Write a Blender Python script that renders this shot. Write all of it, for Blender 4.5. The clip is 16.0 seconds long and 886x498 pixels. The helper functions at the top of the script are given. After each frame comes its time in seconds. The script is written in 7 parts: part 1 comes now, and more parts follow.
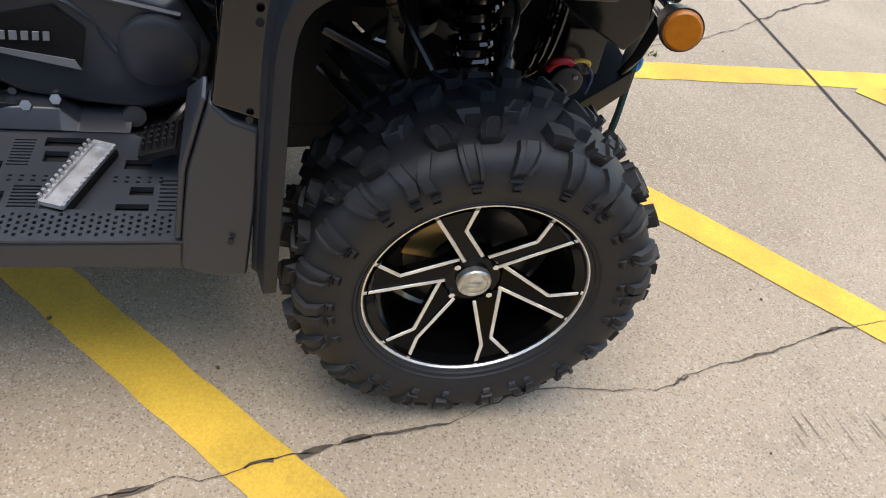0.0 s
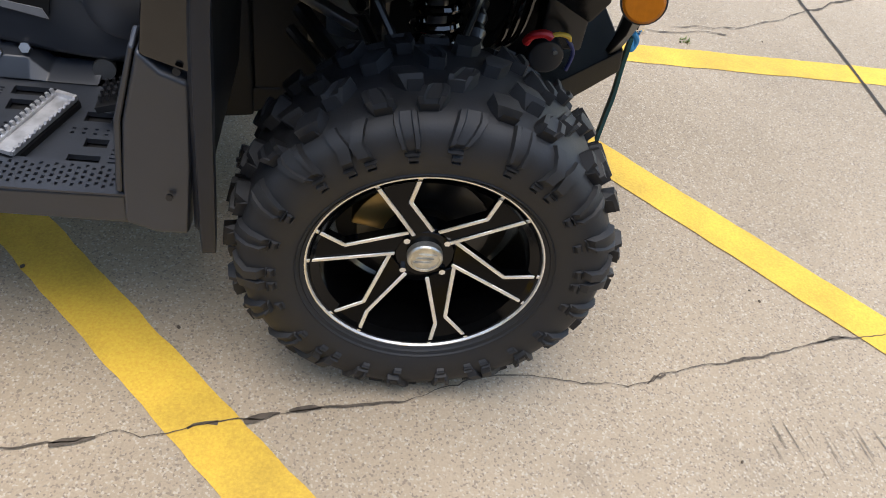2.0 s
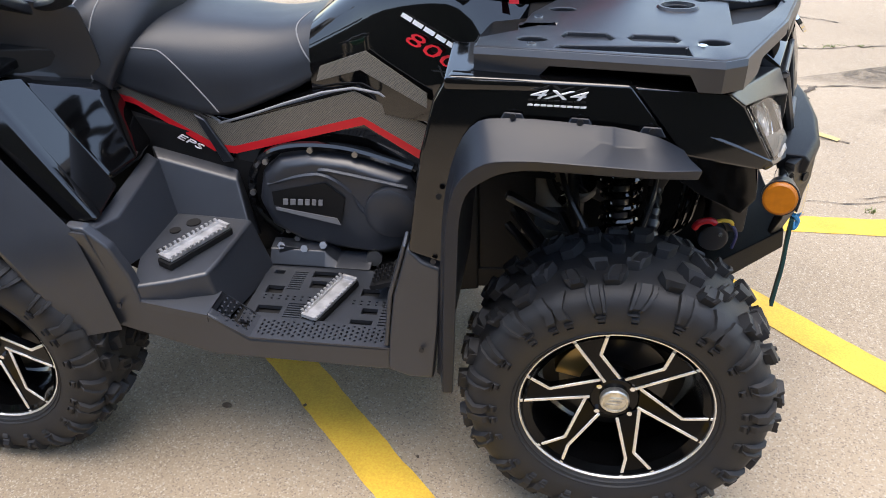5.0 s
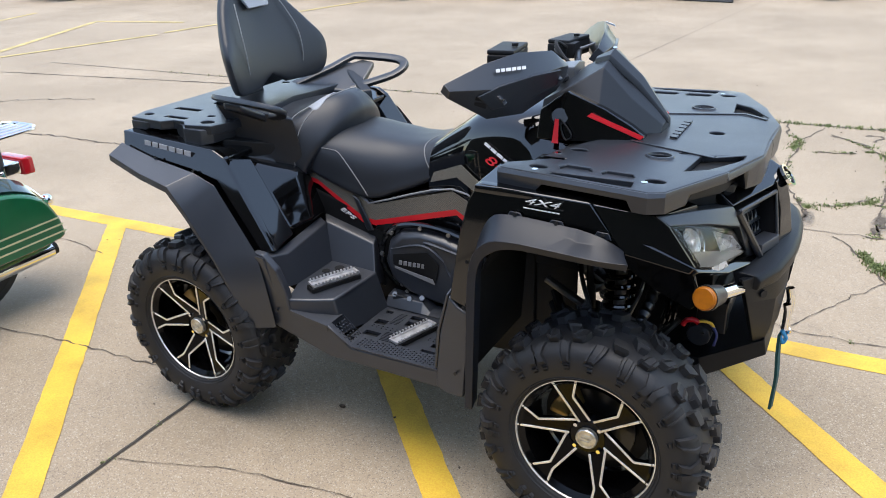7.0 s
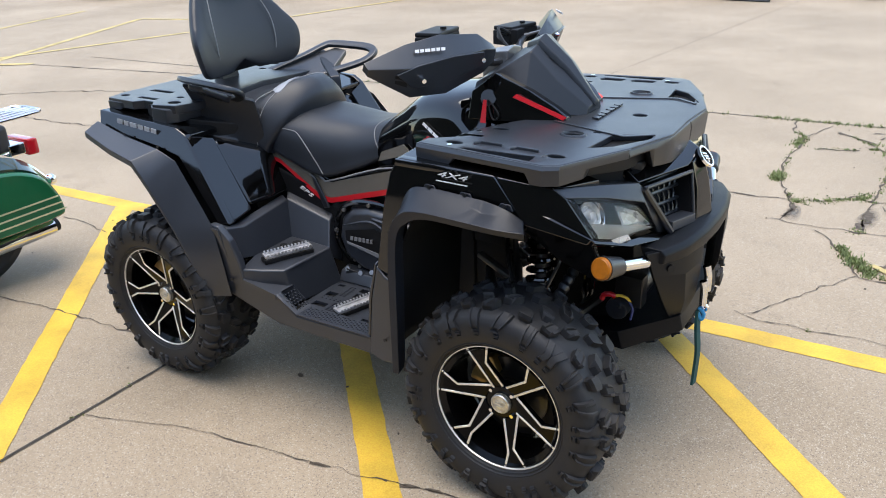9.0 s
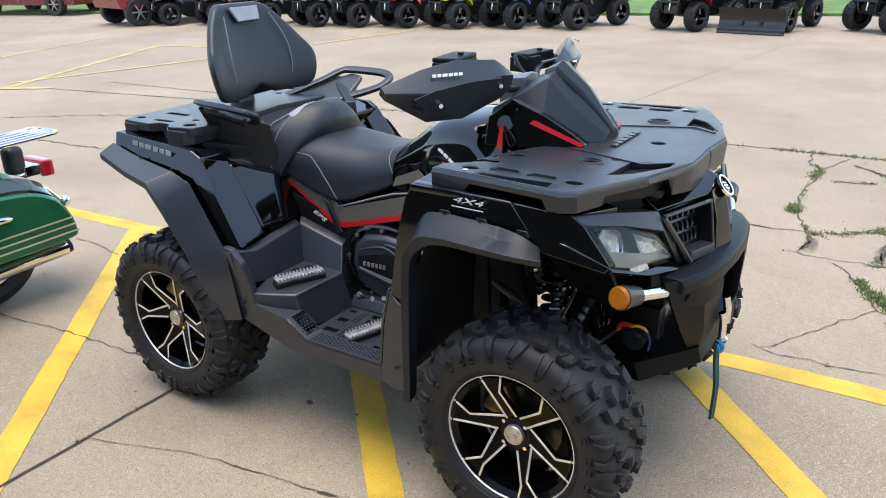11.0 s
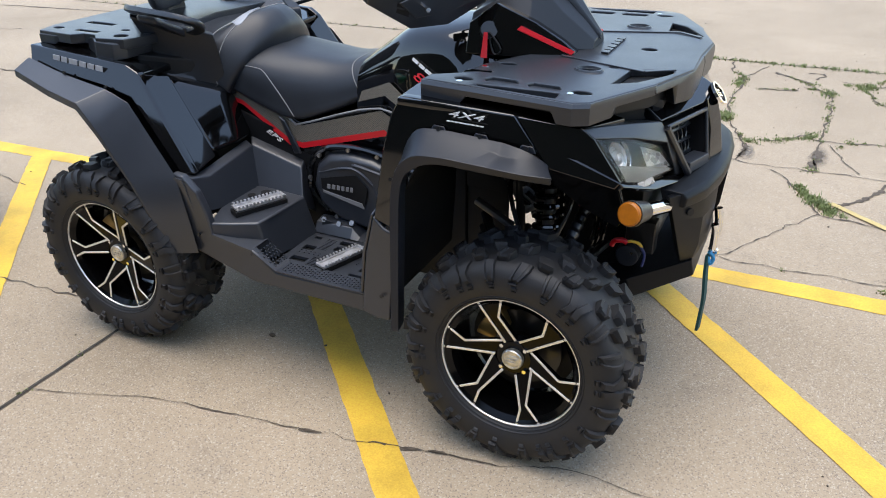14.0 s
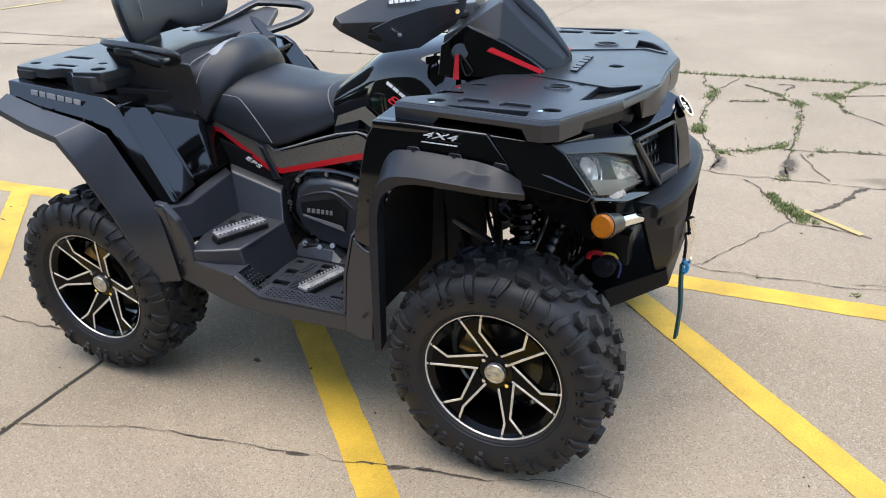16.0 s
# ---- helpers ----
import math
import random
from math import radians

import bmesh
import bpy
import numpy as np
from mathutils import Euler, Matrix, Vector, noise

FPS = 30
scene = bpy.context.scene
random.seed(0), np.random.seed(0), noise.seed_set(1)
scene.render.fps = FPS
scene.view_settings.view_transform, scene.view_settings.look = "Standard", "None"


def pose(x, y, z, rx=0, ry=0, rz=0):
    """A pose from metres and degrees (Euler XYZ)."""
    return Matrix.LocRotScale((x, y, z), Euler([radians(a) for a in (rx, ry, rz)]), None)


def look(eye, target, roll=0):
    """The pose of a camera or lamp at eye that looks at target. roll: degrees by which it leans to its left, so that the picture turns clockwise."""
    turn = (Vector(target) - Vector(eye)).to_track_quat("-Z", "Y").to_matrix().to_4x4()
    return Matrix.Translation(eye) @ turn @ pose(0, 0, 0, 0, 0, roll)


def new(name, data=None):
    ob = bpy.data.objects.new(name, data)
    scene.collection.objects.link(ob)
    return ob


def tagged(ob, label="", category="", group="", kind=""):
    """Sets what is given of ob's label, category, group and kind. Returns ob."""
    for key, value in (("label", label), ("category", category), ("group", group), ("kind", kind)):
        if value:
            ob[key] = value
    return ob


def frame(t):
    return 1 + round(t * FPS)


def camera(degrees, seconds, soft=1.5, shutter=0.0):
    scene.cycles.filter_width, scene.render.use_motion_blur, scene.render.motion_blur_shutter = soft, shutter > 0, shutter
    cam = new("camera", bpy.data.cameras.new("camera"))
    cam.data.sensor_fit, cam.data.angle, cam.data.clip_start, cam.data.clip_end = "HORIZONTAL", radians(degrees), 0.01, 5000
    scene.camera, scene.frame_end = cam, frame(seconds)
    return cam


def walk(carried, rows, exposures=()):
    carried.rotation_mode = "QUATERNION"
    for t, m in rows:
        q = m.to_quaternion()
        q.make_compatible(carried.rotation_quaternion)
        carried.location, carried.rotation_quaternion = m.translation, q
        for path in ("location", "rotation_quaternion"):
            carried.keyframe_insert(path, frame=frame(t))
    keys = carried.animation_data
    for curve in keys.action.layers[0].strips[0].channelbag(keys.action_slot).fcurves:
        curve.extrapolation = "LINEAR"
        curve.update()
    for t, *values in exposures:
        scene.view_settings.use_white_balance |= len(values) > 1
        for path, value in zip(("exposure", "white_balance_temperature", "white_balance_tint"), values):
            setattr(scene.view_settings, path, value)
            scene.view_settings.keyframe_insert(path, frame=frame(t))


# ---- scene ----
from mathutils.bvhtree import BVHTree

cam = camera(59.8, 16.0, soft=1.0)
PATH = [
    (0, (-0.341, -1.52, 1.294), (0.083, -0.112, -0.061), 11.5),
    (0.5, (-0.191, -1.484, 1.263), (0.104, -0.115, -0.166), 11.0),
    (1, (-0.155, -1.517, 1.274), (0.149, -0.175, -0.178), 11.8),
    (1.5, (-0.141, -1.538, 1.287), (0.159, -0.176, -0.147), 11.8),
    (2, (-0.147, -1.523, 1.276), (0.122, -0.123, -0.128), 11.3),
    (2.5, (-0.151, -1.51, 1.28), (0.093, -0.094, -0.111), 10.9),
    (3, (-0.15, -1.509, 1.285), (0.091, -0.075, -0.088), 11.0),
    (3.5, (-0.153, -1.51, 1.312), (0.08, -0.027, -0.01), 10.9),
    (4, (-0.154, -1.514, 1.332), (0.024, 0.003, 0.04), 8.3),
    (4.5, (-0.152, -1.616, 1.376), (-0.198, 0.004, 0.204), 3.0),
    (5, (-0.145, -1.833, 1.511), (-0.43, -0.185, 0.413), -2.0),
    (5.2, (-0.102, -1.926, 1.557), (-0.528, -0.283, 0.499), -3.6),
    (7.3, (0.605, -2.323, 1.71), (-0.307, -0.737, 0.901), -1.6),
    (7.5, (0.655, -2.301, 1.698), (-0.247, -0.73, 0.851), -1.0),
    (8, (0.832, -2.267, 1.684), (-0.113, -0.736, 0.811), -0.4),
    (8.5, (0.896, -2.252, 1.675), (-0.091, -0.732, 0.83), -1.9),
    (9, (0.904, -2.265, 1.667), (-0.099, -0.734, 0.862), -2.4),
    (9.2, (0.901, -2.276, 1.671), (-0.117, -0.747, 0.88), -2.3),
    (11.3, (0.868, -2.233, 1.643), (-0.172, -0.69, 0.908), -1.8),
    (11.5, (0.842, -2.216, 1.64), (-0.171, -0.663, 0.892), -2.0),
    (12, (0.719, -2.189, 1.636), (-0.214, -0.604, 0.85), -2.6),
    (12.5, (0.616, -2.202, 1.634), (-0.273, -0.611, 0.812), -2.1),
    (13, (0.59, -2.257, 1.626), (-0.295, -0.675, 0.78), -1.4),
    (13.5, (0.585, -2.259, 1.605), (-0.264, -0.686, 0.707), -1.4),
    (14, (0.589, -2.256, 1.608), (-0.183, -0.667, 0.67), -0.6),
    (14.5, (0.596, -2.265, 1.608), (-0.155, -0.658, 0.684), -0.4),
    (15, (0.6, -2.264, 1.615), (-0.13, -0.638, 0.706), -0.5),
    (15.5, (0.601, -2.273, 1.614), (-0.131, -0.644, 0.714), -1.2),
    (16, (0.619, -2.283, 1.616), (-0.127, -0.654, 0.727), -2.1),
]
walk(cam, [(t, look(eye, target, roll)) for t, eye, target, roll in PATH],
     exposures=[(0.0, 1.57, 7650, 10), (4.0, 1.57, 7500, 10), (4.5, 1.72, 7450, 11), (5.0, 1.92, 7800, 13), (7.4, 1.59, 7500, 10), (16.0, 1.57, 7500, 10)])

# ---- light ----
world = bpy.data.worlds.new("sky")
world.use_nodes = True
scene.world = world
wn = world.node_tree.nodes
sky = wn.new("ShaderNodeTexSky")
sky.sky_type = "NISHITA"
sky.sun_disc = False
SUN_ELEV, SUN_AZ = 86.0, 190.0
sky.sun_elevation, sky.sun_rotation = radians(SUN_ELEV), radians(SUN_AZ)
sky.air_density, sky.dust_density, sky.ozone_density = 1.0, 0.8, 1.2
wn["Background"].inputs["Strength"].default_value = 0.15
world.node_tree.links.new(sky.outputs[0], wn["Background"].inputs["Color"])
sun = new("sun", bpy.data.lights.new("sun", "SUN"))
sun.data.energy, sun.data.angle, sun.data.color = 1.0, radians(54), (0.97, 0.98, 1.0)
az, el = radians(SUN_AZ), radians(SUN_ELEV)
sun.matrix_world = look(Vector((math.sin(az) * math.cos(el), math.cos(az) * math.cos(el), math.sin(el))) * 20, (0, 0, 0))


# ---- materials ----
def mat(name, col, rough=0.5, metal=0.0, var=0.15, scale=8.0, bump=0.0, bump_scale=300.0, coat=0.0, col2=None,
        fine=0.0, rough_var=0.08, spec=0.5):
    """Principled surface with colour change at two scales, uneven gloss and fine relief."""
    m = bpy.data.materials.new(name)
    m.use_nodes = True
    nt = m.node_tree
    N, L = nt.nodes, nt.links
    p = N["Principled BSDF"]
    co = N.new("ShaderNodeTexCoord")
    big = N.new("ShaderNodeTexNoise")
    big.inputs["Scale"].default_value, big.inputs["Detail"].default_value = scale, 6
    L.new(co.outputs["Object"], big.inputs["Vector"])
    ramp = N.new("ShaderNodeValToRGB")
    c2 = col2 or tuple(c * (1 - var) for c in col)
    c1 = tuple(min(1, c * (1 + var * 0.5)) for c in col)
    ramp.color_ramp.elements[0].color, ramp.color_ramp.elements[1].color = (*c2, 1), (*c1, 1)
    ramp.color_ramp.elements[0].position, ramp.color_ramp.elements[1].position = 0.32, 0.62
    L.new(big.outputs["Fac"], ramp.inputs["Fac"])
    out = ramp.outputs["Color"]
    small = N.new("ShaderNodeTexNoise")
    small.inputs["Scale"].default_value, small.inputs["Detail"].default_value = bump_scale, 3
    L.new(co.outputs["Object"], small.inputs["Vector"])
    if fine:
        mx = N.new("ShaderNodeMix")
        mx.data_type, mx.blend_type = "RGBA", "OVERLAY"
        mx.inputs["Factor"].default_value = fine
        L.new(out, mx.inputs["A"])
        L.new(small.outputs["Fac"], mx.inputs["B"])
        out = mx.outputs["Result"]
    L.new(out, p.inputs["Base Color"])
    mr = N.new("ShaderNodeMapRange")
    mr.inputs["To Min"].default_value, mr.inputs["To Max"].default_value = max(0.02, rough - rough_var), rough + rough_var
    L.new(big.outputs["Fac"], mr.inputs["Value"])
    L.new(mr.outputs[0], p.inputs["Roughness"])
    p.inputs["Metallic"].default_value = metal
    p.inputs["Coat Weight"].default_value = coat
    p.inputs["Coat Roughness"].default_value = 0.03
    p.inputs["Specular IOR Level"].default_value = spec
    if bump:
        b = N.new("ShaderNodeBump")
        b.inputs["Strength"].default_value, b.inputs["Distance"].default_value = bump, 0.3 / bump_scale
        L.new(small.outputs["Fac"], b.inputs["Height"])
        L.new(b.outputs[0], p.inputs["Normal"])
    return m


GLOSS = mat("gloss_black_paint", (0.0025, 0.0025, 0.0028), 0.05, rough_var=0.02, spec=0.85)
MATTE = mat("grained_grey_plastic", (0.0230, 0.0270, 0.0350), 0.38, spec=0.75, bump=0.25, bump_scale=700, var=0.12)
RACKM = mat("grained_black_plastic", (0.0130, 0.0154, 0.0200), 0.33, spec=0.85, bump=0.3, bump_scale=800, var=0.12)
DARK = mat("dark_plastic", (0.0085, 0.0086, 0.0092), 0.52, spec=0.3, bump=0.15, bump_scale=500)
SEATM = mat("grained_vinyl", (0.0150, 0.0178, 0.0230), 0.44, spec=0.55, bump=0.35, bump_scale=520, var=0.1)
PODM = mat("fine_black_plastic", (0.0105, 0.0122, 0.0155), 0.36, spec=0.5, bump=0.25, bump_scale=800, var=0.12)
THREAD = mat("grey_thread", (0.22, 0.22, 0.22), 0.7)
RUBBER = mat("tyre_rubber", (0.0100, 0.0112, 0.0140), 0.60, var=0.3, scale=14, bump=0.2, bump_scale=260, col2=(0.0155, 0.0150, 0.0152))
STEEL = mat("black_steel", (0.012, 0.012, 0.013), 0.32, metal=0.0, var=0.2, coat=0.2)
CAST = mat("cast_aluminium", (0.34, 0.34, 0.34), 0.42, metal=1.0, var=0.2, bump=0.2, bump_scale=200)
SILVER = mat("machined_aluminium", (0.90, 0.89, 0.86), 0.38, metal=0.75, var=0.12, scale=30)
CHROME = mat("chrome", (0.85, 0.85, 0.85), 0.06, metal=1.0, var=0.03, rough_var=0.02)
SATIN = mat("satin_black_paint", (0.002, 0.002, 0.0022), 0.12, spec=0.22)
RED = mat("red_film", (0.62, 0.012, 0.02), 0.35, var=0.1)
WHITE = mat("white_film", (0.72, 0.72, 0.72), 0.4, var=0.05)
GREYF = mat("grey_film", (0.24, 0.24, 0.245), 0.4, var=0.08)
GREYP = mat("grey_vinyl", (0.30, 0.32, 0.35), 0.45, bump=0.2, bump_scale=500)
BEZEL = mat("bright_lamp_bezel", (0.55, 0.56, 0.57), 0.28, metal=0.55, var=0.1, scale=25)
SHELF = mat("grey_lamp_shelf", (0.16, 0.165, 0.16), 0.35, metal=0.2, var=0.15, scale=25)
PEGM = mat("bare_cast_peg", (0.55, 0.55, 0.56), 0.40, metal=0.7, var=0.25, scale=40)
CAPM = mat("cast_hub_cap", (0.62, 0.60, 0.54), 0.34, metal=0.8, var=0.35, scale=60, bump=0.4, bump_scale=160)
FLAREM = mat("grained_flare_plastic", (0.0110, 0.0140, 0.0205), 0.40, spec=0.40, bump=0.25, bump_scale=800, var=0.12)
WEBM = mat("gloss_black_wheel_paint", (0.0022, 0.0024, 0.0030), 0.16, spec=0.12)
BUMPERM = mat("coated_black_steel", (0.0050, 0.0060, 0.0078), 0.42, spec=0.22, bump=0.3, bump_scale=600, var=0.15)
AMBER = mat("amber_reflector", (0.40, 0.12, 0.004), 0.35, var=0.15, scale=60, bump=0.6, bump_scale=420)
GOLD = mat("gold_caliper", (0.40, 0.27, 0.10), 0.35, metal=0.6, var=0.2)
TEAL = mat("teal_webbing", (0.004, 0.055, 0.055), 0.8, bump=0.4, bump_scale=600)
BLUE = mat("blue_webbing", (0.02, 0.25, 0.5), 0.7)
YELLOWC = mat("yellow_cable", (0.7, 0.45, 0.04), 0.5)
REDLENS = mat("red_lens", (0.55, 0.012, 0.02), 0.12, coat=0.8)
GREEN = mat("green_metal_paint", (0.004, 0.115, 0.045), 0.16, coat=0.4, var=0.1)
CREAM = mat("cream_pinstripe", (0.45, 0.5, 0.3), 0.3)


def carbon():
    m = mat("carbon_film", (0.14, 0.125, 0.105), 0.35, coat=0.3, var=0.1)
    nt = m.node_tree
    co = nt.nodes.new("ShaderNodeTexCoord")
    ch = nt.nodes.new("ShaderNodeTexChecker")
    ch.inputs["Scale"].default_value = 330
    ch.inputs["Color1"].default_value, ch.inputs["Color2"].default_value = (0.19, 0.165, 0.13, 1), (0.075, 0.068, 0.058, 1)
    nt.links.new(co.outputs["Object"], ch.inputs["Vector"])
    nt.links.new(ch.outputs["Color"], nt.nodes["Principled BSDF"].inputs["Base Color"])
    return m


def glass():
    m = bpy.data.materials.new("clear_glass")
    m.use_nodes = True
    p = m.node_tree.nodes["Principled BSDF"]
    p.inputs["Base Color"].default_value = (0.96, 0.97, 0.97, 1)
    p.inputs["Transmission Weight"].default_value, p.inputs["Roughness"].default_value, p.inputs["IOR"].default_value = 1.0, 0.02, 1.25
    return m


def concrete():
    """Brushed, weathered concrete with exposed grains, stains and large tone changes."""
    m = bpy.data.materials.new("weathered_concrete")
    m.use_nodes = True
    nt = m.node_tree
    N, L = nt.nodes, nt.links
    p = N["Principled BSDF"]
    co = N.new("ShaderNodeTexCoord")

    def noise_tex(sc, det=5, rough=0.6):
        n = N.new("ShaderNodeTexNoise")
        n.inputs["Scale"].default_value, n.inputs["Detail"].default_value, n.inputs["Roughness"].default_value = sc, det, rough
        L.new(co.outputs["Object"], n.inputs["Vector"])
        return n

    def mixc(a, b, fac, mode="MIX"):
        x = N.new("ShaderNodeMix")
        x.data_type, x.blend_type = "RGBA", mode
        for sock, v in (("A", a), ("B", b), ("Factor", fac)):
            if isinstance(v, (tuple, float, int)):
                x.inputs[sock].default_value = v
            else:
                L.new(v, x.inputs[sock])
        return x.outputs["Result"]

    def ramp(src, a, b, ca=0.0, cb=1.0):
        r = N.new("ShaderNodeMapRange")
        r.inputs["From Min"].default_value, r.inputs["From Max"].default_value = a, b
        r.inputs["To Min"].default_value, r.inputs["To Max"].default_value = ca, cb
        L.new(src, r.inputs["Value"])
        return r.outputs[0]

    patch, stain, grain = noise_tex(0.55, 6), noise_tex(3.2, 8, 0.7), noise_tex(190, 3, 0.7)
    c = mixc((0.288, 0.225, 0.154, 1), (0.394, 0.312, 0.220, 1), ramp(patch.outputs["Fac"], 0.35, 0.65))
    c = mixc(c, (0.20, 0.16, 0.118, 1), ramp(stain.outputs["Fac"], 0.56, 0.80, 0.0, 0.7))
    vor = N.new("ShaderNodeTexVoronoi")
    vor.inputs["Scale"].default_value = 260
    L.new(co.outputs["Object"], vor.inputs["Vector"])
    sp = N.new("ShaderNodeSeparateColor")
    L.new(vor.outputs["Color"], sp.inputs[0])
    c = mixc(c, (0.16, 0.13, 0.105, 1), ramp(sp.outputs[0], 0.80, 0.92, 0.0, 0.62))
    c = mixc(c, (0.52, 0.46, 0.37, 1), ramp(sp.outputs[1], 0.82, 0.95, 0.0, 0.6))
    c = mixc(c, grain.outputs["Fac"], 0.30, "OVERLAY")
    L.new(c, p.inputs["Base Color"])
    p.inputs["Roughness"].default_value = 0.86
    b = N.new("ShaderNodeBump")
    b.inputs["Strength"].default_value, b.inputs["Distance"].default_value = 0.5, 0.003
    L.new(grain.outputs["Fac"], b.inputs["Height"])
    L.new(b.outputs[0], p.inputs["Normal"])
    return m


def road_paint():
    """Yellow line paint, worn through in small spots."""
    m = mat("yellow_road_paint", (0.66, 0.41, 0.045), 0.6, var=0.22, scale=5, bump=0.4, bump_scale=190, fine=0.35)
    return m


OLDPAINT = mat("old_road_paint", (0.52, 0.40, 0.16), 0.7, var=0.3, scale=4, bump=0.4, bump_scale=190, fine=0.4)


def stain(name, col, lo, hi, scale, cover):
    """A thin deposit that covers the ground in patches, with an uneven edge."""
    m = mat(name, col, 0.85, var=0.3, scale=6)
    nt = m.node_tree
    out, p = nt.nodes["Material Output"], nt.nodes["Principled BSDF"]
    co, nz, mr, tr, mx = (nt.nodes.new(k) for k in ("ShaderNodeTexCoord", "ShaderNodeTexNoise", "ShaderNodeMapRange", "ShaderNodeBsdfTransparent", "ShaderNodeMixShader"))
    nz.inputs["Scale"].default_value, nz.inputs["Detail"].default_value, nz.inputs["Roughness"].default_value = scale, 9, 0.7
    nt.links.new(co.outputs["Object"], nz.inputs["Vector"])
    mr.inputs["From Min"].default_value, mr.inputs["From Max"].default_value = lo, hi
    mr.inputs["To Max"].default_value = cover
    nt.links.new(nz.outputs["Fac"], mr.inputs["Value"])
    mp, gr, ml = (nt.nodes.new(k) for k in ("ShaderNodeMapping", "ShaderNodeTexGradient", "ShaderNodeMath"))
    mp.inputs["Location"].default_value, mp.inputs["Scale"].default_value = (-1, -1, 0), (2, 2, 0)
    gr.gradient_type, ml.operation = "SPHERICAL", "MULTIPLY"
    nt.links.new(co.outputs["Generated"], mp.inputs["Vector"])
    nt.links.new(mp.outputs[0], gr.inputs["Vector"])
    nt.links.new(gr.outputs["Fac"], ml.inputs[0])
    nt.links.new(mr.outputs[0], ml.inputs[1])
    nt.links.new(ml.outputs[0], mx.inputs[0])
    nt.links.new(tr.outputs[0], mx.inputs[1])
    nt.links.new(p.outputs[0], mx.inputs[2])
    nt.links.new(mx.outputs[0], out.inputs["Surface"])
    return m


RUBBLE = stain("crumbled_mortar", (0.17, 0.15, 0.125), 0.30, 0.50, 18, 0.9)
DAMP, SCUFF = stain("damp_silt", (0.10, 0.082, 0.062), 0.40, 0.56, 3.5, 1.0), stain("rubber_scuff", (0.15, 0.12, 0.095), 0.36, 0.60, 14, 0.85)
CARBON, GLASS, CONCRETE, PAINT = carbon(), glass(), concrete(), road_paint()
CRACKM = mat("dirt_in_crack", (0.095, 0.074, 0.055), 0.95, var=0.4, scale=40)
JOINTM = mat("joint_filler", (0.05, 0.042, 0.035), 0.95, var=0.4, scale=20)
GRASSM = mat("grass", (0.18, 0.22, 0.08), 0.7, var=0.4, scale=30)
WALLM = mat("dark_reflection_wall", (0.030, 0.032, 0.026), 0.9, var=0.4, scale=1.5, bump=0.5, bump_scale=40)
LAWNM = mat("lawn", (0.10, 0.19, 0.035), 0.8, var=0.4, scale=3, bump=0.8, bump_scale=60)


# ---- mesh helpers ----
def P(x, w, z, s=1):
    """A point of the vehicle: w is the distance out from its centre line, s = 1 its right side, -1 its left."""
    return Vector((x, -w * s, z))


def part(name, bm, material, parent=None, label="", sharp=32, matrix=None, kind=""):
    """Links a bmesh as one mesh object, under a thing or a part if one is given."""
    bmesh.ops.recalc_face_normals(bm, faces=bm.faces)
    me = bpy.data.meshes.new(name)
    bm.to_mesh(me)
    bm.free()
    for mm in (material if isinstance(material, (list, tuple)) else [material]):
        me.materials.append(mm)
    me.polygons.foreach_set("use_smooth", [True] * len(me.polygons))
    me.set_sharp_from_angle(angle=radians(sharp))
    ob = new(name, me)
    wn_mod = ob.modifiers.new("even_normals", "WEIGHTED_NORMAL")
    wn_mod.keep_sharp, wn_mod.weight = True, 80
    if parent is not None:
        ob.parent = parent
    if matrix is not None:
        ob.matrix_local = matrix
    if label or kind:
        tagged(ob, label, kind=kind)
    return ob


def thing(name, label, category, m=None, group=""):
    ob = new(name)
    ob.empty_display_size = 0.1
    if m is not None:
        ob.matrix_world = m
    return tagged(ob, label, category, group)


def solid(bm, pts, off):
    """A slab: the outline pts, and the same moved by off."""
    off = Vector(off)
    a = [bm.verts.new(p) for p in pts]
    b = [bm.verts.new(Vector(p) + off) for p in pts]
    bm.faces.new(a)
    bm.faces.new(b[::-1])
    n = len(a)
    for i in range(n):
        bm.faces.new((a[i], b[i], b[(i + 1) % n], a[(i + 1) % n]))


def loft(bm, rows, closed=True, caps=True):
    """Skins rows of points; closed: each row is a ring."""
    vs = [[bm.verts.new(p) for p in r] for r in rows]
    n = len(vs[0])
    for a, b in zip(vs, vs[1:]):
        for i in range(n if closed else n - 1):
            j = (i + 1) % n
            bm.faces.new((a[i], a[j], b[j], b[i]))
    if closed and caps:
        bm.faces.new(vs[0][::-1])
        bm.faces.new(vs[-1])
    return vs


def bevel(bm, width, seg=2, angle=25):
    bmesh.ops.recalc_face_normals(bm, faces=bm.faces)
    es = [e for e in bm.edges if len(e.link_faces) == 2 and e.calc_face_angle(0) > radians(angle)]
    if es:
        bmesh.ops.bevel(bm, geom=es, offset=width, segments=seg, profile=0.5, affect="EDGES", clamp_overlap=True)
    return bm


def box(bm, c, size, rot=(0, 0, 0)):
    m = pose(*c, *rot) @ Matrix.Diagonal((*size, 1))
    bmesh.ops.create_cube(bm, size=1, matrix=m)
    return bm


def lathe(bm, prof, n=48, m=None, axis="y"):
    """Turns a profile of (along, radius) about the local y axis."""
    rings = []
    for a, r in prof:
        ring = []
        for i in range(n):
            t = 2 * math.pi * i / n
            v = Vector((r * math.cos(t), a, r * math.sin(t)))
            ring.append(m @ v if m is not None else v)
        rings.append(ring)
    return loft(bm, rings, True, False)


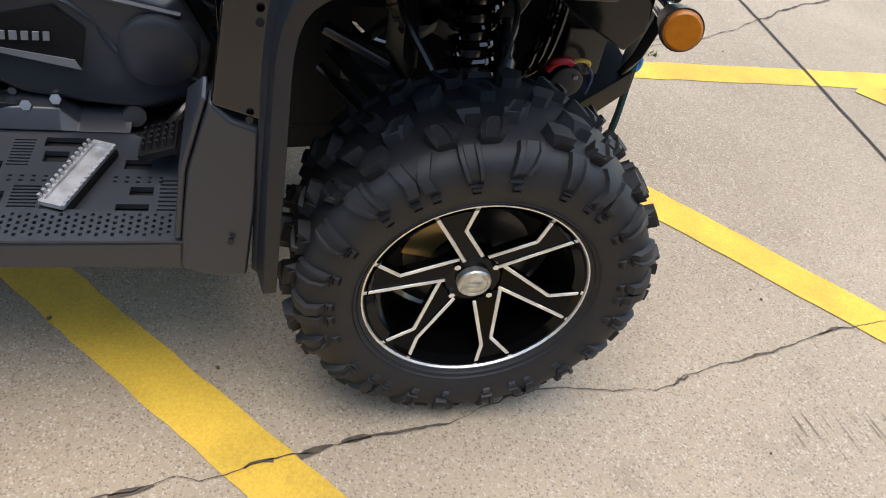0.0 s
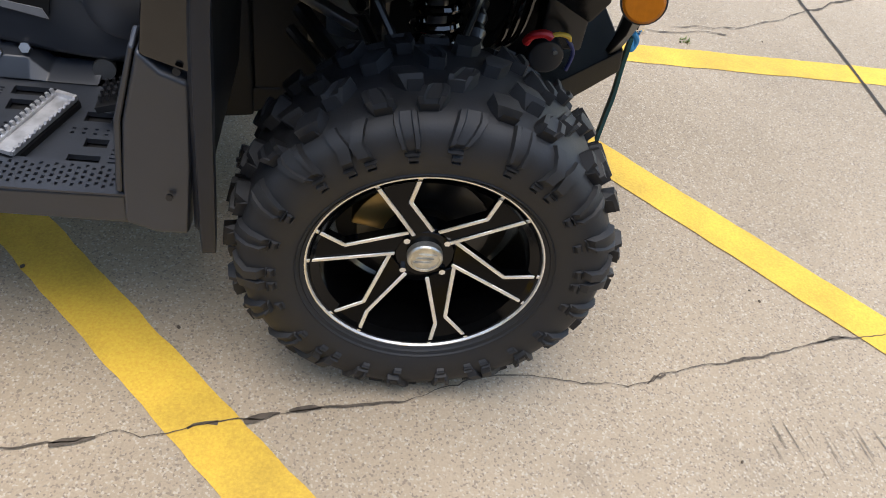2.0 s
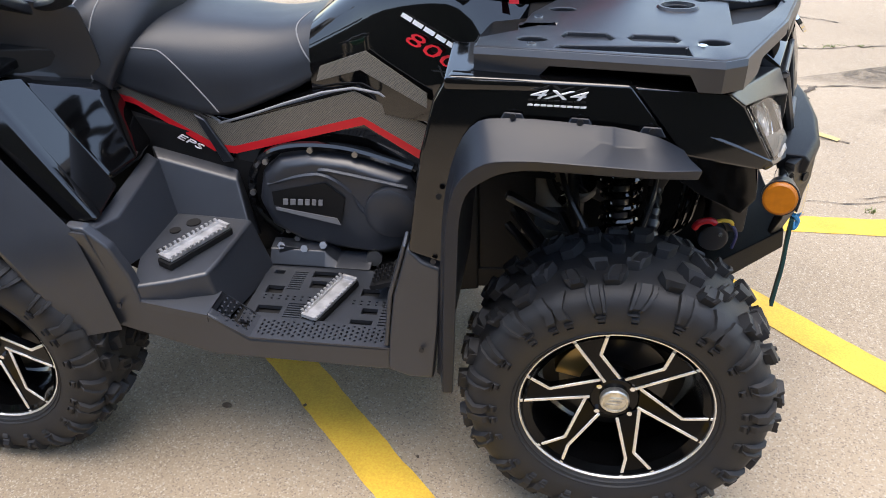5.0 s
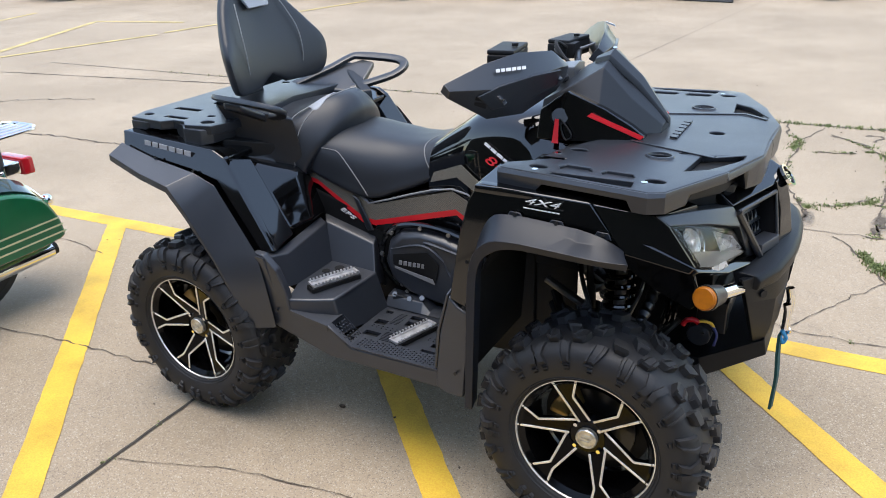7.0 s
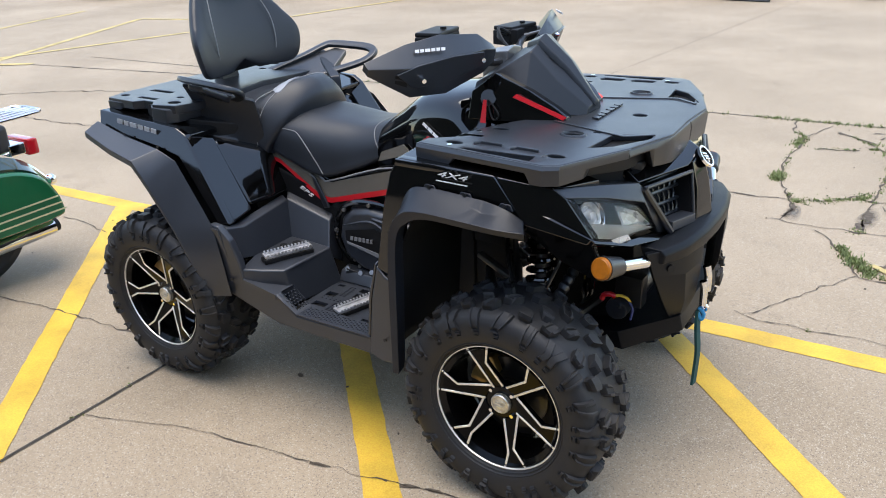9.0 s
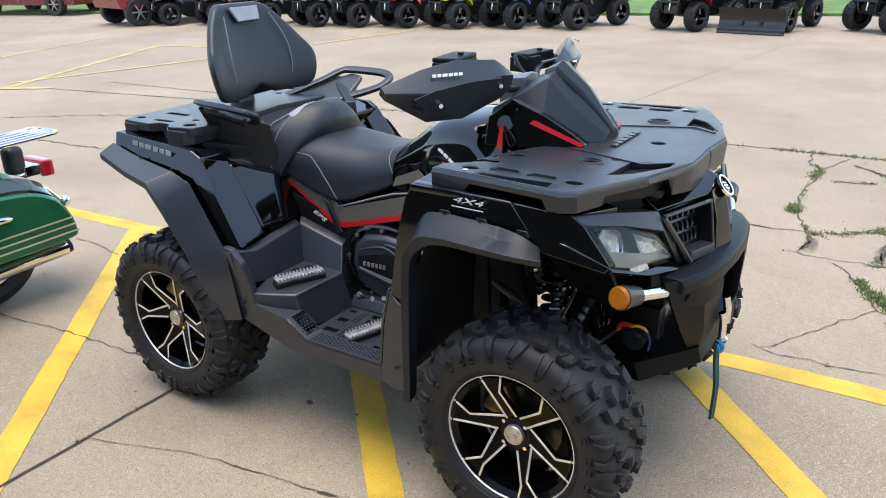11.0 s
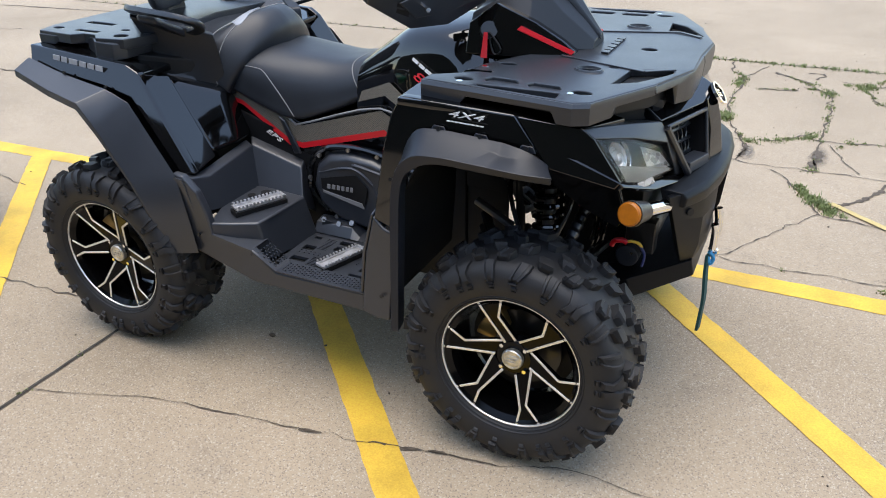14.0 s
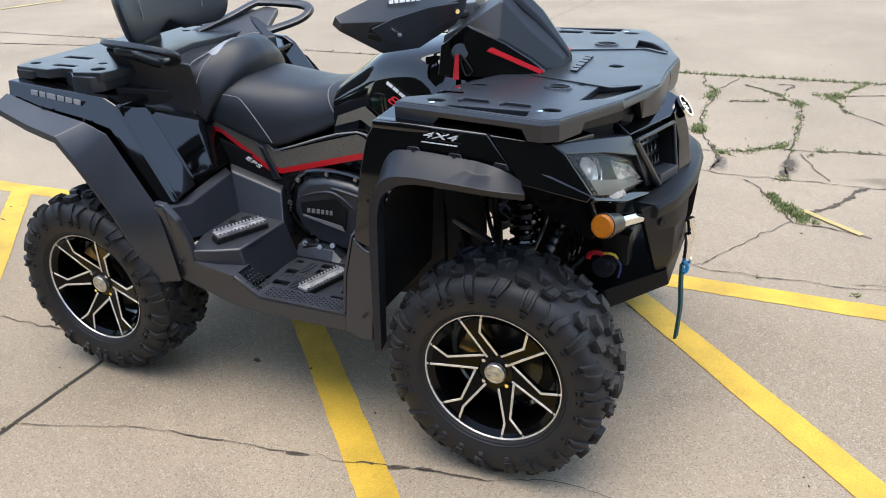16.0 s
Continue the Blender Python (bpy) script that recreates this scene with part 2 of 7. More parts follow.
def disc(bm, c, r, depth, direction=(0, -1, 0), n=16):
    """A capped cylinder from c along direction."""
    d = Vector(direction).normalized()
    q = d.to_track_quat("Z", "Y").to_matrix()
    ring = [q @ Vector((r * math.cos(2 * math.pi * i / n), r * math.sin(2 * math.pi * i / n), 0)) for i in range(n)]
    c = Vector(c)
    loft(bm, [[c + p for p in ring], [c + d * depth + p for p in ring]])
    return bm


def tube(bm, pts, r, n=10, caps=True):
    """A round tube through points, with its ends closed; r may be a list."""
    pts = [Vector(p) for p in pts]
    rows, up = [], Vector((0.13, 0.21, 0.97))
    for i, p in enumerate(pts):
        d = (pts[min(i + 1, len(pts) - 1)] - pts[max(i - 1, 0)]).normalized()
        a = d.cross(up)
        if a.length < 0.05:
            a = d.cross(Vector((1, 0, 0)))
        a.normalize()
        b = d.cross(a)
        rr = r[i] if isinstance(r, (list, tuple)) else r
        rows.append([p + rr * (math.cos(2 * math.pi * k / n) * a + math.sin(2 * math.pi * k / n) * b) for k in range(n)])
    loft(bm, rows, True, caps)
    return bm


def flat_bar(bm, pts, wide, thick, nrm, closed=False):
    """A bar of rounded flat section through points; nrm is the plane's normal."""
    pts = [Vector(p) for p in pts]
    nrm = Vector(nrm).normalized()
    rows = []
    for i, p in enumerate(pts):
        a, b = (pts[i - 1], pts[(i + 1) % len(pts)]) if closed else (pts[max(i - 1, 0)], pts[min(i + 1, len(pts) - 1)])
        side = (b - a).normalized().cross(nrm).normalized()
        ring = []
        for k in range(12):
            c, t = math.cos(2 * math.pi * k / 12), math.sin(2 * math.pi * k / 12)
            ring.append(p + side * math.copysign(abs(c) ** 0.5, c) * wide / 2 + nrm * math.copysign(abs(t) ** 0.5, t) * thick / 2)
        rows.append(ring)
    if closed:
        rows.append(rows[0])
    loft(bm, rows, True, not closed)
    bmesh.ops.remove_doubles(bm, verts=bm.verts, dist=0.0004)


def smooth_path(pts, k=4):
    """A Catmull-Rom path through points."""
    pts = [Vector(p) for p in pts]
    out = []
    for i in range(len(pts) - 1):
        p0, p1, p2, p3 = pts[max(i - 1, 0)], pts[i], pts[i + 1], pts[min(i + 2, len(pts) - 1)]
        for j in range(k):
            t = j / k
            out.append(0.5 * (2 * p1 + (p2 - p0) * t + (2 * p0 - 5 * p1 + 4 * p2 - p3) * t * t + (3 * p1 - p0 - 3 * p2 + p3) * t ** 3))
    return out + [pts[-1]]


def holed_plate(bm, outer, holes, place, depth):
    """A plate in 2D coordinates with holes through it; place(u, v, d) gives the point at depth d."""
    top = []
    for lp in [outer] + holes:
        vs = [bm.verts.new(place(u, v, 0)) for u, v in lp]
        es = [bm.edges.new((vs[i], vs[(i + 1) % len(vs)])) for i in range(len(vs))]
        top.append((lp, vs, es))
    edges = [e for _, _, es in top for e in es]
    fill = bmesh.ops.triangle_fill(bm, use_beauty=True, use_dissolve=False, edges=edges)
    faces = [f for f in fill["geom"] if isinstance(f, bmesh.types.BMFace)]
    low = {}
    for lp, vs, _ in top:
        for (u, v), a in zip(lp, vs):
            low[a] = bm.verts.new(place(u, v, depth))
    for f in faces:
        bm.faces.new([low[v] for v in reversed(f.verts)])
    for _, vs, _ in top:
        for i in range(len(vs)):
            a, b = vs[i], vs[(i + 1) % len(vs)]
            bm.faces.new((a, low[a], low[b], b))
    return bm


def ellipse(cu, cv, ru, rv, n=14):
    return [(cu + ru * math.cos(2 * math.pi * i / n), cv + rv * math.sin(2 * math.pi * i / n)) for i in range(n)]


def rect(u0, v0, u1, v1):
    return [(u0, v0), (u1, v0), (u1, v1), (u0, v1)]


def lettering(name, text, size, m, material, parent, shear=0.0, depth=0.0012, stretch=1.0):
    """Letters as a thin mesh, with the built-in font, lying in the local x-y plane of m."""
    cu = bpy.data.curves.new(name, "FONT")
    cu.body, cu.size, cu.shear, cu.extrude = text, size, shear, depth
    cu.align_x, cu.align_y = "CENTER", "CENTER"
    cu.resolution_u = 2
    ob = bpy.data.objects.new(name, cu)
    scene.collection.objects.link(ob)
    dg = bpy.context.evaluated_depsgraph_get()
    me = bpy.data.meshes.new_from_object(ob.evaluated_get(dg))
    bpy.data.objects.remove(ob)
    me.materials.clear()
    me.materials.append(material)
    me.name = name
    o = new(name, me)
    o.parent = parent
    o.matrix_local = m @ Matrix.Diagonal((stretch, 1, 1, 1))
    return o


def bars(name, widths, height, m, material, parent, gap=0.25, depth=0.002):
    """Plain blocks in a row that stand in for a brand mark."""
    bm = bmesh.new()
    total = sum(widths) + gap * height * (len(widths) - 1)
    x = -total / 2
    for w in widths:
        lean = height * 0.12
        solid(bm, [(x, -0.36 * height, 0), (x + w - lean, -0.36 * height, 0), (x + w, 0.36 * height, 0), (x + lean, 0.36 * height, 0)], (0, 0, depth))
        x += w + gap * height
    return part(name, bm, material, parent, matrix=m)


SIDE = pose(0, 0, 0, 90, 0, 0)          # lettering that faces the right side of the vehicle


# ---- ground ----
def ribbon(bm, pts, widths, z, step=0.03, jag=0.004, rnd=random):
    """A flat strip along a path, with uneven edges."""
    path = []
    for (x0, y0), (x1, y1) in zip(pts, pts[1:]):
        n = max(1, int(math.hypot(x1 - x0, y1 - y0) / step))
        path += [(x0 + (x1 - x0) * i / n, y0 + (y1 - y0) * i / n) for i in range(n)]
    path.append(pts[-1])
    last = None
    for i, (x, y) in enumerate(path):
        a, b = path[max(i - 1, 0)], path[min(i + 1, len(path) - 1)]
        d = Vector((b[0] - a[0], b[1] - a[1])).normalized()
        nrm = Vector((-d.y, d.x))
        w = widths(i / max(1, len(path) - 1)) / 2
        j = rnd.uniform(-jag, jag)
        pair = [bm.verts.new((x + nrm.x * (w * k + rnd.uniform(-jag, jag) * 0.4 + j), y + nrm.y * (w * k + rnd.uniform(-jag, jag) * 0.4 + j), z)) for k in (1, -1)]
        if last:
            bm.faces.new((last[0], pair[0], pair[1], last[1]))
        last = pair


bm = bmesh.new()
solid(bm, [(-900, -900, 0), (900, -900, 0), (900, 900, 0), (-900, 900, 0)], (0, 0, -0.3))
tagged(part("ground", bm, CONCRETE), "weathered beige concrete yard with cracks and joints", "ground", kind="structure")


layer = [0.0]          # each line lies a little above the one before


def painted_line(a, b, width, label="yellow painted parking line, slightly worn", old=False):
    bm = bmesh.new()
    layer[0] += 0.0005
    ribbon(bm, [a, b], lambda t: width, 0.001 + layer[0], 0.04, 0.0025)
    tagged(part("painted_line", bm, OLDPAINT if old else PAINT), label, "road marking", "parking lines", kind="structure")


painted_line((-7.4, 0.383), (0.3, 0.735), 0.116, "long yellow painted cross line behind the bays")
painted_line((0.28, 0.734), (2.6, 0.757), 0.116, "long yellow painted cross line behind the bays")
painted_line((-1.62, 0.553), (0.56, -1.715), 0.116)
painted_line((0.14, 0.590), (2.5, -1.85), 0.118)
painted_line((-3.36, 0.535), (-1.02, -1.976), 0.119)
painted_line((1.80, 0.700), (4.05, -1.62), 0.118)
FADED = "faded yellow painted line across the yard"
painted_line((-13.46, 5.12), (-14.6, 8.0), 0.10, FADED, True)
painted_line((-9.9, 3.2), (-12.03, 7.39), 0.11, FADED, True)
painted_line((-12.03, 7.39), (-10.2, 7.75), 0.11, FADED, True)
painted_line((-10.3, 3.55), (-9.5, 6.5), 0.10, FADED, True)
painted_line((-9.55, 6.7), (-8.7, 11.3), 0.10, FADED, True)
painted_line((0.80, 1.69), (1.06, 1.47), 0.035, "worn remnant of an old yellow line", True)
painted_line((-10.3, 3.0), (-9.3, 3.55), 0.12, FADED, True)

crack_rnd = random.Random(5)


def crack(pts, w=0.006, rough=0.02, bulge=2.0):
    """A crack that wanders, opening and closing along its length."""
    fine = []
    for a, b in zip(pts, pts[1:]):
        n = max(2, int(math.hypot(b[0] - a[0], b[1] - a[1]) / 0.05))
        for i in range(n):
            t = i / n
            fine.append((a[0] + (b[0] - a[0]) * t + crack_rnd.gauss(0, rough * 0.35), a[1] + (b[1] - a[1]) * t + crack_rnd.gauss(0, rough * 0.35)))
    fine.append(pts[-1])
    ph = crack_rnd.uniform(0, 6)
    bm = bmesh.new()
    ribbon(bm, fine, lambda t: w * (0.45 + bulge * 0.2 * (1 + math.sin(ph + t * 23)) * (0.5 + 0.5 * math.sin(ph * 2 + t * 71))), 0.0040, 0.012, 0.0018, crack_rnd)
    tagged(part("crack", bm, CRACKM), "thin dark crack in the concrete", "crack", "cracks", kind="structure")


crack([(-1.54, -1.0), (-1.35, -0.94), (-1.15, -0.87), (-0.96, -0.84), (-0.79, -0.81), (-0.64, -0.80), (-0.513, -0.767), (-0.431, -0.764), (-0.355, -0.741), (-0.265, -0.73), (-0.215, -0.71), (-0.10, -0.694), (0.0, -0.675), (0.078, -0.646), (0.137, -0.625), (0.245, -0.603), (0.374, -0.62), (0.466, -0.619), (0.511, -0.611), (0.552, -0.592), (0.625, -0.568), (0.708, -0.544), (0.798, -0.529), (0.869, -0.507), (0.961, -0.479), (1.027, -0.459), (1.08, -0.453), (1.63, -0.41)], 0.0038, 0.009, 3.0)
for a, b, w in (((-0.40, -0.752), (-0.345, -0.740), 0.012), ((-0.30, -0.737), (-0.235, -0.716), 0.010), ((-0.22, -0.712), (-0.16, -0.702), 0.009), ((-0.62, -0.797), (-0.55, -0.778), 0.009), ((0.955, -0.481), (1.03, -0.460), 0.009), ((0.51, -0.611), (0.56, -0.590), 0.008)):
    crack([a, ((a[0] + b[0]) / 2, (a[1] + b[1]) / 2 + 0.004), b], w, 0.006, 3.5)
crack([(-3.3, -0.62), (-2.76, -0.6), (-2.54, -0.56), (-2.4, -0.55), (-1.95, -0.51), (-1.56, -0.53)], 0.008)
crack([(-3.56, 0.24), (-3.24, 0.22), (-3.07, 0.19)], 0.008)
crack([(0.0, 4.44), (0.04, 4.07), (0.15, 3.92), (0.15, 3.67), (0.12, 3.35), (0.14, 3.08), (0.16, 2.86), (0.27, 2.54), (0.33, 2.47)], 0.016, 0.03)
crack([(-0.3, 2.45), (0.32, 2.47), (0.5, 2.56), (0.65, 2.71), (0.72, 2.62), (0.84, 2.66), (1.0, 2.69), (1.21, 2.71), (1.9, 2.8)], 0.015, 0.03)
crack([(0.15, 3.92), (0.23, 4.16), (0.28, 4.33)], 0.012)
crack([(0.72, 2.62), (0.74, 2.95), (0.74, 3.2), (0.76, 3.62), (0.66, 3.78), (0.56, 3.8)], 0.018, 0.03)
crack([(0.28, 3.63), (0.53, 3.68)], 0.010)
crack([(0.34, 4.16), (0.56, 3.96), (0.72, 3.69)], 0.014)
crack([(0.23, 2.13), (0.47, 2.09), (0.88, 2.12), (1.18, 2.13), (2.2, 2.1)], 0.010, 0.03)
crack([(0.27, 2.54), (0.33, 2.30), (0.30, 2.13)], 0.014)
crack([(0.72, 2.62), (0.69, 2.35), (0.72, 2.11)], 0.016)
crack([(0.5, 2.05), (0.58, 1.93), (0.66, 1.75), (0.72, 1.62), (0.75, 1.52), (0.85, 1.52), (1.1, 1.45)], 0.012)
crack([(0.75, 1.52), (0.63, 1.34), (0.42, 0.95), (0.37, 0.91)], 0.006)
crack([(0.33, 0.92), (0.45, 0.88), (0.64, 0.89), (0.77, 0.91), (1.2, 0.93)], 0.006)
crack([(0.337, 2.40), (0.33, 2.27), (0.31, 2.18)], 0.035, 0.03, 3.0)
crack([(0.72, 2.45), (0.71, 2.29), (0.69, 2.16)], 0.05, 0.03, 3.0)
crack([(0.86, 1.69), (0.95, 1.80), (1.05, 2.01), (1.12, 2.12)], 0.028, 0.03, 3.0)
crack([(0.257, 3.646), (0.40, 3.66), (0.536, 3.708)], 0.016, 0.02, 3.0)
crack([(0.364, 4.108), (0.50, 4.02), (0.619, 3.918)], 0.022, 0.03, 3.0)
crack([(0.55, 4.2), (0.662, 4.275), (0.70, 4.15), (0.64, 4.05)], 0.02, 0.04, 3.0)
crack([(0.78, 2.58), (0.84, 2.35), (0.93, 2.16)], 0.010, 0.02)
crack([(0.83, 4.04), (0.96, 4.0), (1.05, 3.57), (1.18, 3.4), (1.5, 3.2)], 0.015, 0.03)
crack([(1.0, 3.98), (1.3, 4.1), (1.7, 4.0)], 0.02)
crack([(1.62, 1.2), (1.85, 1.33), (2.4, 1.6)], 0.012)
crack([(1.62, 1.2), (1.3, 1.0), (1.0, 0.95)], 0.005)
crack([(-9.4, 3.5), (-7.02, 3.81), (-5.0, 4.1)], 0.03)
crack([(-8.2, 1.95), (-7.1, 2.66), (-6.5, 2.9)], 0.02, 0.05)
crack([(-7.0, 1.62), (-6.35, 1.70), (-5.57, 1.76), (-4.8, 1.8)], 0.02, 0.04)


def joint(pts, w):
    bm = bmesh.new()
    ribbon(bm, pts, lambda t: w, 0.004, 0.05, 0.0015)
    tagged(part("slab_joint", bm, JOINTM), "dark straight joint between concrete slabs", "joint", "slab joints", kind="structure")


joint([(-1.555, -9.0), (-1.56, 4.4)], 0.014)
joint([(1.635, -6.0), (1.62, 1.25), (1.6, 2.1)], 0.012)
joint([(-9.0, 4.22), (0.6, 4.42), (9.0, 4.62)], 0.013)
joint([(-2.15, 4.4), (-2.03, 5.81), (-1.55, 10.61), (-1.3, 13.0)], 0.005)

blade_rnd = random.Random(9)


def weeds(spots, name="weed_tuft", label="short green weeds growing in a pavement crack"):
    """Tufts of thin bent blades; spots of (x, y, spread, count, height)."""
    bm = bmesh.new()
    for x, y, sp, n, h in spots:
        for _ in range(int(n * 0.45)):
            bx, by = x + blade_rnd.gauss(0, sp * 0.6), y + blade_rnd.gauss(0, sp * 0.9)
            a, hh, wd = blade_rnd.uniform(0, 6.28), 0.85 * h * blade_rnd.uniform(0.4, 1.15), blade_rnd.uniform(0.002, 0.005)
            lean = blade_rnd.uniform(0.2, 1.0) * hh
            dx, dy = math.cos(a), math.sin(a)
            v = [bm.verts.new(q) for q in ((bx - dy * wd, by + dx * wd, 0), (bx + dy * wd, by - dx * wd, 0),
                                           (bx + dx * lean * 0.4 + dy * wd * 0.7, by + dy * lean * 0.4 - dx * wd * 0.7, hh * 0.6),
                                           (bx + dx * lean * 0.4 - dy * wd * 0.7, by + dy * lean * 0.4 + dx * wd * 0.7, hh * 0.6),
                                           (bx + dx * lean, by + dy * lean, hh))]
            bm.faces.new(v[:4])
            bm.faces.new((v[3], v[2], v[4]))
    tagged(part(name, bm, GRASSM), label, "weeds", kind="stuff")


weeds([(0.14, 2.86, 0.035, 420, 0.026), (0.67, 2.71, 0.05, 200, 0.018), (0.13, 3.83, 0.05, 200, 0.02), (0.74, 3.69, 0.06, 320, 0.022),
       (0.67, 1.78, 0.025, 200, 0.022), (0.71, 1.71, 0.035, 420, 0.026), (0.76, 1.65, 0.035, 420, 0.026), (0.80, 1.59, 0.03, 260, 0.02), (0.86, 1.56, 0.02, 90, 0.015), (0.13, 3.70, 0.05, 200, 0.02), (0.14, 2.93, 0.04, 250, 0.028), (0.71, 2.30, 0.02, 40, 0.012), (0.69, 2.13, 0.03, 130, 0.014), (0.62, 3.90, 0.04, 120, 0.015), (0.38, 2.49, 0.05, 120, 0.014), (0.88, 2.67, 0.04, 90, 0.014), (0.75, 3.35, 0.03, 110, 0.016), (0.95, 3.94, 0.05, 300, 0.02), (1.0, 3.98, 0.05, 360, 0.022), (0.5, 2.56, 0.04, 150, 0.015),
       (0.32, 2.48, 0.03, 150, 0.015), (0.74, 3.1, 0.03, 60, 0.015), (1.05, 3.57, 0.03, 100, 0.015), (0.64, 0.885, 0.012, 30, 0.01),
       (1.02, 0.86, 0.012, 60, 0.012), (-1.56, -1.03, 0.015, 26, 0.018), (-1.56, -0.8, 0.012, 10, 0.01)])
weeds([(-0.3 + 0.075 * i, 4.405 + 0.0016 * i, 0.03, 40 + 40 * (i % 3), 0.022) for i in range(46)], label="grass growing along the slab joint")
weeds([(-7 + 0.15 * i, 4.27 + 0.003 * i, 0.03, 10 + 8 * (i % 4), 0.02) for i in range(44)], label="sparse grass along the slab joint")



def weed_line(pts, dense, h, spread=0.02):
    """Uneven tufts along a crack."""
    out = []
    for (x0, y0), (x1, y1) in zip(pts, pts[1:]):
        n = max(1, int(math.hypot(x1 - x0, y1 - y0) / 0.045))
        for i in range(n):
            t = (i + blade_rnd.random()) / n
            out.append((x0 + (x1 - x0) * t, y0 + (y1 - y0) * t, spread * blade_rnd.uniform(0.5, 1.3), dense * blade_rnd.choice((0.1, 0.3, 0.6, 1.0, 1.6)), h * blade_rnd.uniform(0.6, 1.2)))
    return out


weeds(weed_line([(0.04, 4.06), (0.15, 3.92), (0.12, 3.65)], 90, 0.022) + weed_line([(0.12, 3.65), (0.12, 3.37), (0.16, 3.08)], 25, 0.014) + weed_line([(0.16, 3.0), (0.17, 2.8)], 160, 0.026, 0.03)
      + weed_line([(0.25, 2.62), (0.32, 2.46), (0.41, 2.52), (0.55, 2.60), (0.67, 2.67)], 70, 0.016) + weed_line([(0.66, 2.68), (0.76, 2.60)], 180, 0.018)
      + weed_line([(0.26, 3.63), (0.35, 3.68), (0.54, 3.71)], 60, 0.013) + weed_line([(0.46, 4.05), (0.59, 3.89)], 40, 0.013) + weed_line([(0.58, 3.76), (0.68, 3.79), (0.76, 3.66)], 150, 0.018)
      + weed_line([(0.76, 3.6), (0.75, 3.16), (0.74, 2.7)], 18, 0.012) + weed_line([(0.81, 3.98), (0.94, 3.99)], 170, 0.020) + weed_line([(0.94, 3.99), (1.04, 4.08), (1.13, 4.26), (1.21, 4.41)], 90, 0.018)
      + weed_line([(0.94, 3.95), (1.0, 3.76), (1.06, 3.56)], 40, 0.014) + weed_line([(0.8, 2.53), (0.89, 2.67), (1.15, 2.73), (1.6, 2.77)], 35, 0.012) + weed_line([(0.62, 1.90), (0.68, 1.77), (0.75, 1.67), (0.81, 1.57)], 150, 0.022, 0.025)
      + weed_line([(0.66, 2.15), (0.72, 2.14)], 90, 0.012), label="weeds growing along the cracks between broken slabs")


def ground_patch(name, outline, material, label):
    """A thin irregular film on the ground."""
    c = sum((Vector((x, y, 0)) for x, y in outline), Vector()) / len(outline)
    ring = smooth_path([(x, y, 0.0022) for x, y in outline] + [(*outline[0], 0.0022)], 5)[:-1]
    bm = bmesh.new()
    bm.faces.new([bm.verts.new((p.x, p.y, 0.0022)) for p in ring])
    tagged(part(name, bm, material), label, "stain", kind="structure")


ground_patch("damp_stain", [(1.02, 1.70), (1.30, 1.82), (1.75, 2.02), (2.7, 2.35), (2.9, 1.95), (1.75, 1.66), (1.36, 1.54), (1.15, 1.60)], DAMP, "dark silty stain on the concrete")
ground_patch("damp_stain", [(0.85, 2.16), (1.2, 2.30), (1.9, 2.55), (2.4, 2.45), (1.8, 2.22), (1.2, 2.10)], DAMP, "dark silty stain on the concrete")
ground_patch("rubble_patch", [(0.73, 2.57), (0.78, 2.44), (0.76, 2.22), (0.70, 2.16), (0.65, 2.19), (0.67, 2.36)], RUBBLE, "crumbled grey patch in a broken slab")
ground_patch("rubble_patch", [(0.31, 2.43), (0.36, 2.40), (0.40, 2.17), (0.35, 2.13), (0.30, 2.15)], RUBBLE, "crumbled grey patch in a broken slab")
for i in range(13):
    rx = random.Random(40 + i)
    x, y, n, w = 0.74 + 0.019 * i + rx.uniform(-0.008, 0.008), -0.66 - rx.uniform(0.0, 0.07), rx.uniform(0.07, 0.17), rx.uniform(0.0018, 0.0042)
    t = radians(-80 + rx.uniform(-3, 3))
    dx, dy = math.cos(t), math.sin(t)
    ground_patch("scuff", [(x - dy * w * 0.5, y + dx * w * 0.5), (x + dx * n - dy * w, y + dy * n + dx * w), (x + dx * n * 1.04, y + dy * n * 1.04), (x + dx * n + dy * w, y + dy * n - dx * w), (x + dy * w * 0.5, y - dx * w * 0.5)], SCUFF, "faint dark scuff on the concrete")

# a few leaves and small stones on the yard
bm = bmesh.new()
for _ in range(110):
    x, y, r = blade_rnd.uniform(-3.5, 2.6), blade_rnd.uniform(-2.0, 6.0), blade_rnd.uniform(0.002, 0.007)
    bmesh.ops.create_icosphere(bm, subdivisions=1, radius=r, matrix=pose(x, y, r * 0.5, 0, 0, blade_rnd.uniform(0, 360)) @ Matrix.Diagonal((1, 0.7, 0.6, 1)))
for x, y in ((-1.01, -0.41),):
    bmesh.ops.create_icosphere(bm, subdivisions=2, radius=0.014, matrix=pose(x, y, 0.005) @ Matrix.Diagonal((1, 0.6, 0.5, 1)))
tagged(part("gravel", bm, CRACKM), "scattered small stones and crumbs on concrete", "gravel", kind="stuff")


# ---- the vehicle ----
atv = thing("quad_bike", "black and grey two-seat utility quad bike parked across a yellow line", "quad bike")


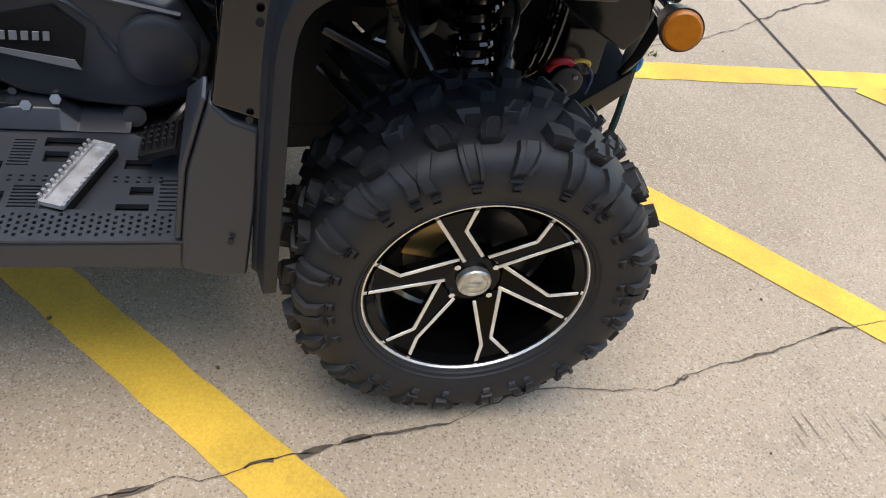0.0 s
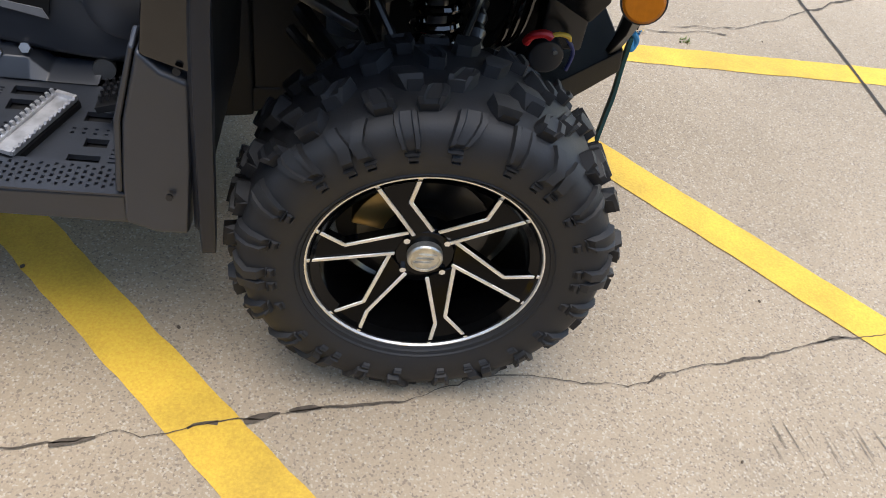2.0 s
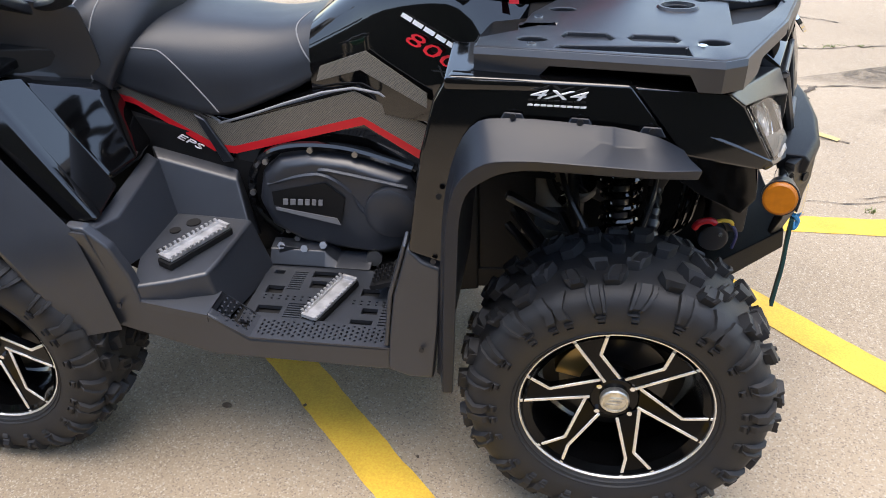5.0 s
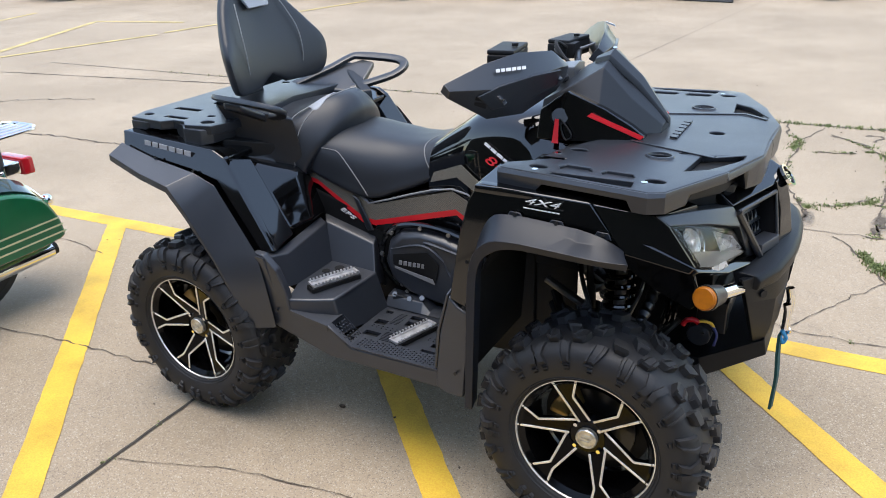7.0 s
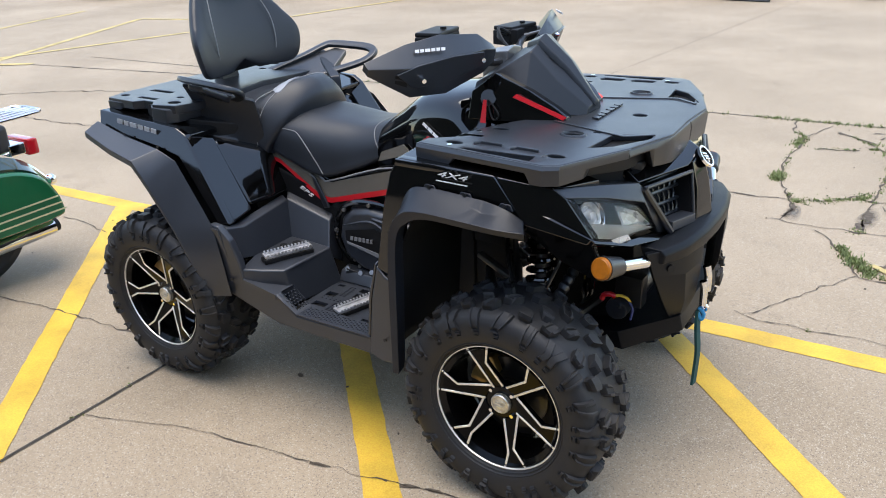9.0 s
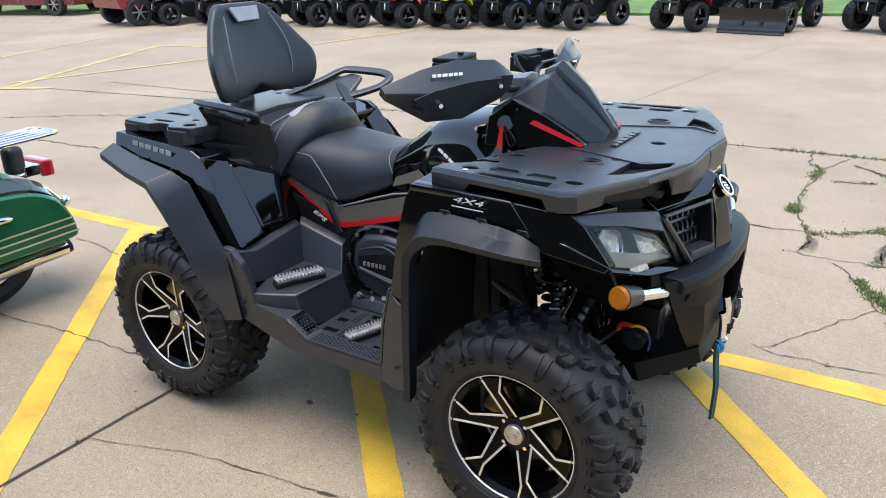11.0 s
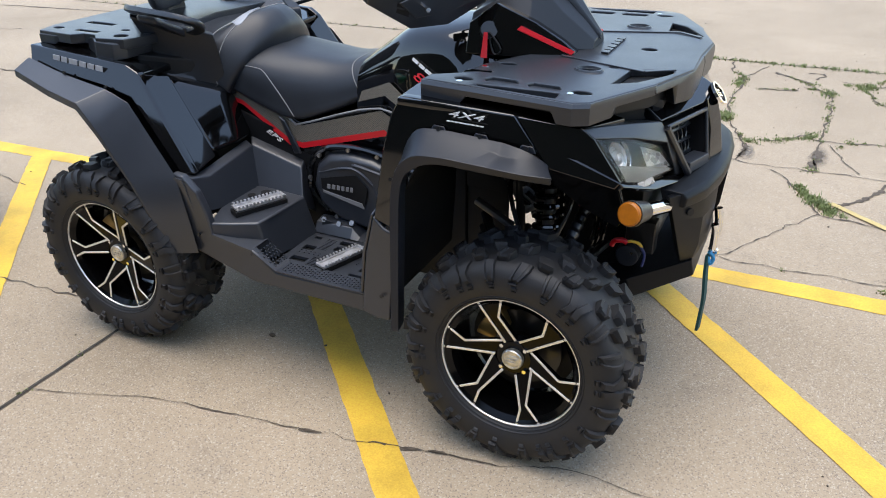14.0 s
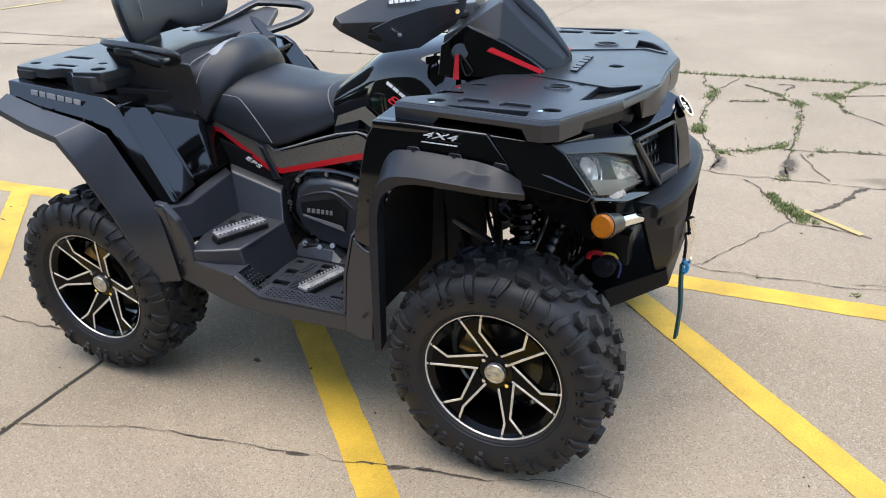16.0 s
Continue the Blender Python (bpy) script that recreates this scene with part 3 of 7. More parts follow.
def wheel_meshes():
    """The shared meshes of a wheel that turns about y; its outer side looks to -y."""
    ms = {}
    bm = bmesh.new()
    # carcass: half a section from the crown out to the bead
    half = [(0.0, 0.317), (0.045, 0.3165), (0.085, 0.3135), (0.107, 0.3065), (0.1205, 0.292), (0.1265, 0.272), (0.127, 0.248), (0.121, 0.222), (0.108, 0.203), (0.092, 0.186)]
    lathe(bm, [(-a, r) for a, r in reversed(half)] + half[1:], 72)
    arc = [0.0]
    for (a0, r0), (a1, r1) in zip(half, half[1:]):
        arc.append(arc[-1] + math.hypot(a1 - a0, r1 - r0))

    def on_tyre(q, off, up):
        """A point of the tyre: q metres out from the crown along the skin (its sign the side), off metres round, up above the skin."""
        sg, q = (1 if q >= 0 else -1), abs(q)
        i = max(k for k in range(len(arc) - 1) if arc[k] <= q)
        t = min(1.0, (q - arc[i]) / (arc[i + 1] - arc[i]))
        (a0, r0), (a1, r1) = half[i], half[i + 1]
        a, r = a0 + (a1 - a0) * t, r0 + (r1 - r0) * t
        # the normal turns evenly from the crown to the sidewall
        lean = radians(90) * max(0.0, min(1.0, (q - 0.05) / 0.10)) ** 1.2
        a, r = a + up * math.sin(lean), r + up * math.cos(lean)
        an = off / 0.31
        return Vector((r * math.cos(an), sg * a, r * math.sin(an)))

    def lug(rows, th, h, groove=0.0, flip=1):
        """A moulded block: rows of (distance along the skin, shift round, half width); groove: the share of its height that its face is sunk."""
        out = []
        m = len(rows) - 1
        for k, (q, c, hw) in enumerate(rows):
            e = k in (0, m)
            hh = h * (0.84 if e else 1.0)
            sink = groove if 0 < k < m else 0.0
            c, b = c * flip + th * 0.31, -0.003
            out.append([on_tyre(q, c + d * hw, u) for d, u in ((-1, b), (-0.84, hh), (-0.50, hh), (-0.40, hh * (1 - sink)), (0.40, hh * (1 - sink)), (0.50, hh), (0.84, hh), (1, b))])
        # sloping ends
        first, last = rows[0], rows[-1]
        for row, at, to in ((first, 0, -1), (last, len(out), 1)):
            q, c, hw = row
            step = 0.004 * (1 if rows[-1][0] > rows[0][0] else -1) * to
            c = c * flip + th * 0.31
            out.insert(at, [on_tyre(q + step, c + d * hw, -0.003) for d in (-1, -0.84, -0.50, -0.40, 0.40, 0.50, 0.84, 1)])
        loft(bm, out)

    n = 22
    pattern = "IIXCIXICIXC"
    for i in range(n):
        for sd in (-1, 1):
            base = 2 * math.pi * (i + (0.5 if sd > 0 else 0)) / n
            kind = pattern[(i + (3 if sd > 0 else 0)) % 11]
            S = lambda rows: [(sd * q, c, hw) for q, c, hw in rows]
            fl = 1 if i % 2 else -1
            if kind == "I":
                lug(S([(0.096, 0.0, 0.0185), (0.110, 0.0, 0.0195), (0.128, 0.002, 0.0190), (0.146, 0.004, 0.0165), (0.158, 0.005, 0.0145)]), base, 0.0095, 0.55, fl)
            elif kind == "C":
                lug(S([(0.092, -0.008, 0.0225), (0.108, -0.006, 0.0240), (0.124, 0.0, 0.0220), (0.140, 0.008, 0.0175), (0.152, 0.012, 0.0145)]), base, 0.0110, 0.45, fl)
            else:
                for leg in (-1, 1):
                    lug(S([(0.096, 0.024, 0.0115), (0.112, 0.018, 0.0115), (0.128, 0.0105, 0.0115), (0.146, 0.015, 0.0115), (0.160, 0.021, 0.0110)]), base, 0.0092, 0.0, leg)
            # a low foot below the block, towards the rim
            for c in ((-0.018, 0.020) if kind == "X" else (0.006 * fl,)):
                lug(S([(0.163, c, 0.0105), (0.168, c, 0.0105), (0.174, c, 0.0095)]), base, 0.0055, 0.0)
            # chunky tread blocks, staggered between shoulder and crown
            lug(S([(0.056, -0.006, 0.0130), (0.064, -0.003, 0.0215), (0.082, 0.003, 0.0225), (0.092, 0.006, 0.0150)]), base + 0.135 + 0.02 * fl, 0.0205, 0.30 if i % 3 else 0.0, fl)
            lug(S([(0.010, -0.010, 0.0130), (0.020, -0.006, 0.0200), (0.038, 0.004, 0.0200), (0.048, 0.010, 0.0130)]), base + 0.02 * fl, 0.0215, 0.35 if i % 2 else 0.0, fl)
    # raised rings on the outer sidewall
    for r, a in ((0.208, -0.1125), (0.2155, -0.1185)):
        lathe(bm, [(a + 0.002, r - 0.0025), (a - 0.0012, r), (a + 0.001, r + 0.0025)], 72)
    ms["tyre"] = bm
    bm = bmesh.new()
    lathe(bm, [(-0.104, 0.192), (-0.092, 0.178), (-0.04, 0.168), (0.06, 0.160), (0.098, 0.170), (0.100, 0.188), (0.096, 0.190), (0.05, 0.172), (-0.09, 0.188), (-0.104, 0.192)], 56)
    ms["wheel"] = bm
    bm = bmesh.new()
    lathe(bm, [(-0.098, 0.1965), (-0.104, 0.1975), (-0.1065, 0.1990), (-0.1065, 0.2035), (-0.104, 0.2050), (-0.098, 0.2045), (-0.098, 0.1965)], 72)
    ms["rim_edge"] = bm
    # one spoke, pointing up: a black web with a straight and a kinked machined edge, and its mirror twin
    def ya(v):
        return -0.058 - 0.042 * min(1, v / 0.19)
    for twin, g, turn_in, um, vm in (("", 1, 46, 0.0212, 0.1283), ("_twin", -1, 46, 0.0212, 0.1283), ("_close", 1, 25, 0.0212, 0.1283), ("_close_twin", -1, 25, 0.0212, 0.1283),
                                     ("_bent", 1, 46, 0.0135, 0.152), ("_bent_twin", -1, 46, 0.0135, 0.152)):
        edge_l = [(-0.0072 * g, 0.0515), (-um * g, vm), (-0.0352 * g, 0.1959)]
        edge_r = [(0.060 * math.sin(radians(turn_in)) * g, 0.060 * math.cos(radians(turn_in))), (0.0069 * g, 0.1408), (0.0359 * g, 0.1957)]
        bm = bmesh.new()
        rows = []
        for (ul, vl), (ur, vr) in zip(edge_l, edge_r):
            rows.append([Vector((ul, ya(vl), vl)), Vector((ur, ya(vr), vr)), Vector((ur * 0.9 + ul * 0.1, ya(vr) + 0.024, vr)), Vector((ul * 0.9 + ur * 0.1, ya(vl) + 0.024, vl))])
        loft(bm, rows)
        bevel(bm, 0.0015, 1)
        ms["spoke" + twin] = bm
        bm = bmesh.new()
        for ed in (edge_l, edge_r):
            for (u0, v0), (u1, v1) in zip(ed, ed[1:]):
                a, b = Vector((u0, ya(v0) - 0.0005, v0)), Vector((u1, ya(v1) - 0.0005, v1))
                d = (b - a).normalized()
                nn = d.cross(Vector((0, 1, 0))) * 0.0036
                solid(bm, [a - nn, a + nn, b + nn + d * 0.001, b - nn + d * 0.001], (0, -0.003, 0))
        bevel(bm, 0.0008, 1)
        ms["spoke_edge" + twin] = bm
    bm = bmesh.new()
    lathe(bm, [(-0.020, 0.012), (-0.030, 0.056), (-0.060, 0.056), (-0.066, 0.050), (-0.066, 0.002)], 24)
    ms["hub"] = bm
    bm = bmesh.new()
    lathe(bm, [(-0.062, 0.031), (-0.078, 0.031), (-0.081, 0.0285), (-0.081, 0.025), (-0.0785, 0.024), (-0.079, 0.0005)], 28)
    for k in (-1, 0, 1):
        box(bm, (0.004 * k, -0.0797, 0.009 * k), (0.030, 0.003, 0.0045))
    ms["hub_cap"] = bm
    bm = bmesh.new()
    for t in (radians(45),):
        disc(bm, (0.036 * math.cos(t) * 1.35, -0.062, 0.036 * math.sin(t) * 1.35), 0.0062, 0.012, n=6)
    ms["wheel_nut"] = bm
    bm = bmesh.new()
    lathe(bm, [(-0.004, 0.05), (-0.004, 0.118), (0.001, 0.118), (0.001, 0.05), (-0.004, 0.05)], 40)
    ms["brake_disc"] = bm
    bm = bmesh.new()
    lathe(bm, [(0.02, 0.001), (0.02, 0.156), (0.026, 0.156), (0.026, 0.001)], 40)
    ms["backing_plate"] = bm
    bm = bmesh.new()
    rows = []
    for i in range(7):
        t = radians(114 + 9 * i)
        rows.append([Vector((r * math.cos(t), a, r * math.sin(t))) for r, a in ((0.075, -0.030), (0.132, -0.030), (0.132, 0.018), (0.075, 0.018))])
    loft(bm, rows)
    bevel(bm, 0.004, 2)
    ms["brake_caliper"] = bm
    return ms


WHEEL_MATS = dict(tyre=RUBBER, wheel=SATIN, rim_edge=SILVER, spoke=WEBM, spoke_edge=SILVER, spoke_twin=WEBM, spoke_edge_twin=SILVER, spoke_close=WEBM, spoke_edge_close=SILVER, spoke_close_twin=WEBM, spoke_edge_close_twin=SILVER, spoke_bent=WEBM, spoke_edge_bent=SILVER, spoke_bent_twin=WEBM, spoke_edge_bent_twin=SILVER, hub=SATIN, hub_cap=CAPM, wheel_nut=CHROME,
                  brake_disc=STEEL, backing_plate=DARK, brake_caliper=GOLD)
WHEEL_DATA = {}
for key, b in wheel_meshes().items():
    o = part(key, b, WHEEL_MATS[key], sharp=38)
    WHEEL_DATA[key] = o.data
    bpy.data.objects.remove(o)


def add_part(name, data, parent, m=None, label=""):
    o = new(name, data)
    o.parent = parent
    if m is not None:
        o.matrix_local = m
    if label:
        tagged(o, label)
    return o


def vehicle_wheel(parent, m, spin):
    """A wheel at m: barrel, tyre, six spokes with machined edges, cap, disc and caliper."""
    w = add_part("wheel", WHEEL_DATA["wheel"], parent, m, "gloss black alloy wheel with machined edges")
    add_part("tyre", WHEEL_DATA["tyre"], w, pose(0, 0, 0, 0, spin * 0.7, 0), "knobbly black off-road tyre")
    for nme in ("rim_edge", "hub", "hub_cap", "brake_disc", "backing_plate", "brake_caliper"):
        add_part(nme, WHEEL_DATA[nme], w)
    for k in range(4):
        add_part("wheel_nut", WHEEL_DATA["wheel_nut"], w, pose(0, 0, 0, 0, 90 * k, 0))
    for k in range(6):
        r = pose(0, 0, 0, 0, spin + 60 * k, 0)
        kind = ("_close_twin", "_twin", "_bent_twin", "_bent", "", "_close")[k]
        add_part("spoke", WHEEL_DATA["spoke" + kind], w, r)
        add_part("spoke_edge", WHEEL_DATA["spoke_edge" + kind], w, r, "bright machined spoke edge")


TRACK, RWHEEL, BASE = 0.532, 0.338, 1.48
CAMBER = 1.2
vehicle_wheel(atv, pose(0, -TRACK - 0.006, RWHEEL, -CAMBER, 0, 0), 41)
vehicle_wheel(atv, pose(0, TRACK + 0.006, RWHEEL, CAMBER, 0, 180), 20)
vehicle_wheel(atv, pose(-BASE, -TRACK, RWHEEL, 0, 0, 0), 87)
vehicle_wheel(atv, pose(-BASE, TRACK, RWHEEL, 0, 0, 180), 10)


def panel(name, pts, off, material, label="", bev=0.006, seg=2):
    """A stiff panel from an outline of points of the right side, and its mirror twin."""
    for s in (1, -1):
        bm = bmesh.new()
        solid(bm, [P(*p, s) for p in pts], (off[0], off[1] * s, off[2]))
        if bev:
            bevel(bm, bev, seg)
        part(name, bm, material, atv, label)


def wrap(name, sections, material, label="", bev=0.005, seg=2, sides=(1, -1), k=1):
    """A solid skinned over closed sections, on both sides; k > 1 rounds it along its length."""
    if k > 1:
        lines = [smooth_path([sec[c] for sec in sections], k) for c in range(len(sections[0]))]
        sections = [[ln[i] for ln in lines] for i in range(len(lines[0]))]
    for s in sides:
        bm = bmesh.new()
        loft(bm, [[P(*p, s) for p in sec] for sec in sections])
        if bev:
            bevel(bm, bev, seg)
        part(name, bm, material, atv, label)


def hull(name, sections, material, label="", bev=0.006, seg=2):
    """A centred body: each section is half a ring (x, w, z) from the centre line's top to its bottom."""
    bm = bmesh.new()
    rows = []
    for sec in sections:
        rows.append([P(*p) for p in sec] + [P(*p, -1) for p in reversed(sec)])
    loft(bm, rows)
    bmesh.ops.remove_doubles(bm, verts=bm.verts, dist=0.0005)
    if bev:
        bevel(bm, bev, seg)
    return part(name, bm, material, atv, label)


# chassis, engine and dark inner bodies
def frame_block(name, rows, label=""):
    hull(name, [[(x, 0, zt), (x, w, zt), (x, w, zb), (x, 0, zb)] for x, w, zt, zb in rows], DARK, label)


frame_block("underbody", ((-1.72, 0.20, 0.80, 0.50), (-1.30, 0.21, 0.80, 0.30), (-1.0, 0.20, 0.72, 0.27), (-0.45, 0.18, 0.72, 0.27), (-0.34, 0.17, 0.82, 0.28)), "dark frame and engine bay")
# daylight shows through between the upper beam and the lower rail
frame_block("frame_beam", ((-0.345, 0.165, 0.83, 0.625), (-0.07, 0.165, 0.89, 0.615)))
frame_block("lower_rail", ((-0.345, 0.165, 0.345, 0.285), (-0.07, 0.165, 0.36, 0.31)))
bm = bmesh.new()
box(bm, (-0.268, -0.152, 0.475), (0.140, 0.014, 0.33))
bevel(bm, 0.004, 2)
part("frame_gusset", bm, DARK, atv)
frame_block("front_frame", ((-0.08, 0.17, 0.90, 0.305), (0.10, 0.17, 0.92, 0.33), (0.22, 0.16, 0.90, 0.45)))
hull("upper_frame", [[(x, 0, zt), (x, w, zt), (x, w, zb), (x, 0, zb)] for x, w, zt, zb in ((-0.36, 0.18, 0.96, 0.82), (-0.30, 0.44, 1.02, 0.95), (0.10, 0.44, 1.03, 0.94), (0.26, 0.26, 1.01, 0.90))], DARK)
hull("rear_frame", [[(x, 0, zt), (x, w, zt), (x, w, zb), (x, 0, zb)] for x, w, zt, zb in ((-1.74, 0.45, 1.0, 0.88), (-1.40, 0.42, 1.0, 0.86), (-1.25, 0.25, 0.95, 0.70))], DARK)

# front fender
FW = lambda x, z: 0.578 + (1.02 - z) * 0.075
fend = [(-0.345, 1.032), (-0.033, 1.024), (0.060, 0.912), (0.011, 0.936), (-0.114, 0.950), (-0.225, 0.956), (-0.30, 0.935), (-0.33, 0.84), (-0.350, 0.655), (-0.428, 0.68),
        (-0.408, 0.82), (-0.398, 0.885), (-0.372, 0.985)]
panel("front_fender", [(x, FW(x, z), z) for x, z in fend], (0, 0.035, 0), GLOSS, "gloss black front fender", 0.007, 3)
panel("fender_top", [(-0.350, 0.585, 1.030), (-0.033, 0.572, 1.022), (0.13, 0.560, 1.006), (0.20, 0.42, 1.000), (0.0, 0.38, 1.03), (-0.36, 0.40, 1.035)], (0, 0, -0.02), GLOSS, "", 0.005)
# arch liner that follows the inside of the flare
def arch_liner(pts, w0, w1, name="arch_liner"):
    for s in (1, -1):
        bm = bmesh.new()
        loft(bm, [[P(x, w0, z, s), P(x, w1, z, s), P(x, w1, z + 0.008, s), P(x, w0, z + 0.008, s)] for x, z in pts])
        part(name, bm, DARK, atv, "black plastic wheel arch liner")


arch_liner([(-0.350, 0.47), (-0.338, 0.62), (-0.328, 0.78), (-0.285, 0.862), (-0.205, 0.884), (-0.05, 0.872), (0.04, 0.866)], 0.26, 0.600)

# front flare
wrap("front_flare", [
    [(-0.382, 0.600, 0.365), (-0.372, 0.608, 0.362), (-0.362, 0.648, 0.352), (-0.340, 0.645, 0.352), (-0.345, 0.600, 0.360)],
    [(-0.368, 0.603, 0.640), (-0.356, 0.611, 0.643), (-0.350, 0.655, 0.650), (-0.325, 0.650, 0.655), (-0.330, 0.600, 0.655)],
    [(-0.350, 0.590, 0.830), (-0.338, 0.613, 0.828), (-0.335, 0.657, 0.828), (-0.313, 0.650, 0.815), (-0.320, 0.600, 0.815)],
    [(-0.305, 0.590, 0.945), (-0.295, 0.613, 0.930), (-0.286, 0.664, 0.902), (-0.272, 0.656, 0.872), (-0.280, 0.600, 0.872)],
    [(-0.229, 0.591, 0.966), (-0.226, 0.614, 0.945), (-0.212, 0.670, 0.921), (-0.205, 0.660, 0.897), (-0.208, 0.600, 0.900)],
    [(-0.075, 0.595, 0.959), (-0.075, 0.618, 0.937), (-0.098, 0.672, 0.919), (-0.080, 0.662, 0.896), (-0.075, 0.600, 0.896)],
    [(-0.050, 0.595, 0.957), (-0.046, 0.619, 0.930), (-0.050, 0.672, 0.917), (-0.050, 0.662, 0.895), (-0.050, 0.600, 0.894)],
    [(0.014, 0.598, 0.945), (0.016, 0.622, 0.930), (0.022, 0.668, 0.912), (0.024, 0.658, 0.892), (0.018, 0.600, 0.888)],
    [(0.064, 0.596, 0.920), (0.074, 0.616, 0.912), (0.092, 0.648, 0.907), (0.088, 0.642, 0.886), (0.068, 0.600, 0.882)]], FLAREM, "grained black plastic wheel arch flare", 0.003, 2, k=4)
# mud guard in front of the footboard
panel("mudguard", [(-0.430, 0.604, 0.690), (-0.400, 0.606, 0.660), (-0.362, 0.607, 0.645), (-0.372, 0.612, 0.50), (-0.388, 0.610, 0.355), (-0.44, 0.600, 0.345), (-0.492, 0.592, 0.355), (-0.486, 0.590, 0.44), (-0.468, 0.594, 0.56)],
      (0, 0.04, 0), MATTE, "grey plastic mud guard panel", 0.008, 3)
wrap("guard_lip", [[(-0.432, 0.600, 0.690), (-0.432, 0.56, 0.700), (-0.440, 0.56, 0.700), (-0.440, 0.598, 0.690)],
                   [(-0.470, 0.592, 0.560), (-0.470, 0.40, 0.58), (-0.480, 0.40, 0.58), (-0.480, 0.590, 0.560)],
                   [(-0.488, 0.590, 0.42), (-0.488, 0.36, 0.42), (-0.498, 0.36, 0.42), (-0.498, 0.588, 0.42)]], MATTE, "", 0.002, 1)

# front cowl ahead of the seam, with a bright crease
panel("front_cowl", [(-0.030, 0.576, 1.022), (0.132, 0.565, 1.008), (0.161, 0.551, 0.984), (0.230, 0.525, 0.872), (0.215, 0.530, 0.852), (0.066, 0.602, 0.908)], (0, 0.03, -0.004), GLOSS, "gloss black front cowl", 0.006, 3)
wrap("cowl_crease", [[(0.082, 0.577, 0.950), (0.082, 0.583, 0.947), (0.084, 0.576, 0.944)], [(0.16, 0.562, 0.915), (0.16, 0.566, 0.912), (0.16, 0.560, 0.908)], [(0.228, 0.531, 0.874), (0.228, 0.533, 0.872), (0.228, 0.529, 0.870)]], GLOSS, "", 0)
# brow between rack and headlight, down beside the grille
wrap("headlight_brow", [
    [(0.130, 0.566, 1.010), (0.162, 0.553, 0.984), (0.150, 0.53, 0.97), (0.10, 0.54, 1.0)],
    [(0.205, 0.43, 0.990), (0.232, 0.43, 0.955), (0.215, 0.42, 0.94), (0.17, 0.41, 0.985)],
    [(0.268, 0.305, 0.966), (0.292, 0.315, 0.915), (0.265, 0.30, 0.90), (0.235, 0.28, 0.96)],
    [(0.310, 0.255, 0.880), (0.305, 0.275, 0.850), (0.28, 0.26, 0.84), (0.275, 0.235, 0.88)],
    [(0.340, 0.190, 0.800), (0.312, 0.232, 0.795), (0.290, 0.225, 0.79), (0.31, 0.18, 0.80)]], RACKM, "matt black headlight surround", 0.004)
# lower lip under the headlight
wrap("headlight_lip", [
    [(0.222, 0.532, 0.878), (0.236, 0.526, 0.862), (0.222, 0.526, 0.850), (0.20, 0.51, 0.86)],
    [(0.275, 0.40, 0.836), (0.292, 0.40, 0.818), (0.270, 0.40, 0.806), (0.25, 0.38, 0.82)],
    [(0.305, 0.25, 0.806), (0.335, 0.23, 0.786), (0.315, 0.23, 0.770), (0.28, 0.22, 0.79)],
    [(0.345, 0.16, 0.792), (0.365, 0.15, 0.772), (0.340, 0.15, 0.758), (0.31, 0.14, 0.79)]], GLOSS, "", 0.004)
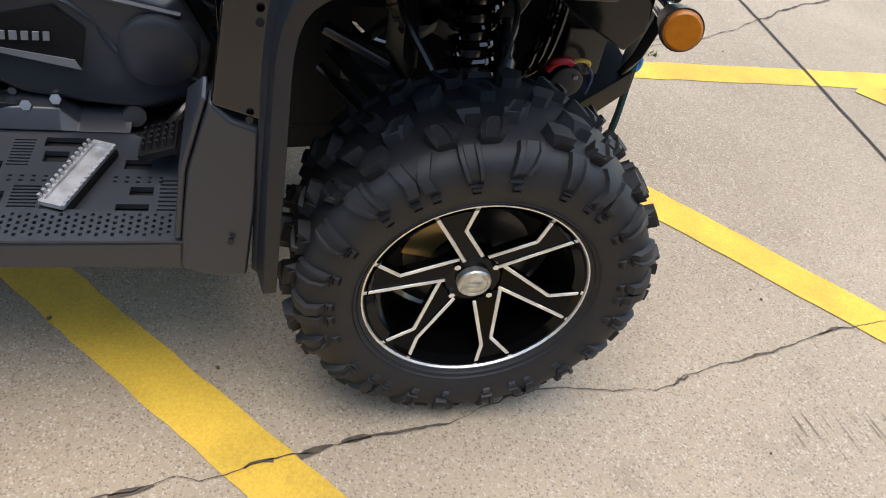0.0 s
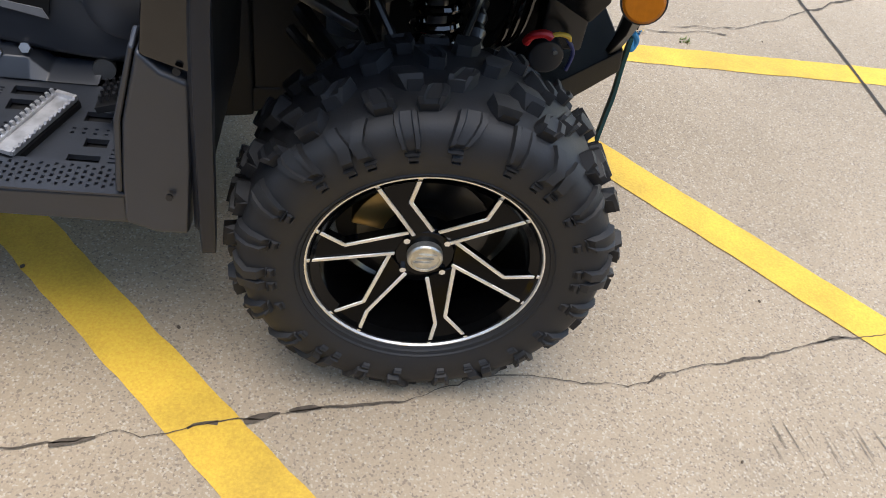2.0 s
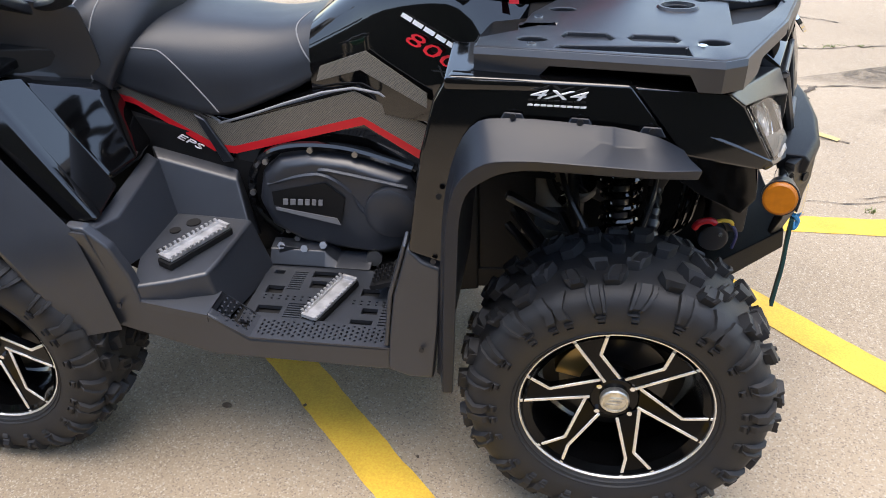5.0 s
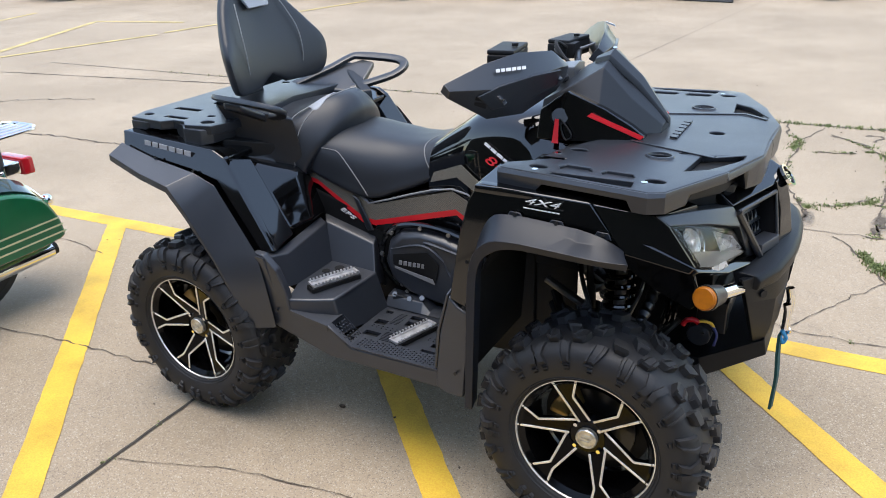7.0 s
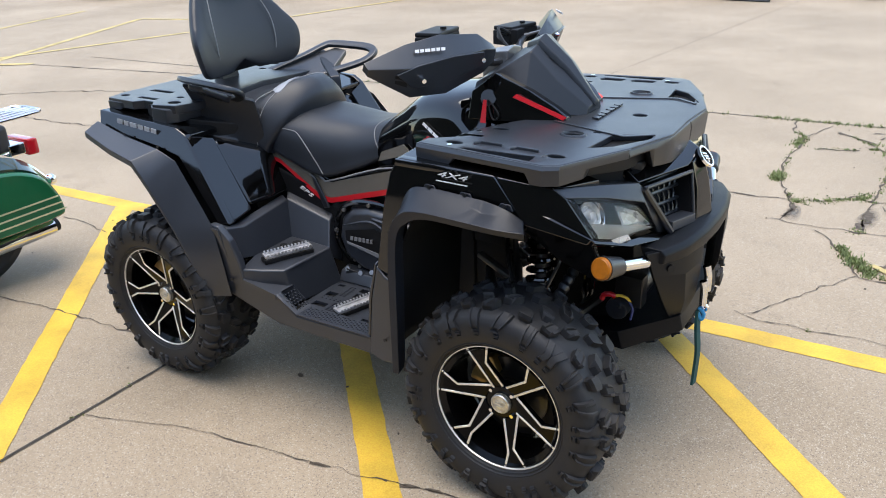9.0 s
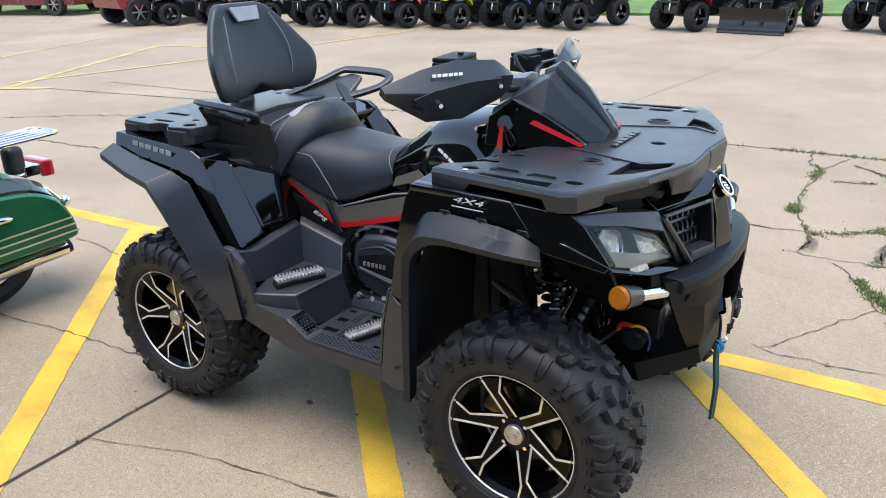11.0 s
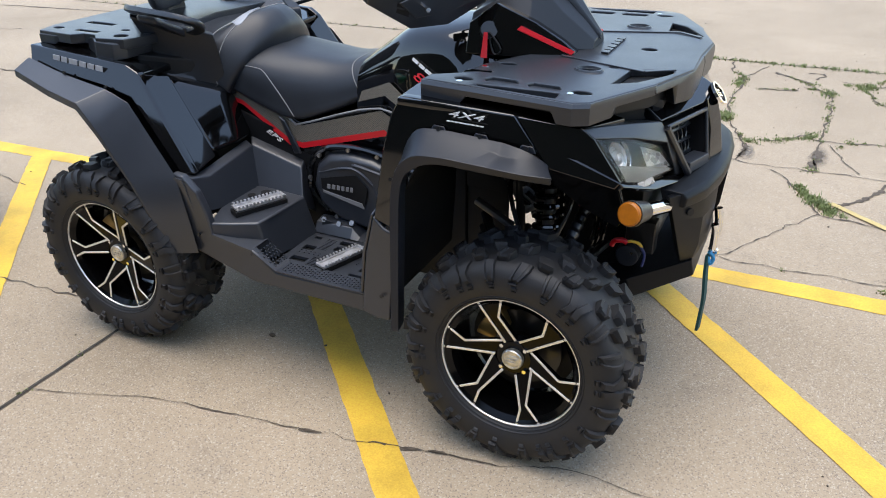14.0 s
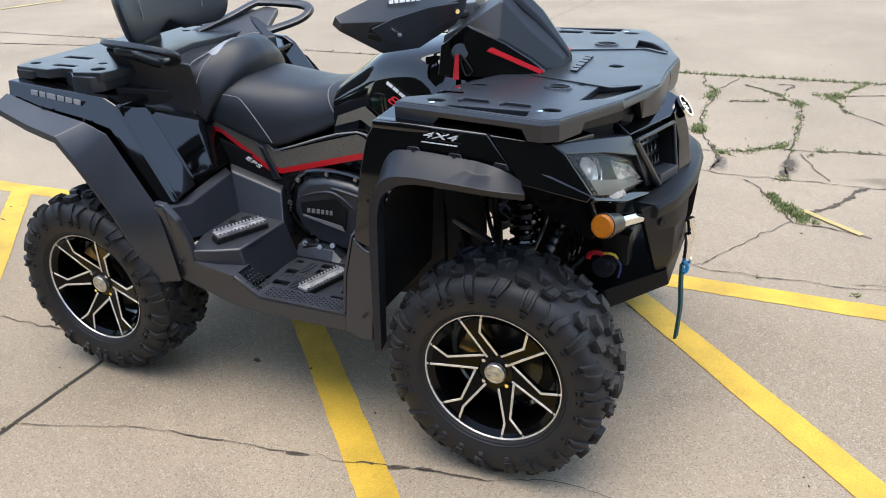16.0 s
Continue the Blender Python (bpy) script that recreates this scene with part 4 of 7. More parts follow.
# headlight: clear lens over a bright bezel with a round projector, a square reflector and a pale corner block
lens = [(0.163, 0.548, 0.980), (0.222, 0.425, 0.950), (0.272, 0.318, 0.905), (0.306, 0.248, 0.822), (0.286, 0.385, 0.846), (0.250, 0.470, 0.838), (0.228, 0.520, 0.872)]
for s in (1, -1):
    bm = bmesh.new()
    rim = [P(*p, s) for p in lens]
    c = sum(rim, Vector()) / len(rim)
    n = (rim[2] - rim[0]).cross(rim[5] - rim[0]).normalized()
    if n.x < 0:
        n = -n
    mid = [c + (p - c) * 0.90 - n * 0.012 for p in rim]
    back = [c + (p - c) * 0.80 - n * 0.050 for p in rim]
    loft(bm, [rim, mid, back], True, False)
    bm.faces.new([bm.verts.new(p) for p in back])
    lamp = part("headlight", bm, DARK, atv, "faceted headlight with clear lens", sharp=20)
    bm = bmesh.new()
    for lift in (0.002, 0.005):
        rings = [[c + (p - c) * k + n * (lift + 0.010 * (1 - k * k)) for p in rim] for k in (1.0, 0.8, 0.55, 0.28)]
        vs = loft(bm, rings, True, False)
        bm.faces.new(vs[-1])
    g = part("lens", bm, GLASS, lamp, "clear plastic lens")
    g.visible_shadow = False
    turn = n.to_track_quat("-Y", "Z").to_matrix().to_4x4()
    m = Matrix.Translation(P(0.196, 0.478, 0.912, s) - n * 0.012) @ turn
    bm = bmesh.new()
    lathe(bm, [(-0.006, 0.047), (-0.011, 0.045), (-0.009, 0.040), (0.010, 0.026), (0.014, 0.022)], 32, m)
    part("reflector", bm, CHROME, lamp, "bright bowl reflector")
    bm = bmesh.new()
    lathe(bm, [(-0.014, 0.001), (-0.012, 0.010), (-0.004, 0.019), (0.008, 0.024), (0.014, 0.024)], 28, m)
    part("projector", bm, BEZEL, lamp, "round projector lens")
    # square reflector: a faceted box open to the front
    bm = bmesh.new()
    q = [P(*p, s) - n * 0.010 for p in ((0.236, 0.405, 0.926), (0.274, 0.322, 0.888), (0.296, 0.270, 0.836), (0.268, 0.405, 0.858))]
    qc = sum(q, Vector()) / 4
    loft(bm, [q, [qc + (p - qc) * 0.55 - n * 0.030 for p in q]], True, False)
    bm.faces.new([bm.verts.new(qc + (p - qc) * 0.55 - n * 0.030) for p in q])
    part("reflector", bm, BEZEL, lamp, "faceted square reflector", sharp=10)
    # pale sloping shelf below the lamps and a bright block at the lower corner
    bm = bmesh.new()
    solid(bm, [P(*p, s) - n * 0.006 for p in ((0.222, 0.520, 0.884), (0.214, 0.500, 0.905), (0.244, 0.425, 0.880), (0.296, 0.285, 0.836), (0.300, 0.262, 0.826), (0.282, 0.388, 0.850), (0.248, 0.468, 0.842))], -n * 0.006)
    part("light_bar", bm, SHELF, lamp, "pale shelf under the lamps")
    bm = bmesh.new()
    solid(bm, [P(*p, s) + n * 0.004 for p in ((0.252, 0.462, 0.852), (0.278, 0.404, 0.852), (0.286, 0.396, 0.834), (0.256, 0.462, 0.832))], -n * 0.012)
    bevel(bm, 0.003, 1)
    part("corner_marker", bm, BEZEL, lamp, "bright corner block")

# nose, grilles and badge
hull("nose", [[(0.215, 0, 1.035), (0.21, 0.30, 1.015), (0.20, 0.30, 0.99), (0.18, 0, 1.0)], [(0.300, 0, 1.020), (0.270, 0.31, 0.968), (0.250, 0.31, 0.945), (0.24, 0, 0.96)],
              [(0.352, 0, 0.990), (0.338, 0.075, 0.958), (0.30, 0.075, 0.940), (0.29, 0, 0.95)]], GLOSS, "gloss black bonnet nose", 0.005, 2)
hull("nose_band", [[(0.354, 0, 0.990), (0.344, 0.058, 0.966), (0.30, 0.055, 0.95), (0.30, 0, 0.96)], [(0.382, 0, 0.900), (0.366, 0.060, 0.885), (0.32, 0.055, 0.88), (0.32, 0, 0.89)],
                   [(0.400, 0, 0.80), (0.378, 0.085, 0.785), (0.33, 0.08, 0.78), (0.33, 0, 0.79)]], GLOSS, "", 0.005, 2)
for s in (1, -1):
    a, b, c, d = P(0.282, 0.298, 0.948, s), P(0.346, 0.068, 0.940, s), P(0.372, 0.092, 0.792, s), P(0.340, 0.212, 0.800, s)
    gn = (b - a).cross(d - a).normalized()
    if gn.x < 0:
        gn = -gn
    deep = [p - gn * 0.052 for p in (a, b, c, d)]
    # a recess with closed walls, its mesh set deep inside
    bm = bmesh.new()
    loft(bm, [[a, b, c, d], deep, [p - gn * 0.02 for p in deep]], True, False)
    bm.faces.new([bm.verts.new(p - gn * 0.02) for p in deep])
    gr = part("grille_recess", bm, DARK, atv, "dark recess behind the grille", sharp=15)

    def gp(u, v):
        return deep[0].lerp(deep[1], u).lerp(deep[3].lerp(deep[2], u), v)
    bm = bmesh.new()
    for i in range(5):
        v = i / 4
        tube(bm, [gp(0.0, v), gp(1.0, v)], 0.0060, 6)
    for i in range(4):
        for k in range(8):
            u, v0, v1 = (k + (0.5 if i % 2 else 0)) / 7.5, i / 4, (i + 1) / 4
            if u < 1:
                tube(bm, [gp(u, v0), gp(min(1, u + 0.025), (v0 + v1) / 2), gp(u, v1)], 0.0042, 5)
    part("grille", bm, RACKM, gr, "black plastic mesh grille")
    bm = bmesh.new()
    for p, q, r in ((a, b, 0.006), (b, c, 0.005), (d, a, 0.010)):
        tube(bm, [p, q], r, 8)
    part("grille_frame", bm, RACKM, gr, "moulded grille edge")
    # broad sill along the lower edge
    bm = bmesh.new()
    up = Vector((0, 0, 0.030))
    loft(bm, [[d + gn * 0.006, d + gn * 0.004 + up, d - gn * 0.045 + up * 1.3, d - gn * 0.04], [c + gn * 0.006, c + gn * 0.004 + up, c - gn * 0.045 + up * 1.3, c - gn * 0.04]])
    bevel(bm, 0.004, 2)
    part("grille_sill", bm, MATTE, gr, "grey sill below the grille")
bm = bmesh.new()
bad = Matrix.Translation((0.359, 0.0, 0.964)) @ Vector((0.78, 0, 0.62)).to_track_quat("-Y", "Z").to_matrix().to_4x4()
lathe(bm, [(-0.004, 0.034), (-0.010, 0.034), (-0.010, 0.028), (-0.006, 0.027), (-0.006, 0.001)], 32, bad)
badge = part("badge", bm, GLOSS, atv, "round chrome-edged badge")
bm = bmesh.new()
lathe(bm, [(-0.004, 0.036), (-0.012, 0.035), (-0.012, 0.029), (-0.006, 0.028)], 32, bad)
part("badge_ring", bm, CHROME, badge)
bm = bmesh.new()
for k in (-1, 0, 1):
    bmesh.ops.create_cube(bm, size=1, matrix=bad @ pose(0, -0.008, 0.009 * k, 0, 20, 0) @ Matrix.Diagonal((0.026, 0.004, 0.005, 1)))
part("badge_mark", bm, CHROME, badge)

# dark panel below the cowl
panel("front_side_panel", [(-0.03, 0.520, 0.890), (0.066, 0.560, 0.895), (0.215, 0.500, 0.860), (0.235, 0.470, 0.760), (0.215, 0.455, 0.715), (0.12, 0.49, 0.775)], (0, 0.02, 0), SATIN, "dark plastic panel below the cowl", 0.006)

# bumper
bm = bmesh.new()
loft(bm, [[Vector((xf - 0.075, w, zt + 0.006)), Vector((xf - 0.012, w, zt)), Vector((xf, w, zt - 0.014)), Vector((xf - 0.004, w, zb)), Vector((xf - 0.06, w, zb))]
          for w, xf, zt, zb in ((-0.325, 0.362, 0.786, 0.745), (-0.24, 0.402, 0.790, 0.742), (-0.12, 0.424, 0.794, 0.742), (0.0, 0.430, 0.796, 0.742), (0.12, 0.424, 0.794, 0.742), (0.24, 0.402, 0.790, 0.742), (0.325, 0.362, 0.786, 0.745))])
bevel(bm, 0.005, 2)
part("bumper_beam", bm, BUMPERM, atv, "black steel front bumper")
# side plates that taper down to the skid plate, with an open middle
wrap("bumper_plate", [[(0.322, 0.362, 0.784), (0.394, 0.250, 0.780), (0.418, 0.128, 0.780), (0.392, 0.128, 0.776), (0.370, 0.238, 0.776), (0.308, 0.342, 0.780)],
                      [(0.337, 0.334, 0.706), (0.400, 0.238, 0.690), (0.417, 0.120, 0.690), (0.392, 0.120, 0.690), (0.372, 0.226, 0.690), (0.322, 0.316, 0.706)],
                      [(0.350, 0.276, 0.606), (0.396, 0.206, 0.590), (0.408, 0.134, 0.580), (0.384, 0.134, 0.580), (0.370, 0.196, 0.590), (0.336, 0.260, 0.606)],
                      [(0.354, 0.208, 0.526), (0.380, 0.186, 0.520), (0.392, 0.150, 0.536), (0.374, 0.150, 0.536), (0.364, 0.180, 0.526), (0.346, 0.200, 0.530)]], BUMPERM, "black side plate of the bumper", 0.003, 2)
for s in (1, -1):
    bm = bmesh.new()
    disc(bm, P(0.368, 0.287, 0.722, s), 0.011, 0.006, (0.75, -0.66 * s, 0), 14)
    part("bumper_hole", bm, DARK, atv)
    a, b = P(0.312, 0.345, 0.752, s), P(0.258, 0.528, 0.797, s)
    d = (b - a).normalized()
    bm = bmesh.new()
    tube(bm, [a, b - d * 0.05], 0.019, 24)
    part("bumper_tube", bm, CHROME, atv, "polished bumper tube end")
    bm = bmesh.new()
    tube(bm, [b - d * 0.075, b - d * 0.072, b - d * 0.02, b - d * 0.012, b], [0.023, 0.026, 0.031, 0.0335, 0.0335], 26)
    col = part("side_marker", bm, RACKM, atv, "round side marker on the tube end")
    bm = bmesh.new()
    tube(bm, [b - d * 0.002, b + d * 0.008, b + d * 0.011], [0.031, 0.030, 0.026], 26)
    part("reflector", bm, AMBER, col, "amber round reflector")

# skid plate, winch, hook and strap
hull("skid_plate", [[(0.06, 0, 0.440), (0.06, 0.25, 0.440), (0.06, 0.25, 0.412), (0.06, 0, 0.412)], [(0.22, 0, 0.462), (0.22, 0.272, 0.470), (0.235, 0.262, 0.404), (0.22, 0, 0.415)],
                    [(0.385, 0, 0.535), (0.385, 0.200, 0.535), (0.395, 0.190, 0.480), (0.395, 0, 0.482)]], BUMPERM, "black front skid plate", 0.004)
bm = bmesh.new()
tube(bm, [P(0.24, 0.20, 0.60), P(0.24, -0.18, 0.60)], 0.042, 20)
box(bm, (0.24, -0.225, 0.60), (0.085, 0.05, 0.10))
box(bm, (0.24, 0.20, 0.60), (0.085, 0.05, 0.10))
bevel(bm, 0.006, 2)
winch = part("winch", bm, STEEL, atv, "black winch behind the bumper")
bm = bmesh.new()
disc(bm, P(0.213, 0.225, 0.545), 0.034, 0.05, (0, -1, 0), 24)
bevel(bm, 0.005, 2)
part("winch_motor", bm, RACKM, winch, "round black winch motor")
bm = bmesh.new()
disc(bm, P(0.226, 0.275, 0.560), 0.005, 0.006, (0, -1, 0), 8)
part("bolt", bm, CHROME, winch)
bm = bmesh.new()
tube(bm, smooth_path([P(0.168, 0.275, 0.572), P(0.176, 0.28, 0.590), P(0.198, 0.28, 0.596), P(0.212, 0.28, 0.590)]), 0.008, 8)
part("cable_boot", bm, RED, winch, "red rubber cable boot")
bm = bmesh.new()
tube(bm, smooth_path([P(0.208, 0.28, 0.592), P(0.225, 0.28, 0.598), P(0.245, 0.275, 0.592), P(0.252, 0.265, 0.575)]), 0.0045, 8)
part("cable", bm, YELLOWC, winch, "yellow cable end")
bm = bmesh.new()
tube(bm, smooth_path([P(0.240, 0.27, 0.59), P(0.262, 0.27, 0.56), P(0.258, 0.27, 0.52)]), 0.004, 8)
part("cable", bm, mat("blue_cable", (0.02, 0.03, 0.12), 0.5), winch, "dark blue cable")
bm = bmesh.new()
tube(bm, smooth_path([P(0.425, 0.100, 0.665), P(0.432, 0.100, 0.63), P(0.432, 0.100, 0.585)]), 0.012, 12)
tube(bm, smooth_path([P(0.425, 0.128, 0.625), P(0.430, 0.126, 0.60), P(0.430, 0.122, 0.545)]), 0.011, 12)
tube(bm, smooth_path([P(0.430, 0.122, 0.550), P(0.444, 0.116, 0.535), P(0.430, 0.108, 0.520), P(0.422, 0.112, 0.54)]), 0.006, 8)
part("tow_hook", bm, CHROME, atv, "bright winch shackle pins")
bm = bmesh.new()
rows = []
for p, w in zip(smooth_path([P(0.420, 0.128, 0.525), P(0.422, 0.124, 0.46), P(0.428, 0.117, 0.38), P(0.427, 0.115, 0.32), P(0.425, 0.117, 0.258)], 5), [0.011] * 3 + [0.013] * 18):
    rows.append([p + Vector(q) for q in ((-0.006, -w, 0), (0.002, -w, 0), (0.006, w, 0), (-0.002, w, 0))])
loft(bm, rows)
part("strap", bm, TEAL, atv, "dark teal hanging pull strap")
bm = bmesh.new()
tube(bm, smooth_path([P(0.422, 0.128, 0.535), P(0.436, 0.122, 0.515), P(0.430, 0.124, 0.495), P(0.420, 0.130, 0.52)]), 0.006, 8)
part("strap_loop", bm, BLUE, atv, "blue loop")

# rear fender: a gloss band that runs forward and bends down to the footboard
rb = [(-1.765, 0.530, 1.022), (-1.360, 0.520, 0.992), (-1.318, 0.515, 0.968), (-1.120, 0.545, 0.672), (-1.165, 0.560, 0.672), (-1.325, 0.553, 0.898), (-1.420, 0.556, 0.925), (-1.762, 0.545, 0.962)]
panel("rear_fender", rb, (0, 0.03, 0), GLOSS, "gloss black rear fender", 0.007, 3)
panel("fender_face", [(-1.318, 0.512, 0.968), (-1.122, 0.540, 0.674), (-1.135, 0.420, 0.692), (-1.298, 0.405, 0.938)], (-0.03, 0.0, -0.03), GLOSS, "", 0.005)
panel("rear_fender_top", [(-1.768, 0.528, 1.022), (-1.36, 0.518, 0.992), (-1.318, 0.512, 0.966), (-1.345, 0.30, 0.955), (-1.40, 0.28, 0.99), (-1.75, 0.28, 1.015)], (0, 0, -0.02), GLOSS, "", 0.004)
wrap("rear_flare", [
    [(-1.745, 0.560, 0.990), (-1.748, 0.622, 0.962), (-1.752, 0.620, 0.938), (-1.745, 0.560, 0.945)],
    [(-1.580, 0.575, 0.956), (-1.570, 0.655, 0.925), (-1.580, 0.650, 0.900), (-1.580, 0.570, 0.905)],
    [(-1.395, 0.580, 0.928), (-1.440, 0.668, 0.902), (-1.455, 0.660, 0.875), (-1.450, 0.570, 0.880)],
    [(-1.310, 0.580, 0.895), (-1.375, 0.668, 0.822), (-1.392, 0.660, 0.800), (-1.392, 0.570, 0.800)],
    [(-1.143, 0.606, 0.692), (-1.285, 0.658, 0.660), (-1.300, 0.650, 0.650), (-1.300, 0.570, 0.650)],
    [(-1.114, 0.610, 0.560), (-1.235, 0.645, 0.530), (-1.250, 0.640, 0.525), (-1.250, 0.570, 0.525)],
    [(-1.096, 0.608, 0.424), (-1.180, 0.628, 0.412), (-1.210, 0.625, 0.410), (-1.210, 0.560, 0.410)]], MATTE, "grained grey plastic rear arch flare", 0.003, 2)
arch_liner([(-1.225, 0.45), (-1.275, 0.56), (-1.325, 0.66), (-1.40, 0.79), (-1.465, 0.865), (-1.585, 0.890), (-1.74, 0.925)], 0.24, 0.58, "rear_arch_liner")
for s in (1, -1):
    bm = bmesh.new()
    for p in ((-0.229, 0.592, 0.968), (-0.114, 0.593, 0.962), (0.008, 0.594, 0.950), (-0.36, 0.614, 0.815), (-0.376, 0.612, 0.668), (-0.41, 0.610, 0.437), (-1.09, 0.600, 0.49), (-1.57, 0.576, 0.960), (-1.40, 0.574, 0.932)):
        disc(bm, P(*p, s), 0.0055, 0.005, (0, -s, 0.2), 10)
    part("fender_bolts", bm, STEEL, atv, kind="stuff")
    # bent tabs along the flare's upper edge
    for x, z in ((-0.229, 0.968), (-0.114, 0.962), (0.008, 0.950)):
        bm = bmesh.new()
        solid(bm, [P(x - 0.024, 0.588, z - 0.010, s), P(x + 0.024, 0.589, z - 0.012, s), P(x + 0.015, 0.587, z + 0.005, s), P(x - 0.015, 0.586, z + 0.006, s)], (0, -0.004 * s, 0))
        bevel(bm, 0.0015, 1)
        part("flare_tab", bm, FLAREM, atv)

# footboard
panel("footboard_side", [(-1.165, 0.602, 0.690), (-1.120, 0.606, 0.690), (-1.075, 0.602, 0.640), (-1.052, 0.592, 0.560), (-1.046, 0.588, 0.492), (-0.895, 0.588, 0.470), (-0.806, 0.588, 0.408), (-0.484, 0.588, 0.412), (-0.488, 0.582, 0.345), (-0.905, 0.578, 0.345), (-1.115, 0.596, 0.425)],
      (0, 0.03, 0), MATTE, "grey plastic footboard side", 0.007, 3)
# rims of the well: out to in along the back, then forward along the inner wall
wrap("footwell_back", [[(-1.165, 0.610, 0.684), (-1.115, 0.610, 0.680), (-1.09, 0.600, 0.56), (-1.165, 0.590, 0.56)], [(-1.145, 0.500, 0.660), (-1.105, 0.495, 0.652), (-1.09, 0.47, 0.53), (-1.165, 0.48, 0.53)],
                       [(-1.160, 0.235, 0.685), (-1.130, 0.240, 0.668), (-1.09, 0.27, 0.53), (-1.165, 0.23, 0.53)]], MATTE, "grey plastic footwell", 0.005)
wrap("footwell_inner", [[(-1.165, 0.200, 0.690), (-1.135, 0.240, 0.672), (-1.095, 0.285, 0.52), (-1.165, 0.20, 0.50)], [(-0.945, 0.195, 0.628), (-0.940, 0.225, 0.610), (-0.895, 0.295, 0.50), (-0.92, 0.18, 0.42)]], MATTE, "", 0.006)
wrap("passenger_shelf", [[(-1.10, 0.47, 0.535), (-1.06, 0.585, 0.530), (-1.05, 0.585, 0.42), (-1.10, 0.30, 0.42), (-1.095, 0.275, 0.537)],
                         [(-1.0, 0.47, 0.535), (-0.985, 0.555, 0.530), (-0.955, 0.560, 0.42), (-1.0, 0.25, 0.42), (-0.995, 0.28, 0.537)],
                         [(-0.905, 0.46, 0.533), (-0.915, 0.515, 0.528), (-0.885, 0.515, 0.40), (-0.85, 0.28, 0.38), (-0.893, 0.285, 0.535)]], MATTE, "", 0.008, 3)


def floor_place(s, z, dz=0.0):
    return lambda u, v, d: P(u, v, z - d + dz * (u + 0.8), s)


for s in (1, -1):
    # perforated rail along the outer edge
    bm = bmesh.new()
    holes = []
    for i in range(26):
        for j in range(4):
            u, v = -0.792 + i * 0.0118, 0.528 + j * 0.0135 + (0.006 if i % 2 else 0)
            if v < 0.578:
                holes.append(rect(u - 0.0026, v - 0.0034, u + 0.0026, v + 0.0034))
    holed_plate(bm, [(-0.806, 0.590), (-0.484, 0.590), (-0.486, 0.520), (-0.806, 0.512)], holes, floor_place(s, 0.416), 0.004)
    part("step_rail", bm, MATTE, atv, "perforated grey step edge")
    bm = bmesh.new()
    holes = []
    for i in range(7):
        for j in range(5):
            u, v = -0.880 + i * 0.0105, 0.512 + j * 0.0150 + (0.007 if i % 2 else 0)
            if v < 0.578:
                holes.append(rect(u - 0.0018, v - 0.0026, u + 0.0018, v + 0.0026))
    slope = lambda u, v, d: P(u, v, 0.416 + (-0.806 - u) * 0.60 - d, s)
    holed_plate(bm, [(-0.895, 0.590), (-0.806, 0.590), (-0.806, 0.512), (-0.895, 0.500)], holes, slope, 0.004)
    solid(bm, [P(-0.895, 0.590, 0.470, s), P(-1.046, 0.590, 0.494, s), P(-1.040, 0.545, 0.494, s), P(-0.895, 0.500, 0.470, s)], (0, 0, -0.02))
    part("step_rail", bm, MATTE, atv)
    # floor with slots, over a dark pan
    bm = bmesh.new()
    holes = [rect(-0.835, 0.455, -0.775, 0.483), rect(-0.838, 0.375, -0.795, 0.405), rect(-0.74, 0.305, -0.665, 0.330), rect(-0.735, 0.345, -0.695, 0.375),
             rect(-0.583, 0.440, -0.545, 0.462), rect(-0.600, 0.485, -0.548, 0.510), rect(-0.60, 0.365, -0.555, 0.392), rect(-0.842, 0.310, -0.815, 0.325)]
    for i in range(9):
        holes.append(rect(-0.790, 0.312 + i * 0.0088, -0.755, 0.3155 + i * 0.0088))
        holes.append(rect(-0.535, 0.420 + i * 0.0110, -0.492, 0.4240 + i * 0.0110))
    for i in range(7):
        holes.append(rect(-0.765, 0.440 + i * 0.0085, -0.722, 0.4438 + i * 0.0085))
    for i in range(17):
        for j in range(2):
            u = -0.835 + i * 0.0185
            if not -0.70 < u < -0.615:
                holes.append(rect(u, 0.412 + j * 0.012, u + 0.0065, 0.4165 + j * 0.012))
    holed_plate(bm, [(-0.862, 0.512), (-0.862, 0.285), (-0.60, 0.285), (-0.525, 0.335), (-0.470, 0.40), (-0.470, 0.520), (-0.80, 0.524)], holes, floor_place(s, 0.402), 0.010)
    part("floor_plate", bm, MATTE, atv, "slotted grey plastic floor plate")
    bm = bmesh.new()
    solid(bm, [P(-0.92, 0.562, 0.388, s), P(-0.92, 0.16, 0.388, s), P(-0.44, 0.16, 0.388, s), P(-0.44, 0.562, 0.388, s)], (0, 0, -0.03))
    part("floor_pan", bm, DARK, atv)
    # raised inner edge by the engine
    bm = bmesh.new()
    loft(bm, [[P(x, 0.290, 0.405, s), P(x, 0.268, 0.440 - d, s), P(x, 0.225, 0.448 - d, s), P(x, 0.20, 0.40, s)] for x, d in ((-0.865, 0), (-0.72, 0), (-0.69, 0.03), (-0.60, 0.03))])
    bevel(bm, 0.005, 2)
    part("floor_edge", bm, MATTE, atv)
